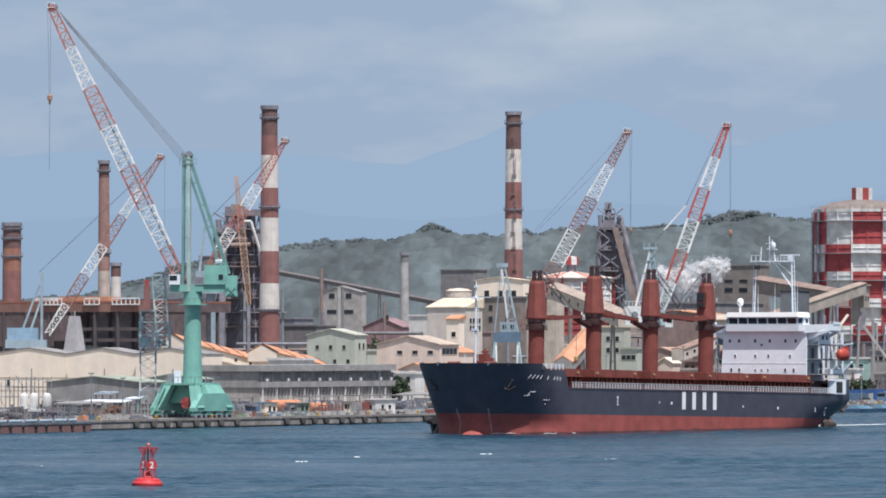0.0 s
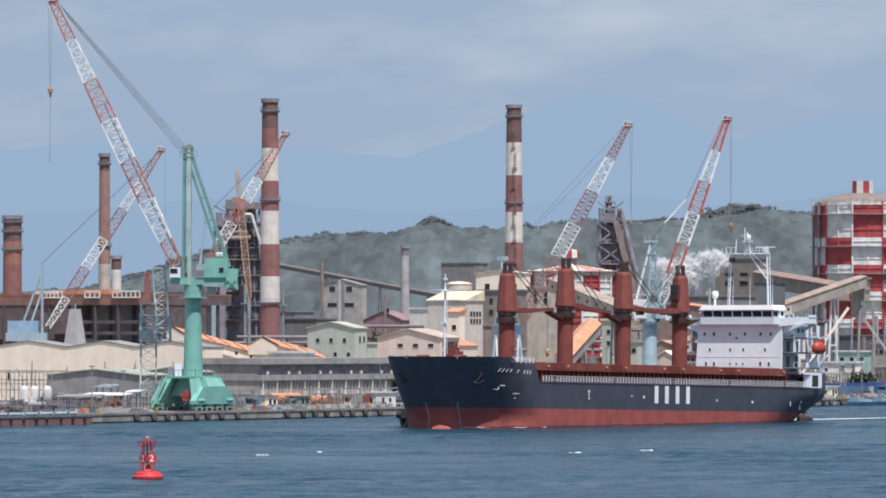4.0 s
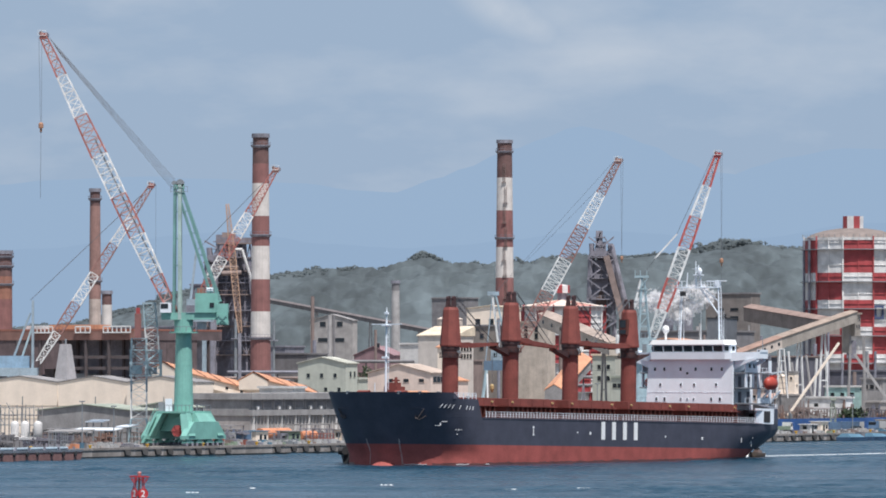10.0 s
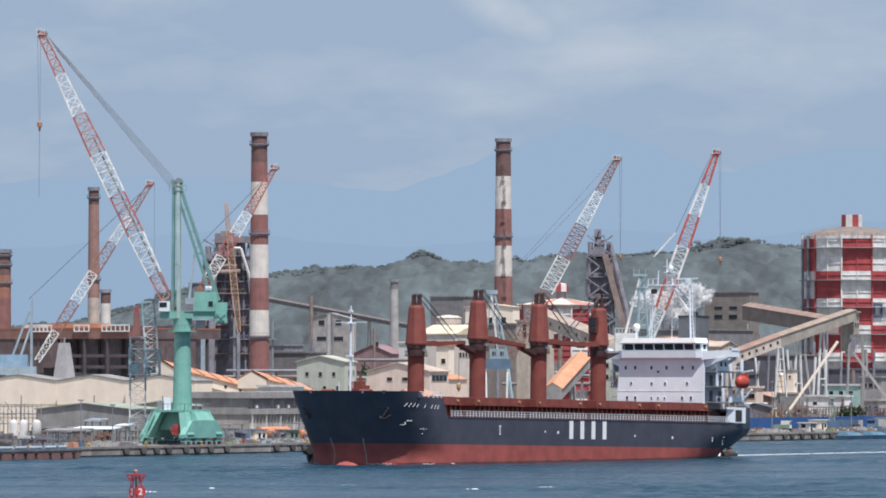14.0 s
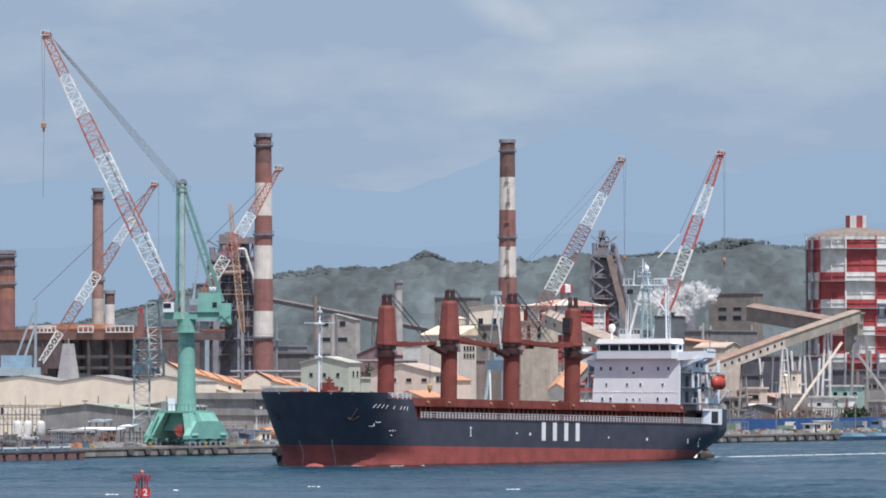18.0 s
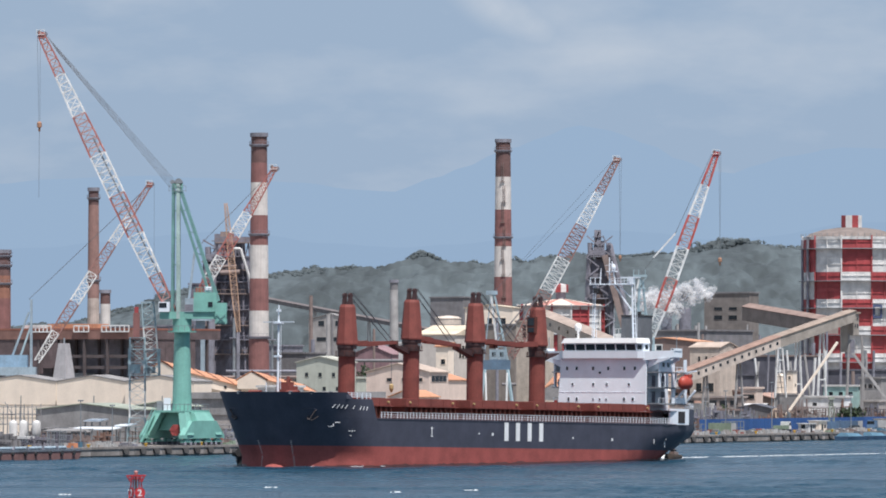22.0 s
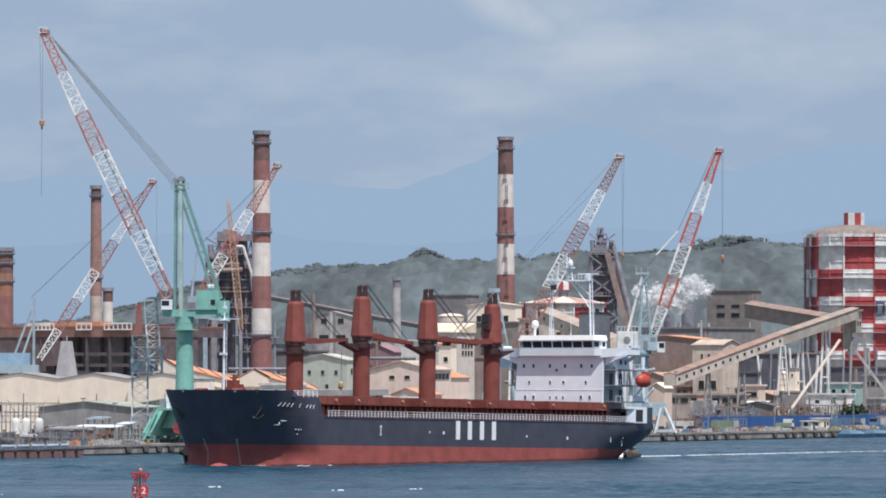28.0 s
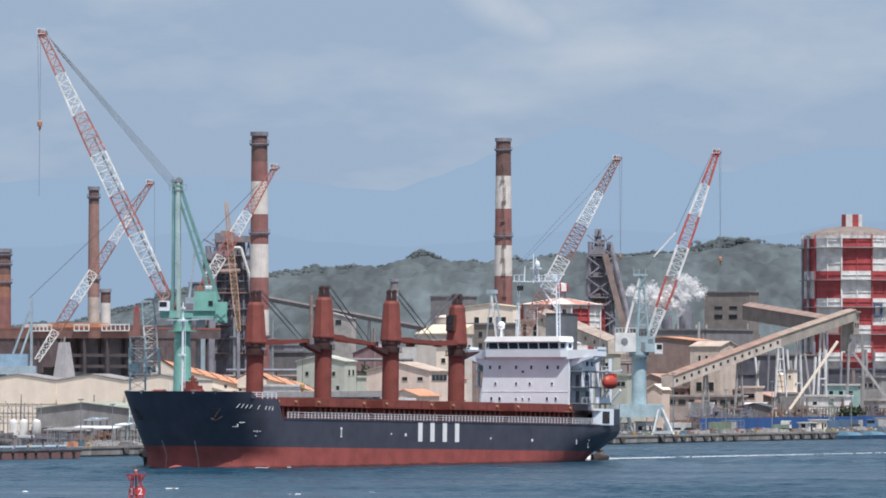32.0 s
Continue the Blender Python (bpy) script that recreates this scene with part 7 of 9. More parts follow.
building("balcony_house", "white house with small balconies", -8.33, 1282, 6, 4, 9.95, PANELWHITE, PANELWHITE, "flat", wins=(("L", 2, (8.67, 6.62), 1.0, 1.2, 0.1, 0.9),))
building("mill_house", "tall pale mill house with bright sandy roof", 3.55, 1480, 11.7, 8.69, 26.18, mat("pale mill cladding", (0.58, 0.53, 0.49), 0.85, streak=0.25, var=0.15), TANROOF, "shed_left", wins=(("R", 4, (22.77, 20.85), 1.0, 1.2, 0.2, 0.9),), rise=2.4)
rt = thing("storage_tank", "round cream tank with shallow domed roof", "tank", pose(1.85, 1534, GZ))
bm = bmesh.new()
ring(bm, [(3.5, 0), (3.5, 30.9 - GZ)])
part("shell", bm, mat("buff tank paint", (0.66, 0.56, 0.48), 0.8, streak=0.25), rt)
bm = bmesh.new()
ring(bm, [(3.62, 30.9 - GZ), (3.62, 31.1 - GZ), (2.4, 31.6 - GZ), (0.4, 31.8 - GZ)])
part("roof", bm, mat("buff tank paint", (0.66, 0.56, 0.48)), rt)
for z in (27.6, 29.3):
    bm = bmesh.new()
    ring(bm, [(3.56, z - GZ), (3.56, z + 0.14 - GZ)])
    part("hoop", bm, CONCRETE, rt)
building("screening_house", "cream screening house with sloping chute", 1.73, 1440, 3.68, 2.82, 22.9, CREAM, ORANGEROOF, "shed_left", wins=(("L", 1, (19.16,), 1.2, 1.2, 0.2, 0.6),), rise=1.0)
building("crusher_block", "dark grey block on the skyline of the plant", 7.98, 2100, 14.16, 10, 43.88, DARKWALL, DARKWALL, "flat")
building("sinter_house", "long cream sinter house with sandy roof", 20.79, 1650, 16.12, 3.87, 35.15, CREAM, TANROOF, "gable_left", wins=(("L", 3, (31.36,), 1.6, 1.8, 0.05, 0.9),), rise=0.9)
building("bunker_house", "dark lower bunker of the sinter house", 20.8, 1600, 15.63, 8, 29.64, mat("brown grey bunker wall", (0.24, 0.21, 0.19), 0.9, streak=0.4), DARKWALL, "flat", wins=(("L", 2, (26.92, 23.72), 1.2, 1.4, 0.2, 0.9),))
building("silo_house", "tall cream silo house with small windows", 27.75, 1500, 9.07, 4.11, 29.75, mat("tan silo cladding", (0.50, 0.435, 0.375), 0.85, streak=0.3), mat("dull roof felt", (0.36, 0.29, 0.25), 0.9, streak=0.3), "flat", wins=(("L", 2, (26.3, 28.1), 1.0, 1.6, 0.2, 0.9),))
gallery("conveyor_gallery", "cream belt gallery leading down to the quay", (27.38, 1480, 28.69), (44.64, 1440, 20.89), 5, 3.2, mat("tan silo cladding", (0.60, 0.50, 0.43)), mat("dull roof felt", (0.36, 0.29, 0.25)), 8, ((0.8, 2, GREYCONC),))
building("pump_house", "pale green transfer house with sandy roof", 45.75, 1500, 6.98, 3.52, 21.05, PALEGREEN, TANROOF, "flat", wins=(("L", 2, (18.05, 15.05), 1.0, 1.2, 0.1, 0.9),))
gallery("conveyor_gallery", "steep grey feed gallery with rust orange roof", (27.83, 1420, 9.47), (35.33, 1436, 17.43), 5, 2.6, GREYCONC, ORANGEROOF, 0, ((0.7, 1.8, GREYCONC),), 0.3)
building("lime_store", "sandy store beside the silos", 1.12, 1400, 9.77, 10, 14.48, PINKWALL, ORANGEROOF, "gable_left", rise=1.4, wins=(("L", 2, (12.66,), 1.0, 1.0, 0.1, 0.9),))
building("brick_annexe", "dull brown annexe between the plant buildings", 7.8, 1560, 12.7, 6, 19.65, BROWNSTEEL, BROWNSTEEL, "flat")
building("ore_shed", "long brown ore shed with orange roof", 67.2, 1500, 19.19, 10, 24.5, mat("rust brown roof wall", (0.25, 0.19, 0.175), 0.85, streak=0.3), ORANGEROOF, "gable_left", rise=1.0)

# ---------- blast furnaces ----------
FURNACE = mat("sooty furnace steel", (0.21, 0.205, 0.24), 0.85, streak=0.5, stain=(0.12, 0.075, 0.06), var=0.4)


def furnace(name, label, x, d, w, top, skip):
    f = thing(name, label, "blast furnace", pose(x, d, GZ))
    h = top - GZ
    bm = bmesh.new()
    ring(bm, [(w * 0.34, 0), (w * 0.36, h * 0.3), (w * 0.26, h * 0.62), (w * 0.14, h * 0.72), (w * 0.12, h * 0.86)])
    part("furnace_shell", bm, mat("rusty furnace shell", (0.13, 0.095, 0.085), 0.85, streak=0.5, stain=(0.08, 0.06, 0.06)), f)
    bm = bmesh.new()                                     # dense plant between the posts
    for z0, z1, a, c in ((0.0, 0.34, -0.42, 0.40), (0.34, 0.58, -0.34, 0.30), (0.58, 0.74, -0.30, 0.22), (0.74, 0.84, -0.22, 0.26)):
        box(bm, a * w, c * w, -w * 0.2, w * 0.25, h * z0, h * z1)
    part("plant_block", bm, FURNACE, f)
    for sx in (-1, 1):
        for sy in (-1, 1):
            beampart("tower_post", FURNACE, f, (sx * w * 0.5, sy * w * 0.5, 0), (sx * w * 0.33, sy * w * 0.33, h * 0.86), 1.1)
    for k in range(7):
        z = h * (0.16 + 0.115 * k)
        u = w * (0.5 - 0.17 * z / (h * 0.86)) + 0.8
        bm = bmesh.new()
        box(bm, -u, u, -u, u, z, z + 0.35)
        for q in range(9):
            beam(bm, (-u + q * u / 4, -u, z), (-u + q * u / 4, -u, z + 1.4), 0.16)
        beam(bm, (-u, -u, z + 1.4), (u, -u, z + 1.4), 0.14)
        part("platform", bm, FURNACE, f)
        beampart("brace", FURNACE, f, (-u, -u, z), (u, -u, z + h * 0.115), 0.5)
        beampart("brace", FURNACE, f, (u, -u, z), (-u, -u, z + h * 0.115), 0.5)
    for s in (-1, 1):
        bm = bmesh.new()
        tube(bm, (s * w * 0.22, 0, h * 0.6), (s * w * 0.3, 0, h * 0.93), 0.9, 0.9, 8)
        part("uptake", bm, FURNACE, f)
    bm = bmesh.new()
    box(bm, -w * 0.34, w * 0.34, -1.5, 1.5, h * 0.86, h * 0.89)
    part("top_deck", bm, FURNACE, f)
    bm = bmesh.new()
    box(bm, -w * 0.16, w * 0.05, -1.2, 1.2, h * 0.89, h)
    part("top_housing", bm, FURNACE, f)
    for z in (0.92, 0.96):
        boxpart("top_landing", FURNACE, f, -w * 0.22, w * 0.13, -1.6, 1.6, h * z, h * z + 0.25)
    beampart("top_strut", FURNACE, f, (-w * 0.2, -1, h * 0.89), (-w * 0.02, -1, h * 0.99), 0.4)
    beampart("top_strut", FURNACE, f, (w * 0.3, -1, h * 0.9), (w * 0.1, -1, h * 0.97), 0.4)
    boxpart("bleeder_box", FURNACE, f, w * 0.05, w * 0.16, -0.8, 0.8, h * 0.89, h * 0.94)
    bm = bmesh.new()
    tube(bm, (w * 0.3, -2, h * 0.92), (w * 0.3 + skip * 0.4, -2, h * 0.55), 1.2, 1.2, 8)
    tube(bm, (w * 0.3 + skip * 0.4, -2, h * 0.55), (w * 0.3 + skip * 0.7, -2, 0), 1.4, 1.4, 8)
    part("downcomer", bm, FURNACE, f)
    beampart("skip_bridge", BROWNSTEEL, f, (w * 0.15, -w * 0.5, h * 0.86), (w * 0.15 + skip, -w * 0.5, 0), 1.8, 2.2, label="rusty inclined skip bridge")
    return f


furnace("blast_furnace", "dark rusty blast furnace tower with platforms", 57.3, 2050, 11.5, 67.84, 15)
furnace("blast_furnace", "sooty blast furnace tower behind the crane", -67.9, 1750, 15, 59.17, 8)
FS = thing("steel_tower", "dark lattice steel tower beside the furnaces", "tower", pose(-63.64, 1720, GZ))
STEPS = ((0, -16.0, 9.4), (20.0, -14.0, 8.6), (28.7, -11.6, 7.2), (38.3, -8.6, 6.6), (45.5, -6.6, 5.8), (53.8, -4.2, 5.0))
for (z0, a0, b0), (z1, a1, b1) in zip(STEPS, STEPS[1:]):  # storeys that step inwards: dark core, corner posts, braces, railed landings
    bm = bmesh.new()
    hexa(bm, [(a0 + 2.2, -3, z0), (b0 - 1.6, -3, z0), (b0 - 1.6, 6, z0), (a0 + 2.2, 6, z0)], [(a1 + 2.0, -3, z1), (b1 - 1.4, -3, z1), (b1 - 1.4, 6, z1), (a1 + 2.0, 6, z1)])
    core = part("storey_core", bm, SOOTBLOCK, FS)
    n = 5
    for k in range(n + 1):
        u = k / n
        beampart("frame_post", SOOTBLOCK, core, (a0 + (b0 - a0) * u, -5, z0), (a1 + (b1 - a1) * u, -5, z1), 0.5)
        if k < n:
            v = (k + 1) / n
            p, q = (a0 + (b0 - a0) * u, -5, z0), (a1 + (b1 - a1) * v, -5, z1)
            if k % 2:
                p, q = (a0 + (b0 - a0) * v, -5, z0), (a1 + (b1 - a1) * u, -5, z1)
            beampart("brace", SOOTBLOCK, core, p, q, 0.3)
    for z in (z1, (z0 + z1) / 2):
        f = (z - z0) / (z1 - z0)
        a, b = a0 + (a1 - a0) * f - 0.8, b0 + (b1 - b0) * f + 0.6
        bm = bmesh.new()
        box(bm, a, b, -6, -3, z - 0.2, z + 0.1)
        for x in np.arange(a, b, 1.5):
            beam(bm, (x, -5.9, z), (x, -5.9, z + 1.2), 0.12)
        beam(bm, (a, -5.9, z + 1.2), (b, -5.9, z + 1.2), 0.12)
        part("landing", bm, BROWNSTEEL if z == z1 else SOOTBLOCK, core)
boxpart("head_house", SOOTBLOCK, FS, -5.2, 5.6, -4.5, 3, 53.8, 55.6)
boxpart("head_house", BROWNSTEEL, FS, -3.6, 0.4, -2, 2, 55.6, 57.2)
for x, r, zt in ((-6.5, 1.2, 44), (7.4, 1.5, 41), (-11.0, 1.4, 33)):
    tubepart("uptake", DARKSTEEL, FS, (x, -6.5, 12), (x + 0.8, -6.2, zt), r, r * 0.9, 12)
tubepart("gas_main", BROWNSTEEL, FS, (-3.5, -7, 44.6), (2.5, -7, 44.9), 0.7, 0.7, 10, label="rusty gas main")
tubepart("gas_main", BROWNSTEEL, FS, (-4.5, -7, 46.4), (1.5, -7, 46.6), 0.5, 0.5, 10)
bm = bmesh.new()
tube(bm, (0.7, -7.5, 53.8 - GZ), (2.7, -7.5, 53.8 - GZ), 0.42, 0.42, 8)
tube(bm, (2.7, -7.5, 53.8 - GZ), (6.2, -7.5, 42.6 - GZ), 0.42, 0.42, 8)
part("white_duct", bm, PANELWHITE, FS, "white bent duct")
building("furnace_block", "tall blackened charging tower of the furnace", -62.29, 1790, 11.66, 6, 52.62, SOOTBLOCK, SOOTBLOCK, "flat", wins=(("L", 3, (49.58, 46.89), 1.6, 1.6, 0.1, 0.9),))
building("furnace_block", "blackened furnace block behind the crane", -62.1, 1800, 21.77, 10, 44.36, SOOTBLOCK, SOOTBLOCK, "flat", wins=(("L", 4, (39.86, 32.66, 25.46), 2.4, 1.6, 0.05, 0.95),))
for px, d, w, top in ((-72.09, 1780, 34, 28.04), (-51.8, 1850, 22, 24.77), (-81.88, 1780, 30, 30.71)):
    building("cast_house", "dark sooty cast house by the furnace", px, d, w, 12, top, DARKSTEEL, DARKSTEEL, "flat")
for px, r in ((-61.06, 3.2), (-72.57, 2.6), (-76.11, 2.6)):
    st = thing("hot_stove", "sooty domed hot blast stove", "stove", pose(px, 1770, GZ), group="hot blast stoves")
    bm = bmesh.new()
    hh = 35.94 - GZ
    ring(bm, [(r, 0), (r, hh - 3), (r * 0.8, hh - 1), (r * 0.35, hh)])
    part("shell", bm, DARKSTEEL, st, smooth=True)

# ---------- banded gas holders ----------


def gas_holder(label, x, d, r, levels, cols, cupola, dome, phase=0.0, walk_share=0.33, walk_deep=1.6):
    g = thing("gas_holder", label, "gas holder", pose(x, d, 0))
    top, low = levels[0], levels[-1]
    for q, (z1, z0) in enumerate(zip(levels, levels[1:])):
        hh = z1 - z0
        for k in range(cols):
            a0, a1 = math.tau * k / cols + phase, math.tau * (k + 1) / cols + phase
            if math.sin((a0 + a1) / 2) > 0.35:
                continue
            bm = bmesh.new()
            m = 4
            for j in range(m):
                b0, b1 = a0 + (a1 - a0) * j / m, a0 + (a1 - a0) * (j + 1) / m
                hexa(bm, [(r * math.cos(b0), r * math.sin(b0), z0), (r * math.cos(b1), r * math.sin(b1), z0), ((r - 0.4) * math.cos(b1), (r - 0.4) * math.sin(b1), z0), ((r - 0.4) * math.cos(b0), (r - 0.4) * math.sin(b0), z0)],
                     [(r * math.cos(b0), r * math.sin(b0), z1), (r * math.cos(b1), r * math.sin(b1), z1), ((r - 0.4) * math.cos(b1), (r - 0.4) * math.sin(b1), z1), ((r - 0.4) * math.cos(b0), (r - 0.4) * math.sin(b0), z1)])
                for z in (z0 + hh * 0.22, z0 + hh * 0.44, z0 + hh * 0.66, z0 + hh * 0.86):
                    beam(bm, ((r + 0.1) * math.cos(b0), (r + 0.1) * math.sin(b0), z), ((r + 0.1) * math.cos(b1), (r + 0.1) * math.sin(b1), z), 0.3, 0.16)
            b0 = (a0 + a1) / 2
            beam(bm, ((r + 0.08) * math.cos(b0), (r + 0.08) * math.sin(b0), z0), ((r + 0.08) * math.cos(b0), (r + 0.08) * math.sin(b0), z1), 0.35)
            part("shell_panel", bm, SIGNALRED if (q + k) % 2 else PANELWHITE, g)
    bm = bmesh.new()
    ring(bm, [(r - 0.45, low), (r - 0.45, top)])
    part("core", bm, DARKWALL, g)
    for k in range(cols):
        a = math.tau * k / cols + phase
        beampart("column", PANELWHITE if k % 2 else SIGNALRED, g, ((r + 0.25) * math.cos(a), (r + 0.25) * math.sin(a), low), ((r + 0.25) * math.cos(a), (r + 0.25) * math.sin(a), top + 0.6), 0.5)
    for z1, z0 in zip(levels, levels[1:]):
        bm = bmesh.new()
        pathbar(bm, [((r + walk_deep / 2) * math.cos(math.tau * k / 40), (r + walk_deep / 2) * math.sin(math.tau * k / 40), z1 - (z1 - z0) * walk_share) for k in range(41)], walk_deep, 0.25)
        part("walkway", bm, GREYPAINT, g)
    bm = bmesh.new()
    ring(bm, [(r, top), (r * 0.05, top + dome)] if not cupola else [(r, top), (r * 0.85, top + dome * 0.4), (r * 0.6, top + dome * 0.75), (r * 0.3, top + dome * 0.95), (r * 0.05, top + dome)])
    part("dome", bm, mat("brown weathered dome", (0.20, 0.165, 0.15), 0.8, streak=0.3) if cupola else mat("faded red dome sheet", (0.52, 0.24, 0.20), 0.75, streak=0.2), g)
    if cupola:
        cr, cz0, cz1 = cupola
        for k in range(10):
            a0, a1 = math.tau * k / 10 + 0.3, math.tau * (k + 1) / 10 + 0.3
            bm = bmesh.new()
            hexa(bm, [(cr * math.cos(a0), cr * math.sin(a0), cz0), (cr * math.cos(a1), cr * math.sin(a1), cz0), (0, 0, cz0)], [(cr * math.cos(a0), cr * math.sin(a0), cz1), (cr * math.cos(a1), cr * math.sin(a1), cz1), (0, 0, cz1)])
            part("cupola_panel", bm, SIGNALRED if k % 2 else PANELWHITE, g)
    else:
        for k in range(10):
            a0, a1 = math.tau * k / 10, math.tau * (k + 1) / 10
            if k % 2:
                bm = bmesh.new()
                hexa(bm, [(r * math.cos(a0), r * math.sin(a0), top + 0.05), (r * math.cos(a1), r * math.sin(a1), top + 0.05), (0, 0, top + dome + 0.05)], [(r * math.cos(a0), r * math.sin(a0), top + 0.3), (r * math.cos(a1), r * math.sin(a1), top + 0.3), (0, 0, top + dome + 0.3)])
                part("dome_panel", bm, mat("cream dome sheet", (0.70, 0.60, 0.52), 0.75, streak=0.2), g)
    return g


BIG = gas_holder("large gas holder in red and white chequered panels", 137.9, 1900, 16.2, (61.46, 49.8, 40.7, 31.7, 22.6, 13.6, GZ), 10, (3.6, 64.88, 69.0), 3.6, phase=0.035)
r = 16.2
a = math.acos(0.45)
c, w = vec(r * 0.45 + 0.3, -r * math.sin(a) - 0.5, 0), vec(math.sin(a), math.cos(a), 0)
for u0, u1, z0, z1 in ((-1.8, -1.0, 34.29, 38.85), (1.0, 1.8, 34.29, 38.85), (-1.0, 1.0, 38.09, 38.85), (-1.0, 1.0, 34.29, 35.05)):
    beampart("painted_mark", mat("dark blue mark paint", (0.06, 0.08, 0.16), 0.7), BIG, c + w * u0 + vec(0, 0, (z0 + z1) / 2), c + w * u1 + vec(0, 0, (z0 + z1) / 2), 0.1, z1 - z0, label="plain dark painted mark")
bm = bmesh.new()
ring(bm, [(r + 0.35, 60.7), (r + 0.35, 61.65)])
part("rim_band", bm, PANELWHITE, BIG)
for k in range(26):
    a = math.pi + math.pi * k / 25
    beampart("rim_post", GREYPAINT, BIG, ((r + 0.8) * math.cos(a), (r + 0.8) * math.sin(a), 61.46), ((r + 0.8) * math.cos(a), (r + 0.8) * math.sin(a), 61.46 + 1.3), 0.16)
for dz in (0, 1):
    tubepart("riser_pipe", DARKSTEEL, BIG, (-r - 0.6 + dz * 1.6, -4.5 - dz * 3, GZ), (-r - 0.6 + dz * 1.6, -4.5 - dz * 3, 60.7 + dz), 0.45)
SMALLHOLDER = gas_holder("smaller red and white gas holder with banded dome", 36.29, 1720, 12.9, [36.44 - (36.44 - GZ) * k / 4 for k in range(5)], 14, None, 2.2, walk_share=0.0, walk_deep=1.0)
bm = bmesh.new()
ring(bm, [(1.5, 38.3), (1.5, 40.9)])
part("cupola_neck", bm, DARKSTEEL, SMALLHOLDER)
for k in range(8):
    a0, a1, cr = math.tau * k / 8, math.tau * (k + 1) / 8, 2.3
    bm = bmesh.new()
    hexa(bm, [(cr * math.cos(a0), cr * math.sin(a0), 40.7), (cr * math.cos(a1), cr * math.sin(a1), 40.7), (0, 0, 40.7)], [(cr * math.cos(a0), cr * math.sin(a0), 43.0), (cr * math.cos(a1), cr * math.sin(a1), 43.0), (0, 0, 43.4)])
    part("cupola_panel", bm, SIGNALRED if k % 2 else PANELWHITE, SMALLHOLDER)
bm = bmesh.new()
ring(bm, [(12.9 + 0.3, 35.23), (12.9 + 0.3, 36.61)])
part("rim_band", bm, mat("faded pinkish white rim", (0.62, 0.50, 0.46), 0.75, streak=0.3), SMALLHOLDER)

# ---------- east side ----------
building("coal_tower", "dark grey concrete coal tower with small windows", 100.83, 1850, 16.78, 6.52, 42.16, mat("dark tower concrete", (0.20, 0.18, 0.17), 0.9, streak=0.3), DARKWALL, "flat", wins=(("L", 2, (37.2,), 2.9, 0.9, 0.2, 0.85), ("L", 2, (34.3,), 3.0, 1.3, 0.2, 0.85)))
gallery("conveyor_gallery", "grey brown belt gallery from the coal tower", (98.28, 1800, 32.84), (121.09, 1760, 28.26), 6, 4.4, mat("grey brown gallery sheet", (0.25, 0.21, 0.19), 0.85, streak=0.3), mat("rusty brown roof sheet", (0.26, 0.185, 0.16), 0.85, streak=0.3), 0, ((0.6, 2, GREYCONC),))
gallery("conveyor_gallery", "long rising belt gallery with small windows and sandy roof", (56.66, 1420, 12.46), (86.14, 1460, 22.84), 3.6, 2.8, mat("dull buff gallery sheet", (0.56, 0.48, 0.42), 0.85, streak=0.25), mat("faded pinkish roof sheet", (0.30, 0.195, 0.155), 0.8, streak=0.3), 15, ((0.35, 2.0, GREYCONC), (0.66, 2.4, GREYCONC)), 0.07)
gallery("conveyor_gallery", "upper reach of the long belt gallery", (86.14, 1460, 22.84), (107.73, 1490, 29.81), 3.6, 2.8, mat("grey buff gallery sheet", (0.36, 0.32, 0.28), 0.85, streak=0.3), mat("dull brown roof sheet", (0.32, 0.25, 0.205), 0.8, streak=0.3), 0, ((0.04, 1.6, JIBWHITE), (0.3, 2.6, JIBWHITE), (0.62, 2.6, JIBWHITE)), 0.07)
building("transfer_tower", "grey transfer tower at the head of the belt", 108.6, 1490, 3.12, 3.3, 31.9, mat("grey buff gallery sheet", (0.36, 0.32, 0.28)), mat("dull brown roof sheet", (0.32, 0.25, 0.205)), "flat", wins=(("R", 2, (30.71, 28.77), 0.7, 0.9, 0.1, 0.9),), base=26.24, category="tower")
TL = thing("tower_trestle", "grey steel trestle carrying the transfer tower", "trestle", pose(109.21, 1492, GZ))
for sx in (-1.8, 1.8):
    for sy in (-1.6, 1.6):
        beampart("trestle_leg", GREYCONC, TL, (sx * 1.3, sy, 0), (sx, sy, 26.39 - GZ), 0.5)
boxpart("chute", DARKSTEEL, TL, -2.6, -0.2, -1.4, 1.4, 20.28 - GZ, 25.05 - GZ)
boxpart("chute_wall", mat("grey buff gallery sheet", (0.36, 0.32, 0.28)), TL, -3.8, -1.5, -1.6, 1.6, 21.77 - GZ, 30.26 - GZ)
bm = bmesh.new()
beam(bm, (85.6, 1446, GZ), (101.6, 1450, 24.2), 0.55, 0.55)
solid("inclined_pipe", bm, CREAM, "cream inclined feed pipe", "pipe")
bm = bmesh.new()
beam(bm, (108.11, 1485, 21.45), (122.36, 1485, GZ), 0.7, 0.7)
solid("inclined_pipe", bm, GREYSTACK, "grey inclined strut pipe", "pipe")
BASEZ = 10.6
building("silo_plinth", "stained grey concrete plinth under the silos", 91.5, 1450, 6.74, 3.2, BASEZ, GREYCONC, CONCRETE, "flat", category="plinth", eave=0.1)
si = thing("silo", "cream cylindrical silo on a concrete plinth", "silo", pose(87.15, 1455, BASEZ + 0.5), group="cream silos")
bm = bmesh.new()
hh = 16.13 - BASEZ - 0.5
ring(bm, [(1.28, 0), (1.28, hh - 0.5), (0.9, hh)])
part("shell", bm, CREAM, si)
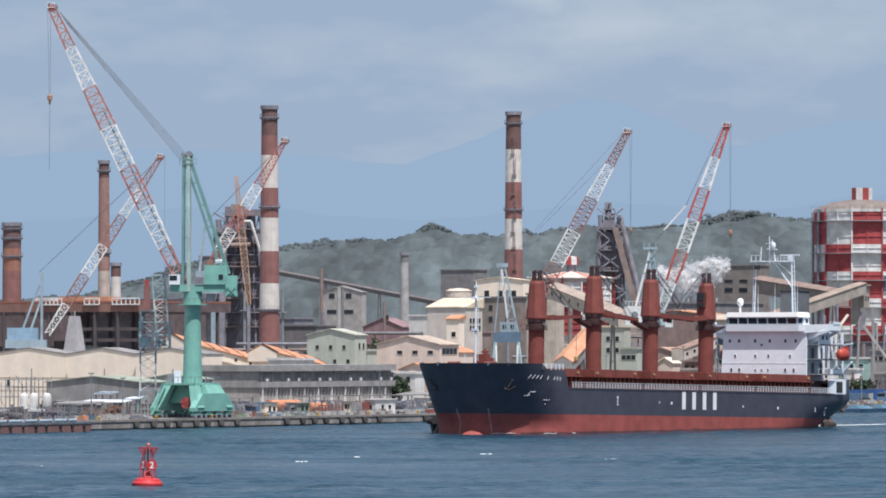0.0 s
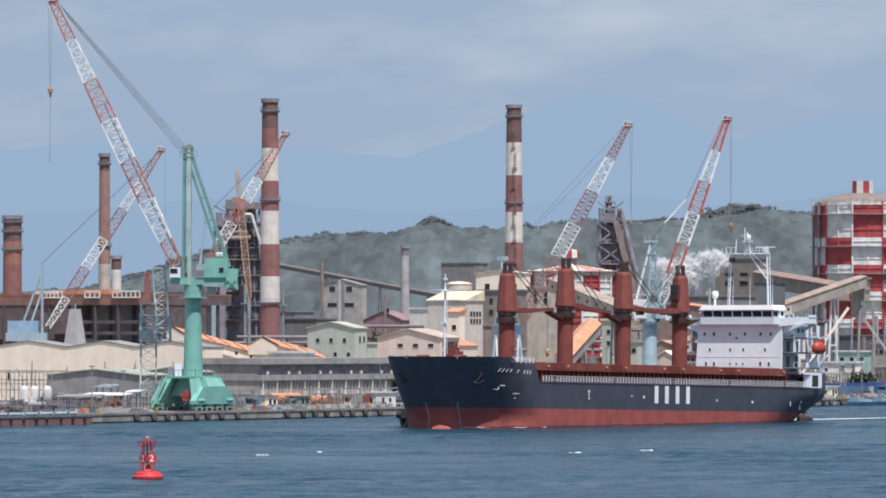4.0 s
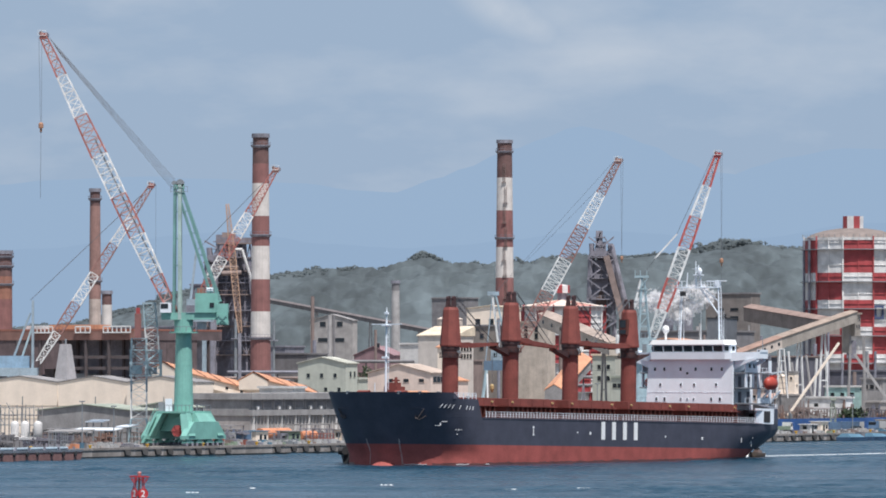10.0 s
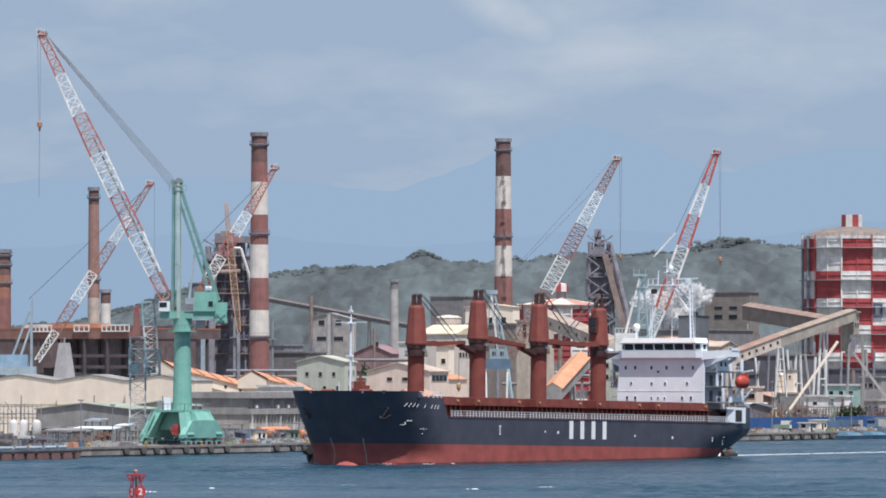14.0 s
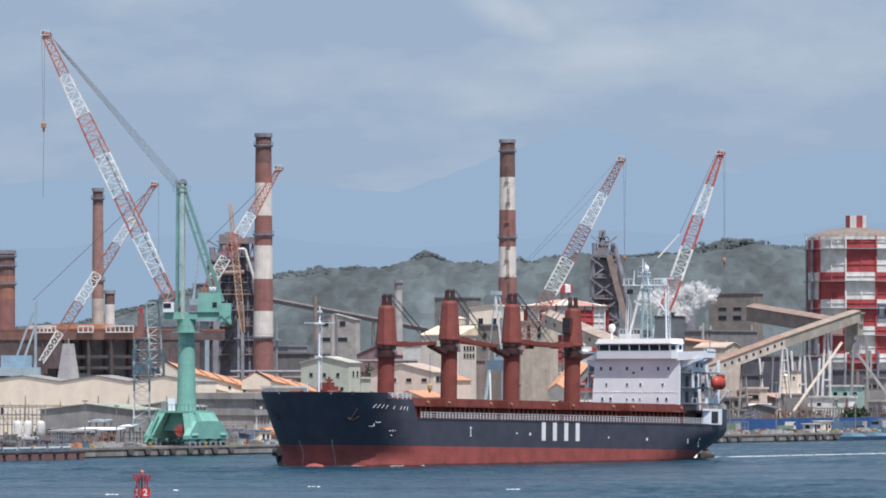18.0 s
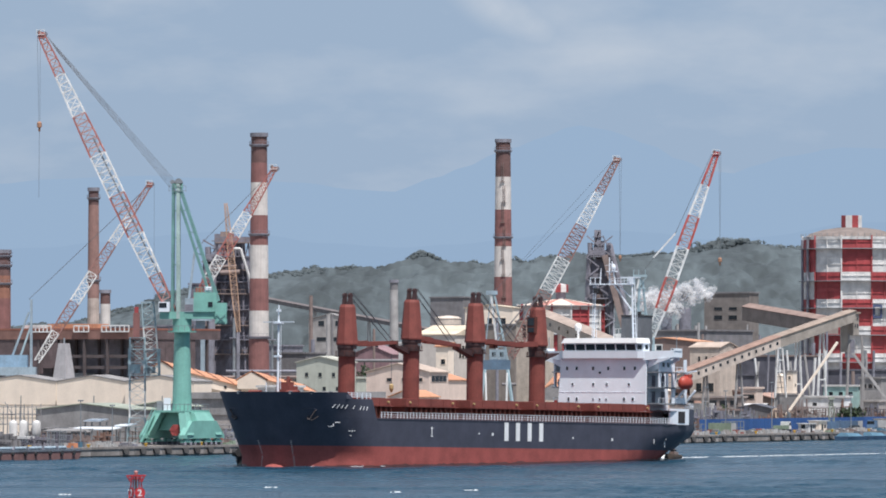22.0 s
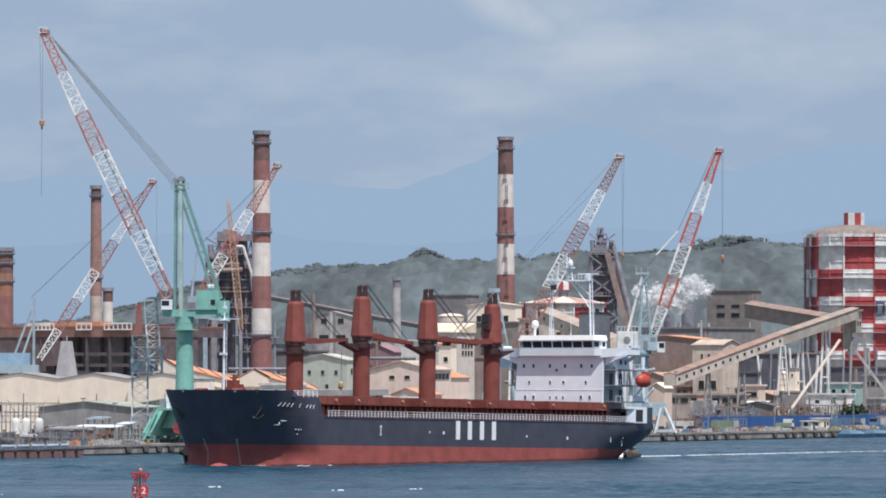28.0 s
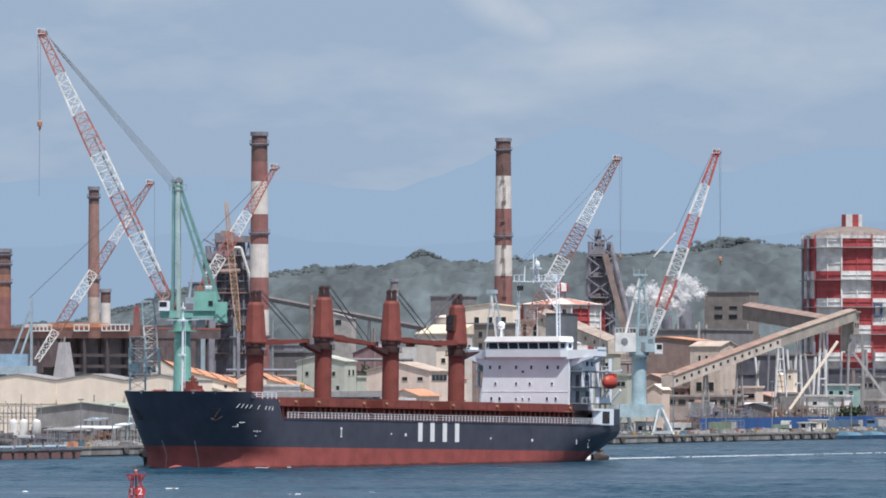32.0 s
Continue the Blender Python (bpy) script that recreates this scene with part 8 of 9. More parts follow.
for z in (1.4, 2.8, 4.2):
    bm = bmesh.new()
    ring(bm, [(1.33, z), (1.33, z + 0.1)])
    part("hoop", bm, CONCRETE, si)
bm = bmesh.new()
for k in range(8):
    a = k * math.tau / 8
    beam(bm, (math.cos(a), math.sin(a), hh - 0.4), (math.cos(a), math.sin(a), hh + 0.7), 0.08)
part("roof_rail", bm, GREYPAINT, si)
building("silo_tower", "square cream tower beside the round silo", 90.31, 1452, 1.86, 2.27, 16.42, CREAM, GREYROOF, "flat", wins=(("L", 1, (15.11,), 0.5, 0.7, 0.3, 0.7), ("R", 1, (13.22,), 0.5, 0.7, 0.3, 0.7)), base=BASEZ + 0.5, category="tower", eave=0.15)
AF = thing("a_frame_trestle", "white steel A-frame trestle astride the silo", "trestle", pose(87, 1450, 0))
for s in (-1, 1):
    for y in (-0.8, 3.2):
        beampart("trestle_leg", JIBWHITE, AF, (s * 1.4, y, BASEZ - 0.6), (s * 0.5, 1.2 + (y - 1.2) * 0.3, 22.66), 0.26)
hh = 22.66
for z, w in ((16.8, 1.1), (19.6, 0.8), (hh, 0.5)):
    beampart("trestle_brace", JIBWHITE, AF, (-w, 0.4, z), (w, 0.4, z), 0.25)
# low works and stores behind the hoarding
PINKGREY = mat("pinkish grey wall sheet", (0.40, 0.34, 0.32), 0.85, streak=0.3)
building("ramp_store", "long flat pinkish grey store behind the hoarding", 77.7, 1466, 25.57, 3, 9.82, PINKGREY, PINKGREY, "flat", wins=(("L", 8, (8.5,), 2.2, 1.2, 0.02, 0.98),))
building("notice_board", "blank white board on low walls", 69.07, 1436, 7.18, 0.5, 8.1, PANELWHITE, PANELWHITE, "flat", category="board", eave=0.05)
building("dark_store", "low dark store with sagging dark roof", 83.69, 1438, 9.36, 4, 7.22, DARKWALL, mat("dark blue grey roof sheet", (0.10, 0.105, 0.13), 0.7, streak=0.2), "gable_left", rise=1.0)
building("dark_store", "low dark store stacked beside the hoarding", 74.18, 1432, 5.66, 4, 6.69, DARKWALL, BROWNSTEEL, "flat", wins=(("L", 4, (5.4,), 1.0, 1.4, 0.05, 0.95),))
canopy(82.4, 1446, 6.4, 2.4, 7.9, PANELWHITE, "ragged white canopy behind the hoarding")
canopy(98.78, 1440, 6.7, 4, 7.21, GREYROOF, "grey canopy behind the hoarding")
building("white_shed", "long white plant shed with bright sheet roof", 104.24, 1462, 16.32, 4, 9.9, mat("bright white sheet", (0.82, 0.82, 0.82), 0.6, streak=0.15), PANELWHITE, "flat", wins=(("L", 3, (8.2,), 1.2, 0.9, 0.1, 0.95),))


def heap(x, d, r, h, material, label, seed):
    """A loose heap: a noisy cone."""
    bm = bmesh.new()
    n, m = 18, 6
    apex = bm.verts.new((0, 0, h))
    loops = []
    for q in range(1, m + 1):
        u = q / m
        loops.append([bm.verts.new((r * u * math.cos(k * math.tau / n) * (1 + 0.2 * noise.noise(Vector((k * 0.5, q, seed)))), r * u * math.sin(k * math.tau / n), h * (0.5 + 0.5 * math.cos(math.pi * u)) * (1 + 0.25 * noise.noise(Vector((k * 0.7, q * 2, seed)))))) for k in range(n)])
    for k in range(n):
        bm.faces.new((apex, loops[0][k], loops[0][(k + 1) % n]))
    for lo, hi in zip(loops, loops[1:]):
        for k in range(n):
            bm.faces.new((lo[k], hi[k], hi[(k + 1) % n], lo[(k + 1) % n]))
    solid("ore_heap", bm, material, label, "heap", pose(x, d, GZ), "heaps behind the hoarding")


TANSOIL = mat("tan ore soil", (0.31, 0.24, 0.185), 0.95, var=0.3)
heap(85.3, 1436, 5.2, 7.38 - GZ, TANSOIL, "loose tan ore heap behind the hoarding", 1)
heap(88.99, 1440, 4.4, 6.49 - GZ, TANSOIL, "small tan ore heap behind the hoarding", 2)
heap(65.83, 1450, 5.0, 9.17 - GZ, mat("rusty scrap", (0.24, 0.15, 0.12), 0.95, var=0.4), "rusty scrap heap below the belt gallery", 3)
building("lime_store", "small cream store with pale roof by the crane", 56.16, 1440, 4.35, 4, 11.82, PINKWALL, CREAM, "gable_left", rise=1.2)
# rusty low works under the gallery
for px, wl, top in ((64.45, 26, 11.95), (68.9, 28, 11.06), (73.36, 28, 11.65), (78.41, 30, 11.36)):
    building("rust_bunker", "small rusty red bunker below the belt gallery", px, 1485, wl * 0.17, 4, top, mat("rusty red bunker plate", (0.27, 0.16, 0.135), 0.9, streak=0.4), BROWNSTEEL, "flat", wins=(("L", 2, (top - 1.5,), 1.2, 1.2, 0.1, 0.9),), category="bunker")
# pale green lattice beacon before the hoarding
BE = thing("lattice_beacon", "pale green lattice beacon tower at the quay", "beacon", pose(95.77, 1388, GZ))
lattice("tower_chord", BE, (0, 0, 0), (0, 0, 9.78 - GZ), (2.0, 1.3, 0.5), (GREENROOF, GREENROOF), 4, 0.18, 0.1, side=(1, 0, 0))
boxpart("lantern_box", GREENROOF, BE, -0.7, 0.7, -0.7, 0.7, 9.78 - GZ, 10.48 - GZ)
building("ore_house", "buff ore house with sandy sheet roof", 72.96, 1480, 8.95, 9.85, 22.9, mat("buff sheet cladding", (0.57, 0.485, 0.42), 0.85, streak=0.35), mat("dull tan roof sheet", (0.46, 0.37, 0.31)), "gable_right", wins=(("L", 3, (20.0,), 0.6, 1.2, 0.1, 0.8), ("L", 2, (12.5,), 1.6, 2.2, 0.1, 0.9), ("R", 1, (19.5,), 0.6, 1.2, 0.4, 0.6)), rise=1.3)
DUSTROOF = mat("dusty pink roof sheet", (0.42, 0.27, 0.22), 0.85, streak=0.3)
RUST = mat("brown machinery wall", (0.24, 0.185, 0.16), 0.9, streak=0.4)
for px, d, wl, wr, top, wall, roof, style, label in (
        (87.9, 1500, 10.47, 14, 9.5, RUST, DUSTROOF, "gable_left", "rusty brown yard store with dusty roof"),
        (81.73, 1470, 4.44, 4, 12.15, PINKWALL, PINKWALL, "flat", "small buff block beside the silos"),
        (113.65, 1540, 10.74, 3, 12.53, TEAL, PANELWHITE, "flat", "pale teal shed with white flat roof"),
        (119.03, 1530, 6.4, 30, 14.71, GREYCONC, GREYROOF, "flat", "grey block with square dark windows"),
        (114.17, 1475, 4.46, 6, 8.74, CONCRETE, CONCRETE, "flat", "weathered frame building with open bays"),
        (46.9, 1430, 4.99, 10, 15.28, PALEGREEN, GREENROOF, "flat", "pale green quay house near the crane"),
        (58.71, 1490, 7.97, 10, 14.32, mat("dusty pink brown wall", (0.33, 0.25, 0.22), 0.9, streak=0.35), DUSTROOF, "gable_left", "rusty quay store behind the crane"),
        (79.77, 1540, 21.49, 12, 15.46, DARKSHED, DARKSHED, "flat", "dark shed under the belt gallery"),
        (122.06, 1700, 33.6, 30, 16.83, DARKSHED, DARKSHED, "flat", "sooty shed behind the trestles"),
        (78.62, 1680, 25.4, 30, 28.59, DARKWALL, DARKWALL, "flat", "dark tall plant building in the works"),
        (101.35, 1640, 20.98, 20, 20.94, DARKSHED, BROWNSTEEL, "flat", "sooty works building behind the gallery"),
        (53.4, 1780, 31.05, 20, 25.37, mat("brown plant wall", (0.30, 0.25, 0.23), 0.9, streak=0.3), BROWNSTEEL, "flat", "brown plant building among the furnaces")):
    wv = ()
    if wall in (GREYCONC, TEAL, CREAM, PALEGREEN, PINKWALL, CONCRETE, PANELWHITE):
        wv = (("L", 3, (top - 2.0,), 1.2, 1.1, 0.08, 0.92),)
    elif wall in (RUST, DARKSHED) and top < 16:
        wv = (("L", 4, (top - 2.2,), 1.6, 1.6, 0.05, 0.95),)
    building("plant_building", label, px, d, wl, wr, top, wall, roof, style, wins=wv, rise=1.3)
for px, r, top, m in ((73.27, 2.0, 35.87, DARKSTEEL), (67.66, 1.8, 32.98, DARKSTEEL), (76.5, 0.5, 30.43, GREYSTACK), (79.56, 0.4, 30.43, GREYSTACK), (71.06, 0.5, 30.94, GREYSTACK)):
    st = thing("flue_stack", "short dark flue stack", "chimney", pose(px, 1700, GZ))
    bm = bmesh.new()
    hh = top - GZ
    ring(bm, [(r, 0), (r * 0.9, hh)])
    part("shaft", bm, m, st)

# blue site fence and quay furniture on the east side
FE = thing("site_fence", "bright blue sheet hoarding behind the quay", "fence", pose(*along(288, 20, GZ), 0, 0, QUAY))
bm = bmesh.new()
box(bm, 0, 1.94, -0.05, 0.05, 0, 5.19 - GZ)
box(bm, 0.1, 0.2, -0.1, -0.05, 0, 5.19 - GZ)
box(bm, 1.0, 1.1, -0.1, -0.05, 0, 5.19 - GZ)
FP = mesh_of(bm, "fence_panel", mat("blue hoarding sheet", (0.025, 0.085, 0.25), 0.6, var=0.15, each=0.12))
for k in range(66):
    part("fence_panel", FP, None, FE, at=pose(k * 1.97, 0, 0))

# ---------- red channel buoy ----------
BX, BD = -36.22, 672
BU = thing("channel_buoy", "red lattice channel buoy with white numerals afloat", "buoy", pose(BX, BD, 0))
bm = bmesh.new()
ring(bm, [(1.2, -0.9), (1.75, -0.5), (1.82, 0.1), (1.82, 0.35), (1.6, 0.55), (1.5, 0.8), (0.9, 0.95)])
part("float", bm, BUOYRED, BU, "red drum float")
bm = bmesh.new()
ring(bm, [(1.87, 0.05), (1.87, 0.2)])
part("fender_ring", bm, mat("dark red rubber", (0.25, 0.02, 0.02), 0.7), BU)
for k in range(4):
    a = math.tau * k / 4 + 0.6
    tubepart("tower_leg", BUOYRED, BU, (1.15 * math.cos(a), 1.15 * math.sin(a), 0.95), (0.55 * math.cos(a), 0.55 * math.sin(a), 4.4), 0.07)
    b = a + math.tau / 4
    tubepart("tower_brace", BUOYRED, BU, (1.0 * math.cos(a), 1.0 * math.sin(a), 1.8), (0.8 * math.cos(b), 0.8 * math.sin(b), 3.0), 0.04)
for k in range(12):                                      # open cage round the lantern
    a, b = math.tau * k / 12, math.tau * (k + 1) / 12
    tubepart("cage_bar", BUOYRED, BU, (0.72 * math.cos(a), 0.72 * math.sin(a), 3.75), (1.15 * math.cos(a), 1.15 * math.sin(a), 4.5), 0.035, n=6)
    tubepart("cage_bar", BUOYRED, BU, (0.93 * math.cos(a), 0.93 * math.sin(a), 4.12), (0.93 * math.cos(b), 0.93 * math.sin(b), 4.12), 0.03, n=6)
bm = bmesh.new()
pathbar(bm, [(1.16 * math.cos(math.tau * k / 20), 1.16 * math.sin(math.tau * k / 20), 4.5) for k in range(21)], 0.12, 0.12)
part("gallery_ring", bm, BUOYRED, BU)
bm = bmesh.new()
for k in range(6):
    a = math.pi * k / 6
    beam(bm, (1.1 * math.cos(a), 1.1 * math.sin(a), 4.46), (-1.1 * math.cos(a), -1.1 * math.sin(a), 4.46), 0.06)
part("gallery_grating", bm, BUOYRED, BU)
bm = bmesh.new()
ring(bm, [(0.2, 4.6), (0.25, 4.95), (0.12, 5.1)])
part("lantern", bm, mat("buoy lantern lens", (0.5, 0.2, 0.18), 0.3), BU)
tubepart("ladder_pole", DARKOXIDE, BU, (0, -0.2, 0.95), (0, -0.2, 4.4), 0.12)
for s in (-1, 1):
    bm = bmesh.new()
    ring(bm, [(0.62, -0.03), (0.62, 0.03)])
    part("number_disc", bm, BUOYRED, BU, "red disc with a white numeral", at=pose(s * 0.52, -0.85 if s > 0 else -0.7, 2.5, 90, 0, 16 if s > 0 else -52))
    num = part("numeral", letter_mesh("2", 1.1, 0.02), None, BU, "white numeral 2")
    num.matrix_basis = pose(0.51, -0.90, 2.12, 90, 0, 16) if s > 0 else pose(-0.56, -0.74, 2.12, 90, 0, -52)
bm = bmesh.new()
hexa(bm, [(-0.5, -0.7, 1.0), (0.5, -0.7, 1.0), (0.5, 0.7, 1.0), (-0.5, 0.7, 1.0)], [(-0.25, -0.3, 1.9), (0.25, -0.3, 1.9), (0.25, 0.3, 1.9), (-0.25, 0.3, 1.9)])
part("battery_box", bm, BUOYRED, BU)

# ---------- red work barge ----------
BA = thing("work_barge", "long low rusty red work barge moored at the quay", "barge", pose(*along(-28.5, -5.5, 0), 0, 0, QUAY))
bm = bmesh.new()
hexa(bm, [(-55, -4, -1), (10, -4, -1), (10, 4, -1), (-55, 4, -1)], [(-56, -4.2, 1.6), (11, -4.2, 1.6), (11, 4.2, 1.6), (-56, 4.2, 1.6)])
part("hull", bm, mat("rusty barge red", (0.25, 0.135, 0.125), 0.8, streak=0.45), BA)
boxpart("deck_edge", mat("dark barge deck edge", (0.13, 0.15, 0.18), 0.7, streak=0.3), BA, -56, 11, -4.3, 4.3, 1.6, 2.0)
rnd = random.Random(3)
for k in range(16):
    bm = bmesh.new()
    x = -52 + k * 4.0 + rnd.uniform(-0.6, 0.6)
    tube(bm, (x, -4.5, 1.3), (x, -4.25, 1.3), rnd.uniform(0.3, 0.5), 0.42, 10)
    part("tyre", bm, BLACK, BA)
for k in range(13):
    x = -50 + k * 4.9
    beampart("deck_bitt", DARKSTEEL, BA, (x, -3.6, 2.0), (x + rnd.uniform(-0.4, 0.4), -3.6, 2.6), 0.35)
bm = bmesh.new()
tube(bm, (-54, -2.6, 2.3), (8, -2.6, 2.3), 0.3, 0.3, 8)
part("deck_pipe", bm, GREYBLUE, BA, "blue grey hose pipe along the deck")


# ---------- quay clutter ----------
CRED = mat("container red", (0.28, 0.10, 0.08), 0.6, streak=0.3)
CBLUE = mat("container blue", (0.10, 0.17, 0.27), 0.6, streak=0.3)
CGREY = mat("container grey", (0.42, 0.42, 0.42), 0.6, streak=0.3)
CGREEN = mat("yard green paint", (0.22, 0.28, 0.21), 0.7, streak=0.3)
CORANGE = mat("pale safety orange", (0.58, 0.24, 0.13), 0.6, streak=0.3)


def at_quay(s, inland, turn=0.0):
    return Matrix.Translation(along(s, inland, GZ + 0.004)) @ Matrix.Rotation(radians(QUAY + turn), 4, "Z")


def container(m, material, label, long=6.1):
    c = thing("container", label, "container", m, "containers on the quay")
    boxpart("box", material, c, -long / 2, long / 2, -1.2, 1.2, 0.12, 2.55)
    bm = bmesh.new()
    x = -long / 2 + 0.3
    while x < long / 2:
        box(bm, x, x + 0.15, -1.26, -1.2, 0.25, 2.45)
        x += 0.45
    part("corrugation", bm, material, c)
    for sx in (-1, 1):
        boxpart("corner_post", CGREY, c, sx * long / 2 - 0.1, sx * long / 2 + 0.1, -1.27, -1.1, 0, 2.6)
    boxpart("door_end", CGREY, c, -long / 2 - 0.06, -long / 2, -1.1, 1.1, 0.2, 2.5)
    return c


def wheel_mesh():
    bm = bmesh.new()
    tube(bm, (0, -0.15, 0), (0, 0.15, 0), 0.48, 0.48, 12)
    return mesh_of(bm, "wheel", BLACK)


WHEEL = wheel_mesh()


def truck(m, cab, bed, label, load=1.6):
    t = thing("truck", label, "truck", m, "vehicles on the quay")
    boxpart("chassis", DARKSTEEL, t, -3.4, 3.2, -0.9, 0.9, 0.55, 0.85)
    bm = bmesh.new()
    hexa(bm, [(1.6, -1.1, 0.85), (3.4, -1.1, 0.85), (3.4, 1.1, 0.85), (1.6, 1.1, 0.85)], [(1.6, -1.05, 2.7), (3.0, -1.05, 2.7), (3.0, 1.05, 2.7), (1.6, 1.05, 2.7)])
    c = part("cab", bm, cab, t)
    boxpart("side_window", GLASSDARK, c, 1.9, 2.9, -1.12, -1.05, 1.75, 2.45)
    boxpart("windscreen", GLASSDARK, c, 3.1, 3.26, -0.95, 0.95, 1.75, 2.45)
    boxpart("cargo_body", bed, t, -3.5, 1.4, -1.2, 1.2, 0.9, 0.9 + load)
    for x in (-2.6, -1.5, 2.5):
        for y in (-1.0, 1.0):
            part("wheel", WHEEL, None, t, at=pose(x, y, 0.48))
    return t


def car(m, paint, label):
    t = thing("car", label, "car", m, "vehicles on the quay")
    bm = bmesh.new()
    box(bm, -2.1, 2.1, -0.85, 0.85, 0.35, 0.9)
    part("body", bm, paint, t)
    bm = bmesh.new()
    hexa(bm, [(-1.6, -0.8, 0.9), (1.1, -0.8, 0.9), (1.1, 0.8, 0.9), (-1.6, 0.8, 0.9)], [(-1.2, -0.68, 1.5), (0.5, -0.68, 1.5), (0.5, 0.68, 1.5), (-1.2, 0.68, 1.5)])
    part("cabin", bm, GLASSDARK, t)
    for x in (-1.3, 1.3):
        for y in (-0.8, 0.8):
            part("wheel", WHEEL, None, t, at=pose(x, y, 0.36) @ Matrix.Diagonal((0.72, 0.7, 0.72, 1)))
    return t


def pallet_pile(m, material, n, label):
    p = thing("pallet_pile", label, "pile", m, "stacked goods on the quay")
    rnd = random.Random(n * 7)
    for k in range(n):
        w, l, h = rnd.uniform(0.5, 1.2), rnd.uniform(0.8, 2.2), rnd.uniform(0.4, 1.1)
        x, y = rnd.uniform(-2.4, 2.4), rnd.uniform(-1.2, 1.2)
        boxpart("crate", material if k % 2 else CGREY, p, x - l / 2, x + l / 2, y - w / 2, y + w / 2, 0, h)
    return p


def steel_rack(m, n, h, material, label):
    r = thing("steel_rack", label, "rack", m, "steel racks on the quay")
    for k in range(n):
        for y in (-1.2, 1.2):
            beampart("post", material, r, (k * 1.7, y, 0), (k * 1.7, y, h), 0.16)
        beampart("cross_bar", material, r, (k * 1.7, -1.2, h), (k * 1.7, 1.2, h), 0.14)
    for y in (-1.2, 1.2):
        for z in (h * 0.5, h):
            beampart("long_bar", material, r, (0, y, z), ((n - 1) * 1.7, y, z), 0.14)
    return r


def drum_tank(m, r, l, material, label):
    t = thing("horizontal_tank", label, "tank", m)
    bm = bmesh.new()
    tube(bm, (-l / 2, 0, r + 0.5), (l / 2, 0, r + 0.5), r, r, 16)
    part("shell", bm, material, t)
    for x in (-l * 0.3, l * 0.3):
        boxpart("saddle", CONCRETE, t, x - 0.3, x + 0.3, -r * 0.8, r * 0.8, 0, 0.8)
    return t


def lamp_post(m, h):
    t = thing("lamp_post", "tall thin grey quay lamp post", "lamp post", m, "lamp posts on the quay")
    tubepart("pole", GREYPAINT, t, (0, 0, 0), (0, 0, h), 0.14, 0.08, 6)
    boxpart("lamp_head", GREYPAINT, t, -0.7, 0.7, -0.2, 0.2, h, h + 0.25)


def hut(m, wall, roof, label, l=4.0, h=2.6):
    t = thing("site_hut", label, "hut", m, "huts on the quay")
    boxpart("wall", wall, t, -l / 2, l / 2, -1.4, 1.4, 0, h)
    boxpart("roof", roof, t, -l / 2 - 0.3, l / 2 + 0.3, -1.7, 1.7, h, h + 0.2)
    boxpart("door", GLASSDARK, t, -l * 0.2, -l * 0.2 + 0.9, -1.44, -1.4, 0, 2.0)
    boxpart("window", GLASSDARK, t, l * 0.15, l * 0.15 + 1.0, -1.44, -1.4, 1.0, 1.9)
    boxpart("window", GLASSDARK, t, -l / 2 - 0.04, -l / 2, -0.5, 0.6, 1.0, 1.9)


rnd = random.Random(31)
kinds = ("container", "truck", "car", "pile", "rack", "hut", "pile", "car", "pile", "rack", "container")
place = 1.0
while place < 392:
    if 24 < place < 48 or 198 < place < 222 or 308 < place < 326:
        place += 3
        continue
    inland = rnd.uniform(5, 12)
    kind = rnd.choice(kinds) if place > 26 else rnd.choice(("pile", "rack", "pile"))
    m = at_quay(place, inland, rnd.choice((0, 0, 90, 180, 8)))
    if kind == "container":
        col, word = rnd.choice(((CRED, "dull red"), (CBLUE, "blue"), (CGREY, "grey"), (PANELWHITE, "white"), (CGREEN, "green")))
        container(m, col, word + " steel container standing on the quay")
        place += 6
    elif kind == "truck":
        col, word = rnd.choice(((PANELWHITE, "white"), (CBLUE, "blue"), (CORANGE, "orange")))
        truck(m, col, rnd.choice((CGREY, CBLUE, CGREEN, PANELWHITE)), word + " cab flatbed truck parked on the quay", rnd.uniform(0.6, 1.8))
        place += 6
    elif kind == "car":
        col, word = rnd.choice(((PANELWHITE, "white"), (CGREY, "silver"), (CRED, "red")))
        car(m, col, word + " car parked on the quay")
        place += 4
    elif kind == "rack":
        steel_rack(m, rnd.randint(3, 5), rnd.uniform(1.6, 3.0), rnd.choice((CRED, GREYPAINT, DARKSTEEL)), "open steel storage rack on the quay")
        place += 6
    elif kind == "hut":
        col, word = rnd.choice(((PANELWHITE, "white"), (CREAM, "cream"), (CGREEN, "green")))
        hut(m, col, rnd.choice((GREYROOF, PANELWHITE, TARP)), word + " site hut on the quay", rnd.uniform(3, 5), rnd.uniform(2.3, 2.9))
        place += 5
    else:
        pallet_pile(m, rnd.choice((CRED, CORANGE, CGREEN, DARKSTEEL, CONCRETE, TARP)), rnd.randint(5, 9), "loose pile of bundled goods on the quay")
        place += 4.5
# a second, deeper row before the sheds
place = 44.0
while place < 200:
    m = at_quay(place, rnd.uniform(14, 18), rnd.choice((0, 90, 0)))
    pick = rnd.random()
    if pick < 0.35:
        steel_rack(m, rnd.randint(3, 6), rnd.uniform(1.8, 3.0), rnd.choice((DARKSTEEL, BROWNSTEEL)), "tall dark steel storage rack in the yard")
    elif pick < 0.6:
        container(m, rnd.choice((CBLUE, CGREY, CRED)), "weathered steel container in the yard")
    else:
        hut(m, rnd.choice((PANELWHITE, CREAM)), rnd.choice((GREYROOF, PANELWHITE)), "pale site hut in the yard", rnd.uniform(3, 6), rnd.uniform(2.4, 3.2))
    place += rnd.uniform(6, 9)
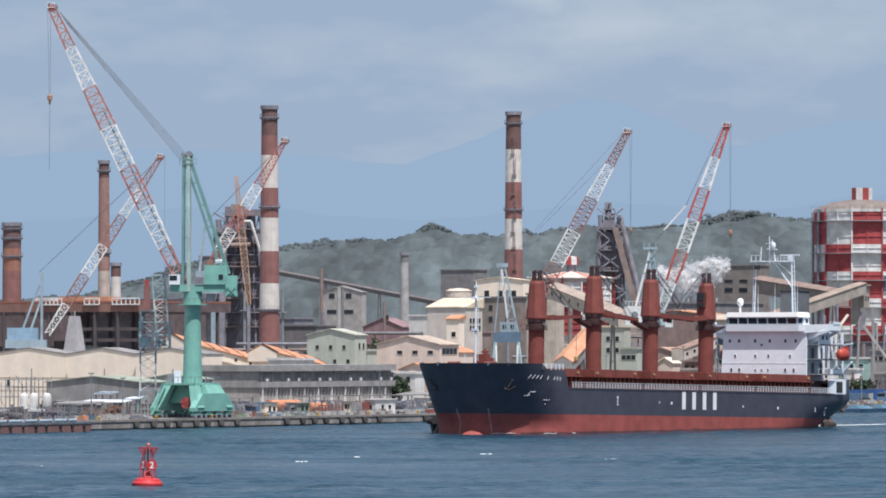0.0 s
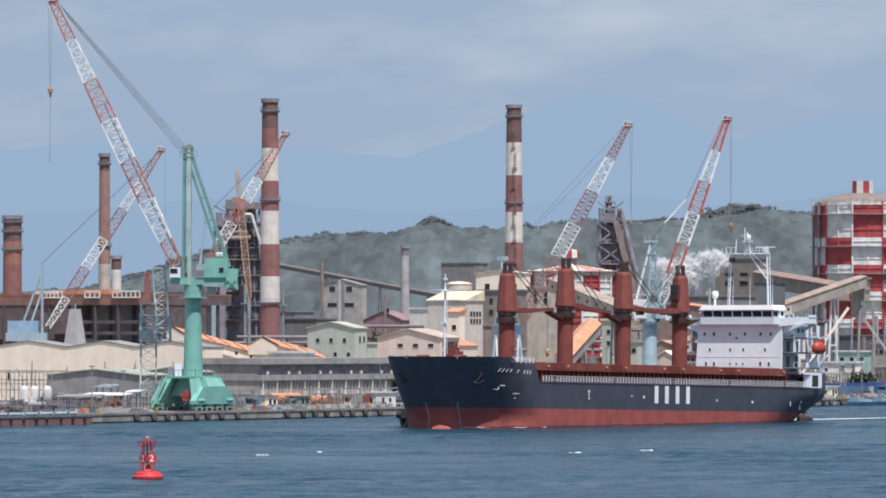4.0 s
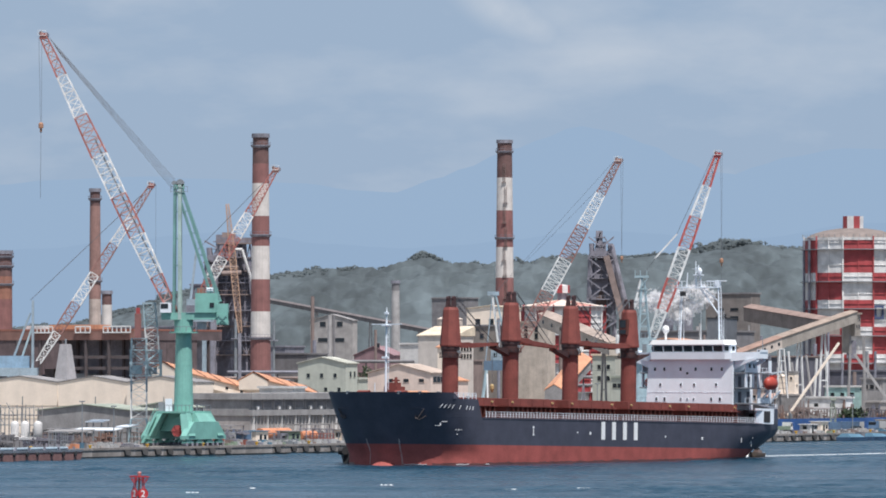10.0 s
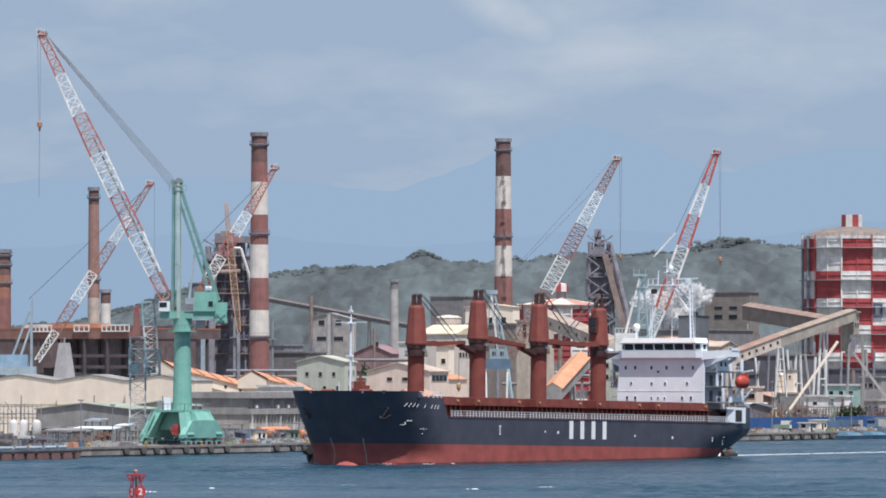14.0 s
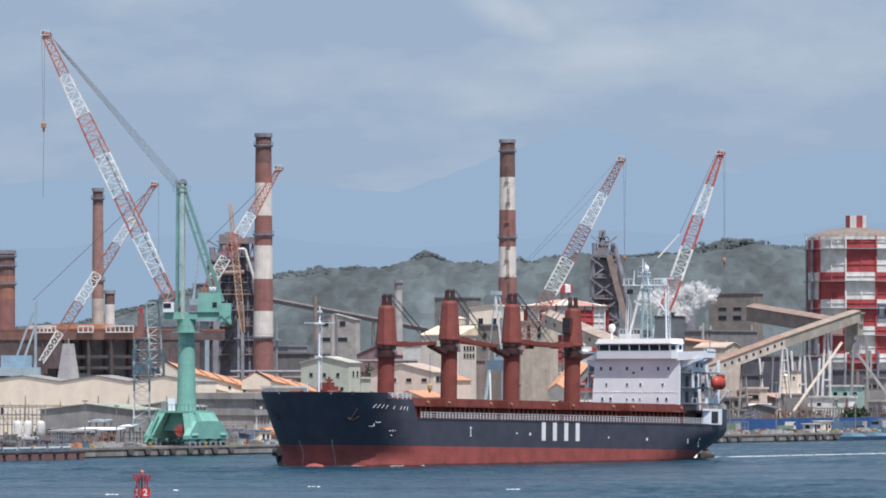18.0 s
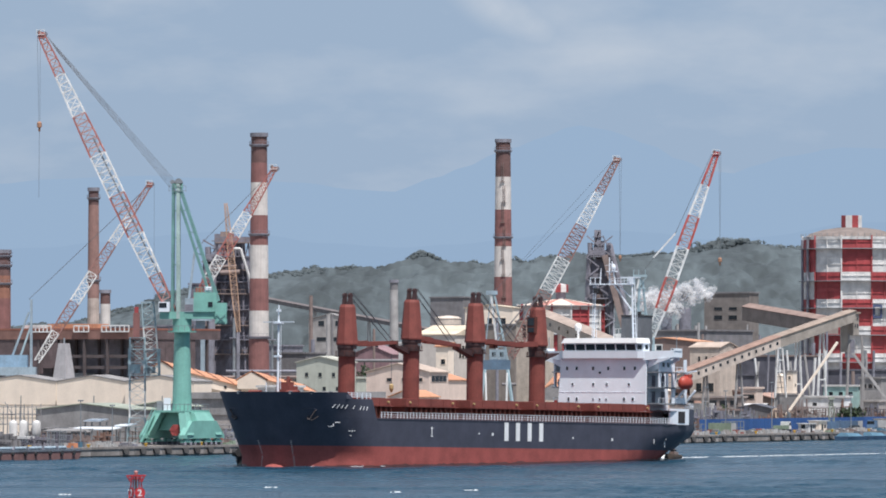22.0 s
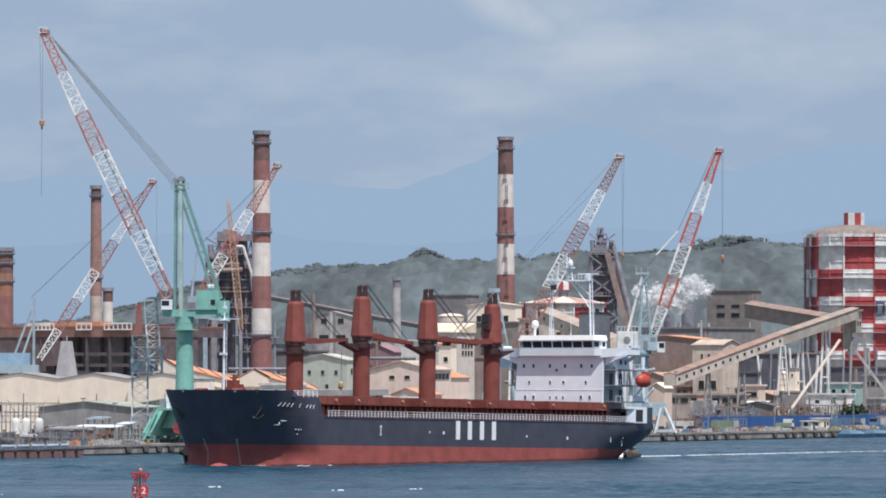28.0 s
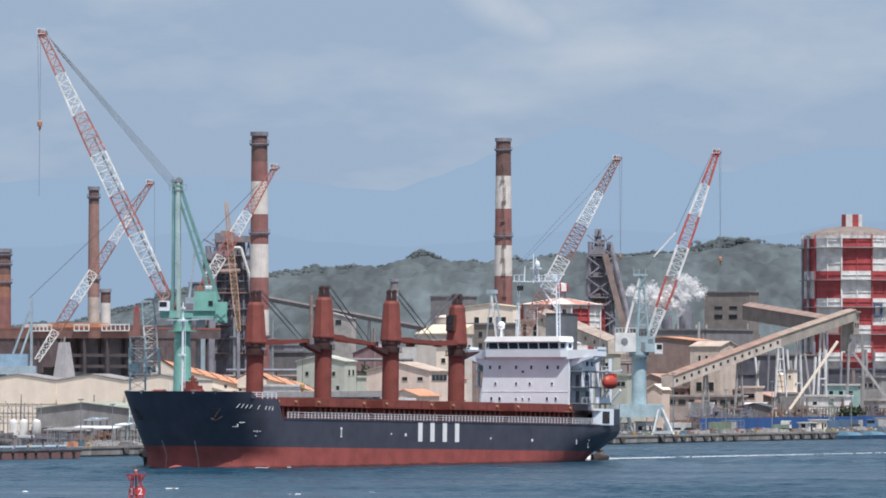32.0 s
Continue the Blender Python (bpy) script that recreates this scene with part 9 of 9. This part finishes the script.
# low clutter along the quay edge, and lean-to shelters at the foot of the shed
MUTED = (CONCRETE, BROWNSTEEL, GREYPAINT, CRED, CGREEN, BROWNSTEEL, DARKWALL, DARKSTEEL, TARP)
place = 4.0
while place < 388:
    if not (22 < place < 50 or 196 < place < 224):
        pallet_pile(at_quay(place, rnd.uniform(2.2, 4.2)), rnd.choice(MUTED), rnd.randint(4, 8), "low pile of crates and gear on the quay")
    place += rnd.uniform(3.6, 6.5)
for q in range(26):                                      # dense dark gear in the yard behind the barge
    s, inland = rnd.uniform(-52, 24), rnd.uniform(5, 26)
    m = at_quay(s, inland, rnd.choice((0, 90, 20)))
    if q % 3 == 0:
        steel_rack(m, rnd.randint(3, 5), rnd.uniform(1.8, 3.4), rnd.choice((DARKSTEEL, BROWNSTEEL, GREYPAINT)), "dark steel rack with gear in the yard")
    else:
        pallet_pile(m, rnd.choice((DARKSTEEL, BROWNSTEEL, DARKWALL, CRED, CONCRETE)), rnd.randint(6, 10), "dark heap of yard gear and crates")
for q in range(17):                                      # tall gear racks between the hoarding and the white shed
    m = pose(87.66 + 1.5 * q, 1437 + 0.4 * q, GZ, 0, 0, QUAY)
    if q % 3 == 1:
        pallet_pile(m, rnd.choice((DARKSTEEL, BROWNSTEEL, DARKWALL)), 12, "dark heap of yard gear behind the hoarding")
    else:
        steel_rack(m, 4, 4.2 + 1.6 * rnd.random(), rnd.choice((BROWNSTEEL, DARKSHED)), "tall dark steel rack with gear behind the hoarding")
for s, l in ((56, 12), (72, 10), (104, 12), (124, 9), (140, 12), (160, 10)):
    c = thing("shelter", "dark open shelter at the foot of the shed", "shelter", at_quay(s, 20), "shelters by the shed")
    boxpart("shelter_roof", GREYROOF, c, 0, l, -2.4, 1.6, 3.6, 3.85)
    for x in (0.2, l / 2, l - 0.2):
        beampart("post", DARKSTEEL, c, (x, -2.2, 0), (x, -2.2, 3.6), 0.18)


def scrap_stack(m, seed, l, w, h, material, label):
    """Pipes, angles and frames leaning and lying together."""
    rg = random.Random(seed)
    t = thing("scrap_stack", label, "scrap", m)
    bm = bmesh.new()
    for k in range(44):
        x, y = rg.uniform(-l / 2, l / 2), rg.uniform(-w / 2, w / 2)
        z = rg.uniform(0.15, h * 0.75)
        if k % 3 == 0:                                   # uprights
            beam(bm, (x, y, 0), (x + rg.uniform(-0.5, 0.5), y, rg.uniform(h * 0.5, h)), rg.uniform(0.14, 0.36))
        elif k % 3 == 1:                                 # lying lengths
            d = rg.uniform(1.0, l * 0.45)
            beam(bm, (x - d, y, z), (x + d, y + rg.uniform(-0.4, 0.4), z + rg.uniform(-0.3, 0.3)), rg.uniform(0.16, 0.45))
        else:                                            # lumps
            q = rg.uniform(0.3, 0.9)
            box(bm, x - q, x + q * rg.uniform(0.6, 1.4), y - q * 0.7, y + q * 0.7, 0, rg.uniform(0.3, h * 0.45))
    part("scrap", bm, material, t, kind="stuff")
    return t


SCRAPRUST = mat("rusty scrap", (0.24, 0.15, 0.12), 0.95, var=0.4)
for q in range(34):                                      # under and before the belt galleries
    x = 60 + 1.75 * q + rnd.uniform(-0.8, 0.8)
    scrap_stack(pose(x, 1386 + 1.7 * (x - 80) + rnd.uniform(9, 34), GZ, 0, 0, QUAY + rnd.choice((0, 90))), 200 + q, rnd.uniform(4, 7), 3, rnd.uniform(3.5, 8.0), rnd.choice((BROWNSTEEL, SCRAPRUST, DARKSTEEL, GREYPAINT, FURNACE, CONCRETE)), "tangled stack of rusty steel lengths in the yard")
for q in range(22):                                      # along the foot of the long shed and behind the barge
    s = -46 + 9.4 * q + rnd.uniform(-2, 2)
    if not 22 < s < 50:
        scrap_stack(at_quay(s, rnd.uniform(8, 15)), 300 + q, rnd.uniform(4, 7), 2.4, rnd.uniform(1.6, 3.6), rnd.choice((BROWNSTEEL, DARKSTEEL, FURNACE, DARKWALL, SCRAPRUST)), "loose stack of dark steel lengths on the quay")
for q in range(18):                                      # dark gear in the yard before the warehouses
    scrap_stack(at_quay(-44 + 4.4 * q + rnd.uniform(-1, 1), rnd.uniform(14, 34)), 400 + q, rnd.uniform(4, 7), 2.6, rnd.uniform(1.4, 2.9), rnd.choice((BROWNSTEEL, DARKSHED, FURNACE, DARKSHED, SCRAPRUST)), "loose stack of dark steel lengths in the yard")
drum_tank(at_quay(86, 13), 1.35, 11, CORANGE, "orange horizontal tank on saddles in the yard")
drum_tank(at_quay(99, 13), 1.0, 6, CORANGE, "smaller orange tank in the yard")
for s, h in ((3, 9), (14, 8), (60, 8), (128, 9), (168, 8), (228, 12), (246, 14), (262, 11), (292, 10), (316, 12), (338, 9), (362, 13)):
    lamp_post(at_quay(s, 4.5 if s % 4 else 15), h)
# small barges under blue tarpaulins at the east end
hut(at_quay(115, 7), PANELWHITE, PANELWHITE, "white quay office hut with dark door", 8.0, 3.0)
hut(at_quay(313, 4), PANELWHITE, PANELWHITE, "white pilot hut on the quay edge", 3.4, 2.1)
hut(at_quay(321, 5), CREAM, PANELWHITE, "cream pilot hut with flat white roof", 4.0, 2.7)
for s in (321, 334, 347):
    b = thing("covered_barge", "small barge under a light blue tarpaulin", "barge", Matrix.Translation(along(s, -4.0, 0)) @ Matrix.Rotation(radians(QUAY), 4, "Z"), "barges at the east quay")
    bm = bmesh.new()
    hexa(bm, [(-5, -1.6, -0.4), (4.4, -1.6, -0.4), (4.4, 1.6, -0.4), (-5, 1.6, -0.4)], [(-5.2, -2, 1.0), (5.4, -2, 1.0), (5.4, 2, 1.0), (-5.2, 2, 1.0)])
    part("hull", bm, CBLUE, b)
    bm = bmesh.new()
    hexa(bm, [(-4.6, -1.9, 1.0), (2.6, -1.9, 1.0), (2.6, 1.9, 1.0), (-4.6, 1.9, 1.0)], [(-4.2, -0.8, 1.9), (2.2, -0.8, 1.7), (2.2, 0.8, 1.7), (-4.2, 0.8, 1.9)])
    part("tarpaulin", bm, TARP, b)
    boxpart("wheel_box", DARKWALL, b, 3.2, 4.8, -0.9, 0.9, 1.0, 2.2)


# ---------- trees ----------
def tree(m, h, r, seed, label):
    t = thing("tree", label, "tree", m)
    rg = np.random.default_rng(seed)
    bm = bmesh.new()
    tube(bm, (0, 0, 0), (0.2, 0, h * 0.55), 0.28, 0.16, 7)
    for k in range(5):
        a = k * 1.3
        tube(bm, (0.1, 0, h * (0.3 + 0.05 * k)), (r * 0.6 * math.cos(a), r * 0.6 * math.sin(a), h * (0.55 + 0.06 * k)), 0.12, 0.05, 5)
    part("trunk", bm, mat("grey brown bark", (0.13, 0.10, 0.08), 0.95), t)
    vs, fs = [], []
    for k in range(420):
        w = rg.normal(size=3)
        w /= np.linalg.norm(w)
        o = w * r * rg.random() ** 0.35 * np.array((1, 1, 0.75)) * (1 + 0.3 * math.sin(5 * w[0] + 3 * w[2])) + np.array((0, 0, h * 0.68))
        a, b = rg.normal(size=3), rg.normal(size=3)
        e = 0.33
        n0 = len(vs)
        vs += [tuple(o), tuple(o + a * e), tuple(o + (a + b) * e), tuple(o + b * e)]
        fs.append((n0, n0 + 1, n0 + 2, n0 + 3))
    me = bpy.data.meshes.new("crown")
    me.from_pydata(vs, [], fs)
    me.materials.append(mat("tree leaves", (0.045, 0.07, 0.035), 0.8, var=0.5, bump=0))
    part("crown", me, None, t)


for x, d, h, r, seed in ((-11.7, 1245, 8.5, 2.6, 1), (-12.65, 1240, 6.5, 2.0, 2), (102.96, 1440, 5.4, 1.8, 3), (104.83, 1442, 6.0, 2.0, 4), (106.79, 1445, 5.6, 1.8, 5), (-36.6, 1500, 16, 3.0, 6), (-20.59, 1560, 20, 3.2, 7), (-17.27, 1570, 19, 2.6, 8), (73.29, 1460, 6, 2.0, 9)):
    tree(pose(x, d, GZ), h, r, seed, "small leafy green tree among the works buildings")

# ---------- plant clutter: pipes, masts, small stacks ----------
rnd = random.Random(77)
for k in range(46):
    d = rnd.uniform(1560, 1950)
    b = rnd.uniform(-0.07, 0.075)
    h = rnd.uniform(14, 30) if abs(b + 0.03) > 0.012 else rnd.uniform(20, 42)
    t = thing("vent_pipe", "thin weathered steel vent pipe of the works", "pipe", pose(b * d, d, GZ), "vent pipes of the works")
    r = rnd.uniform(0.25, 0.8)
    m = rnd.choice((DARKSTEEL, GREYSTACK, BROWNSTEEL, GREYPAINT))
    tubepart("shaft", m, t, (0, 0, 0), (0, 0, h), r, r * 0.9, 8)
    if k % 3 == 0:
        boxpart("landing", DARKSTEEL, t, -r - 0.9, r + 0.9, -r - 0.9, r + 0.9, h * 0.8, h * 0.8 + 0.3)
for k in range(16):                                      # pipe bridges across the works
    d = rnd.uniform(1560, 1850)
    b = rnd.uniform(-0.05, 0.06)
    z = rnd.uniform(9, 18)
    l = rnd.uniform(14, 34)
    t = thing("pipe_bridge", "rusty pipe bridge on steel trestles", "pipe bridge", pose(b * d, d, GZ), "pipe bridges of the works")
    for q in (-0.5, 0.5):
        tubepart("pipe", rnd.choice((BROWNSTEEL, DARKSTEEL, DARKWALL)), t, (-l / 2, q, z), (l / 2, q, z), 0.45, 0.45, 8)
    for x in (-l * 0.4, 0, l * 0.4):
        beampart("trestle_leg", DARKSTEEL, t, (x - 0.8, 0, 0), (x, 0, z - 0.4), 0.3)
        beampart("trestle_leg", DARKSTEEL, t, (x + 0.8, 0, 0), (x, 0, z - 0.4), 0.3)

for k, (x, lean, m) in enumerate(((84.86, 1.4, GREYSTACK), (87.95, -1.2, JIBWHITE), (89.03, 0.5, DARKSTEEL), (96.4, -1.0, JIBWHITE), (98.26, -1.6, GREYSTACK), (101.37, 0.8, JIBWHITE), (102.26, -1.6, GREYSTACK), (105.06, 0.3, JIBWHITE), (109.58, 0.0, DARKSTEEL), (110.83, 0.6, GREYSTACK), (116.62, 0.0, GREYSTACK), (118.4, 0.2, DARKSTEEL), (79.25, 1.0, GREYSTACK), (81.38, -0.4, DARKSTEEL))):
    t = thing("gallery_bent", "slender steel bent under the belt galleries", "trestle", pose(x, 1550, GZ), "bents under the galleries")
    hh = 17.5 + (k % 4)
    beampart("bent_leg", m, t, (0, 0, 0), (lean * 1.6, 0, hh), 0.42)
    beampart("bent_leg", m, t, (0, 4, 0), (lean * 1.6, 3, hh), 0.42)
    for q in (0.3, 0.6, 0.9):
        beampart("bent_brace", m, t, (lean * 1.6 * q, 0, hh * q), (lean * 1.6 * q, 3.5, hh * q), 0.25)

# ---------- steam ----------


def steam_material():
    m = bpy.data.materials.new("thin white steam")
    m.use_nodes = True
    n, l = m.node_tree.nodes, m.node_tree.links
    n.clear()
    o, d, tr, cl = (n.new("ShaderNode" + k) for k in ("OutputMaterial", "BsdfDiffuse", "BsdfTranslucent", "BsdfTransparent"))
    both, thin = n.new("ShaderNodeMixShader"), n.new("ShaderNodeMixShader")
    d.inputs["Color"].default_value = tr.inputs["Color"].default_value = (0.93, 0.93, 0.94, 1)
    both.inputs["Fac"].default_value = 0.5
    tc, t, r = n.new("ShaderNodeTexCoord"), n.new("ShaderNodeTexNoise"), n.new("ShaderNodeMapRange")
    t.inputs["Scale"].default_value, t.inputs["Detail"].default_value = 0.4, 4
    r.inputs["From Min"].default_value, r.inputs["From Max"].default_value = 0.35, 0.7
    r.inputs["To Min"].default_value, r.inputs["To Max"].default_value = 0.18, 0.55
    l.new(tc.outputs["Object"], t.inputs["Vector"])
    l.new(t.outputs["Fac"], r.inputs["Value"])
    l.new(r.outputs["Result"], thin.inputs["Fac"])
    l.new(d.outputs["BSDF"], both.inputs[1])
    l.new(tr.outputs["BSDF"], both.inputs[2])
    l.new(cl.outputs["BSDF"], thin.inputs[1])
    l.new(both.outputs["Shader"], thin.inputs[2])
    l.new(thin.outputs["Shader"], o.inputs["Surface"])
    return m


VAPOUR = steam_material()


def puff_mesh(seed, r):
    """A billow of many thin shreds of vapour, thick within and loose at the rim."""
    rg = np.random.default_rng(seed)
    bm = bmesh.new()
    lumps = rg.normal(size=(6, 3)) * r * 0.42
    for k in range(230):
        c = lumps[k % 6] + rg.normal(size=3) * r * 0.27
        a, b = rg.normal(size=3), rg.normal(size=3)
        a /= np.linalg.norm(a)
        b -= a * (a @ b)
        b /= np.linalg.norm(b)
        q = r * rg.uniform(0.14, 0.32)
        bm.faces.new([bm.verts.new(Vector(c + (a * math.cos(j * 1.047) + b * math.sin(j * 1.047)) * q * rg.uniform(0.7, 1.2))) for j in range(6)])
    return mesh_of(bm, "puff", VAPOUR)


STEAM_PUFFS = []
for k, (x, z, r) in enumerate(((77.06, 43.03, 2.6), (79.09, 40.66, 3.2), (75.37, 41, 2.4), (71.49, 38.29, 4.0), (73.35, 36.77, 3.4), (68.61, 38.63, 3.4), (65.23, 38.97, 3.0), (62.53, 40.49, 2.2), (74.36, 39.65, 2.6))):
    p = new("steam_puff", puff_mesh(k + 3, r))
    x, z = x - 1.0, z - 2.4
    p.matrix_basis = pose(x, 1690, z)
    tagged(p, "soft white puff of steam over the works", "steam", kind="stuff")
    STEAM_PUFFS.append((p, x, z, k))

# ---------- tug and launch that keep with the ship ----------


def small_craft(name, label, length, beam_w, free, hull_mat, tyres, house, top=None):
    t = thing(name, label, "boat", pose(0, 0, 0))
    bm = bmesh.new()
    loops = []
    n = 12
    for u in [i / n for i in range(n + 1)]:
        x = length * (u - 0.5)
        w = beam_w / 2 * min(1.0, 0.72 + 1.2 * u) * (1 - max(0.0, (u - 0.7) / 0.3) ** 2.2)
        w = max(w, 0.08)
        z = free * (1 + 0.35 * u * u)
        loops.append([bm.verts.new(p) for p in ((x, -w * 0.7, -0.8), (x, -w, z * 0.5), (x, -w, z), (x, w, z), (x, w, z * 0.5), (x, w * 0.7, -0.8))])
    for lo, hi in zip(loops, loops[1:]):
        for k in range(6):
            bm.faces.new((lo[k], lo[(k + 1) % 6], hi[(k + 1) % 6], hi[k]))
    bm.faces.new(loops[0])
    bm.faces.new(loops[-1])
    part("hull", bm, hull_mat, t)
    for k in range(tyres):
        u = 0.45 + 0.55 * k / max(1, tyres - 1)
        for s in (-1, 1):
            w = max(0.1, beam_w / 2 * (1 - max(0.0, (u - 0.7) / 0.3) ** 2.2))
            bm = bmesh.new()
            tube(bm, (length * (u - 0.5) - 0.1, s * w, free * 0.95), (length * (u - 0.5) + 0.25, s * (w + 0.5), free * 0.95), 0.7, 0.7, 10)
            part("tyre_fender", bm, BLACK, t)
    x, w, h = house
    boxpart("deckhouse", top or WHITE, t, x - w, x + w, -beam_w * 0.3, beam_w * 0.3, free * 0.9, free + h * 0.5)
    boxpart("wheelhouse", top or WHITE, t, x - w * 0.3, x + w * 0.8, -beam_w * 0.22, beam_w * 0.22, free + h * 0.5, free + h)
    boxpart("window_band", GLASSDARK, t, x - w * 0.32, x + w * 0.82, -beam_w * 0.225, beam_w * 0.225, free + h * 0.65, free + h * 0.9)
    return t


TUG = small_craft("tug", "dark tug with tyre fenders at the ship's bow", 27, 9, 2.4, mat("dark tug hull", (0.03, 0.035, 0.04), 0.6), 9, (1, 5, 5.5))
LAUNCH = small_craft("launch", "small dark work launch astern of the ship", 5.0, 1.9, 0.8, mat("brown launch hull", (0.10, 0.075, 0.06), 0.7), 0, (-0.4, 0.8, 1.1), BROWNSTEEL)

# ---------- foam ----------


def foam_mesh(seed, length, width, n, lift, size=1.0):
    """Ragged low foam: many small overlapping flakes along a line."""
    rg = random.Random(seed)
    bm = bmesh.new()
    for k in range(n):
        u = rg.random() ** (1.9 if length > 100 else 1.15)
        x = -length * u
        y = rg.gauss(0, width * (0.25 + 0.75 * u))
        r = rg.uniform(0.25, 0.8) * (1.1 - 0.5 * u) * size
        m = 7
        c = bm.verts.new((x, y, lift * rg.uniform(0.7, 1.3)))
        rim = [bm.verts.new((x + r * rg.uniform(0.7, 1.6) * math.cos(q * math.tau / m), y + r * rg.uniform(0.5, 1.1) * math.sin(q * math.tau / m), -0.05)) for q in range(m)]
        for q in range(m):
            bm.faces.new((c, rim[q], rim[(q + 1) % m]))
    return mesh_of(bm, "foam", FOAM)


WAKE = tagged(new("wake_foam", foam_mesh(5, 150, 0.3, 800, 0.05, 0.32)), "thin white wake trailing behind the ship", "foam", kind="stuff")
STERNWASH = tagged(new("stern_wash", foam_mesh(6, 12, 1.2, 110, 0.55)), "white wash churned up at the ship's stern", "foam", kind="stuff")
rg = random.Random(9)
bm = bmesh.new()
for x0, x1 in ((53.2, 51.6), (48.4, 46.5), (43, 42)):      # bow wave clinging to the port side
    pts = [x0 + (x1 - x0) * k / 9 for k in range(10)]
    pathbar(bm, [(x, half_breadth(x, 0.1) + 0.1, 0.0 + rg.uniform(-0.06, 0.07)) for x in pts], 0.25, 0.07)
BOWWAVE = tagged(new("bow_wave", mesh_of(bm, "bow_wave", FOAM)), "thin white bow wave along the hull", "foam", kind="stuff")

CAPS = []
for k, (x, d, l) in enumerate(((-20.71, 806, 1.2), (-13.56, 832, 0.6), (5.81, 854, 1.2), (-56.19, 775, 1.6), (23.98, 826, 1.3), (35.3, 837, 1.8))):
    c = new("whitecap", foam_mesh(40 + k, l * 1.3, 0.25, 4 + int(4 * l), 0.06, 0.38))
    tagged(c, "small breaking whitecap on the harbour water", "whitecap", kind="stuff")
    CAPS.append((c, x, d, k))


# ---------- keyed movement ----------
def ship_pose(x, y, deg):
    """x, y: the stem at the waterline; deg: the course."""
    c, s = math.cos(radians(deg)), math.sin(radians(deg))
    return pose(x + 65 * c, y + 65 * s, 0, 0, -1.09, 180 + deg)


COURSE = [
    (0.0, -2.51, 1039.74, 53.99),
    (4.0, -8.32, 1027.01, 53.95),
    (8.0, -14.21, 1014.96, 53.87),
    (12.0, -20.20, 1003.60, 53.75),
    (16.0, -26.28, 992.92, 53.61),
    (20.0, -32.44, 982.93, 53.42),
    (24.0, -38.69, 973.62, 53.20),
    (28.0, -45.03, 964.99, 52.95),
    (32.0, -51.46, 957.04, 52.66),
]


def motions():
    walk(SHIP, [(t, ship_pose(x, y, a)) for t, x, y, a in COURSE])
    for ob, dx, dy, turn in ((TUG, 28.2, -18.4, 0), (LAUNCH, -65.2, 2.5, 4), (WAKE, -63, 1.0, 0), (STERNWASH, -57, 0.5, 0), (BOWWAVE, 0, 0, 0)):
        rows = []
        for t, x, y, a in COURSE:
            m = ship_pose(x, y, a)
            p = m @ Vector((dx, dy, 0))
            lift = 0.21 if ob in (WAKE, STERNWASH, BOWWAVE) else 0.05 * math.sin(t)
            rows.append((t, pose(p.x, p.y, lift, 0, 0, 180 + a + turn)))
        walk(ob, rows)
    walk(WATER, [(0.0, pose(0, 0, 0)), (32.0, pose(-9, -12, 0))])
    walk(BU, [(t * 1.0, pose(BX, BD, 0.05 * math.sin(t * 1.1), 1.2 * math.sin(t * 0.9), 1.6 * math.sin(t * 0.7 + 1), 3 * math.sin(t * 0.2))) for t in range(0, 33, 2)])
    for p, x, z, k in STEAM_PUFFS:
        walk(p, [(t * 1.0, pose(x - 0.11 * t + 0.8 * math.sin(0.3 * t + k), 1690, z + 0.07 * t + 0.6 * math.sin(0.23 * t + 2 * k), 0, 1.2 * t, 1.6 * t)) for t in range(0, 33, 4)])
    for c, x, d, k in CAPS:
        walk(c, [(t * 1.0, pose(x - 1.35 * t, d - 1.75 * t, 0.1 + 0.12 * math.sin(0.6 * t + k), 0, 0, 12 * math.sin(0.2 * t + k))) for t in range(0, 33, 4)])


motions()
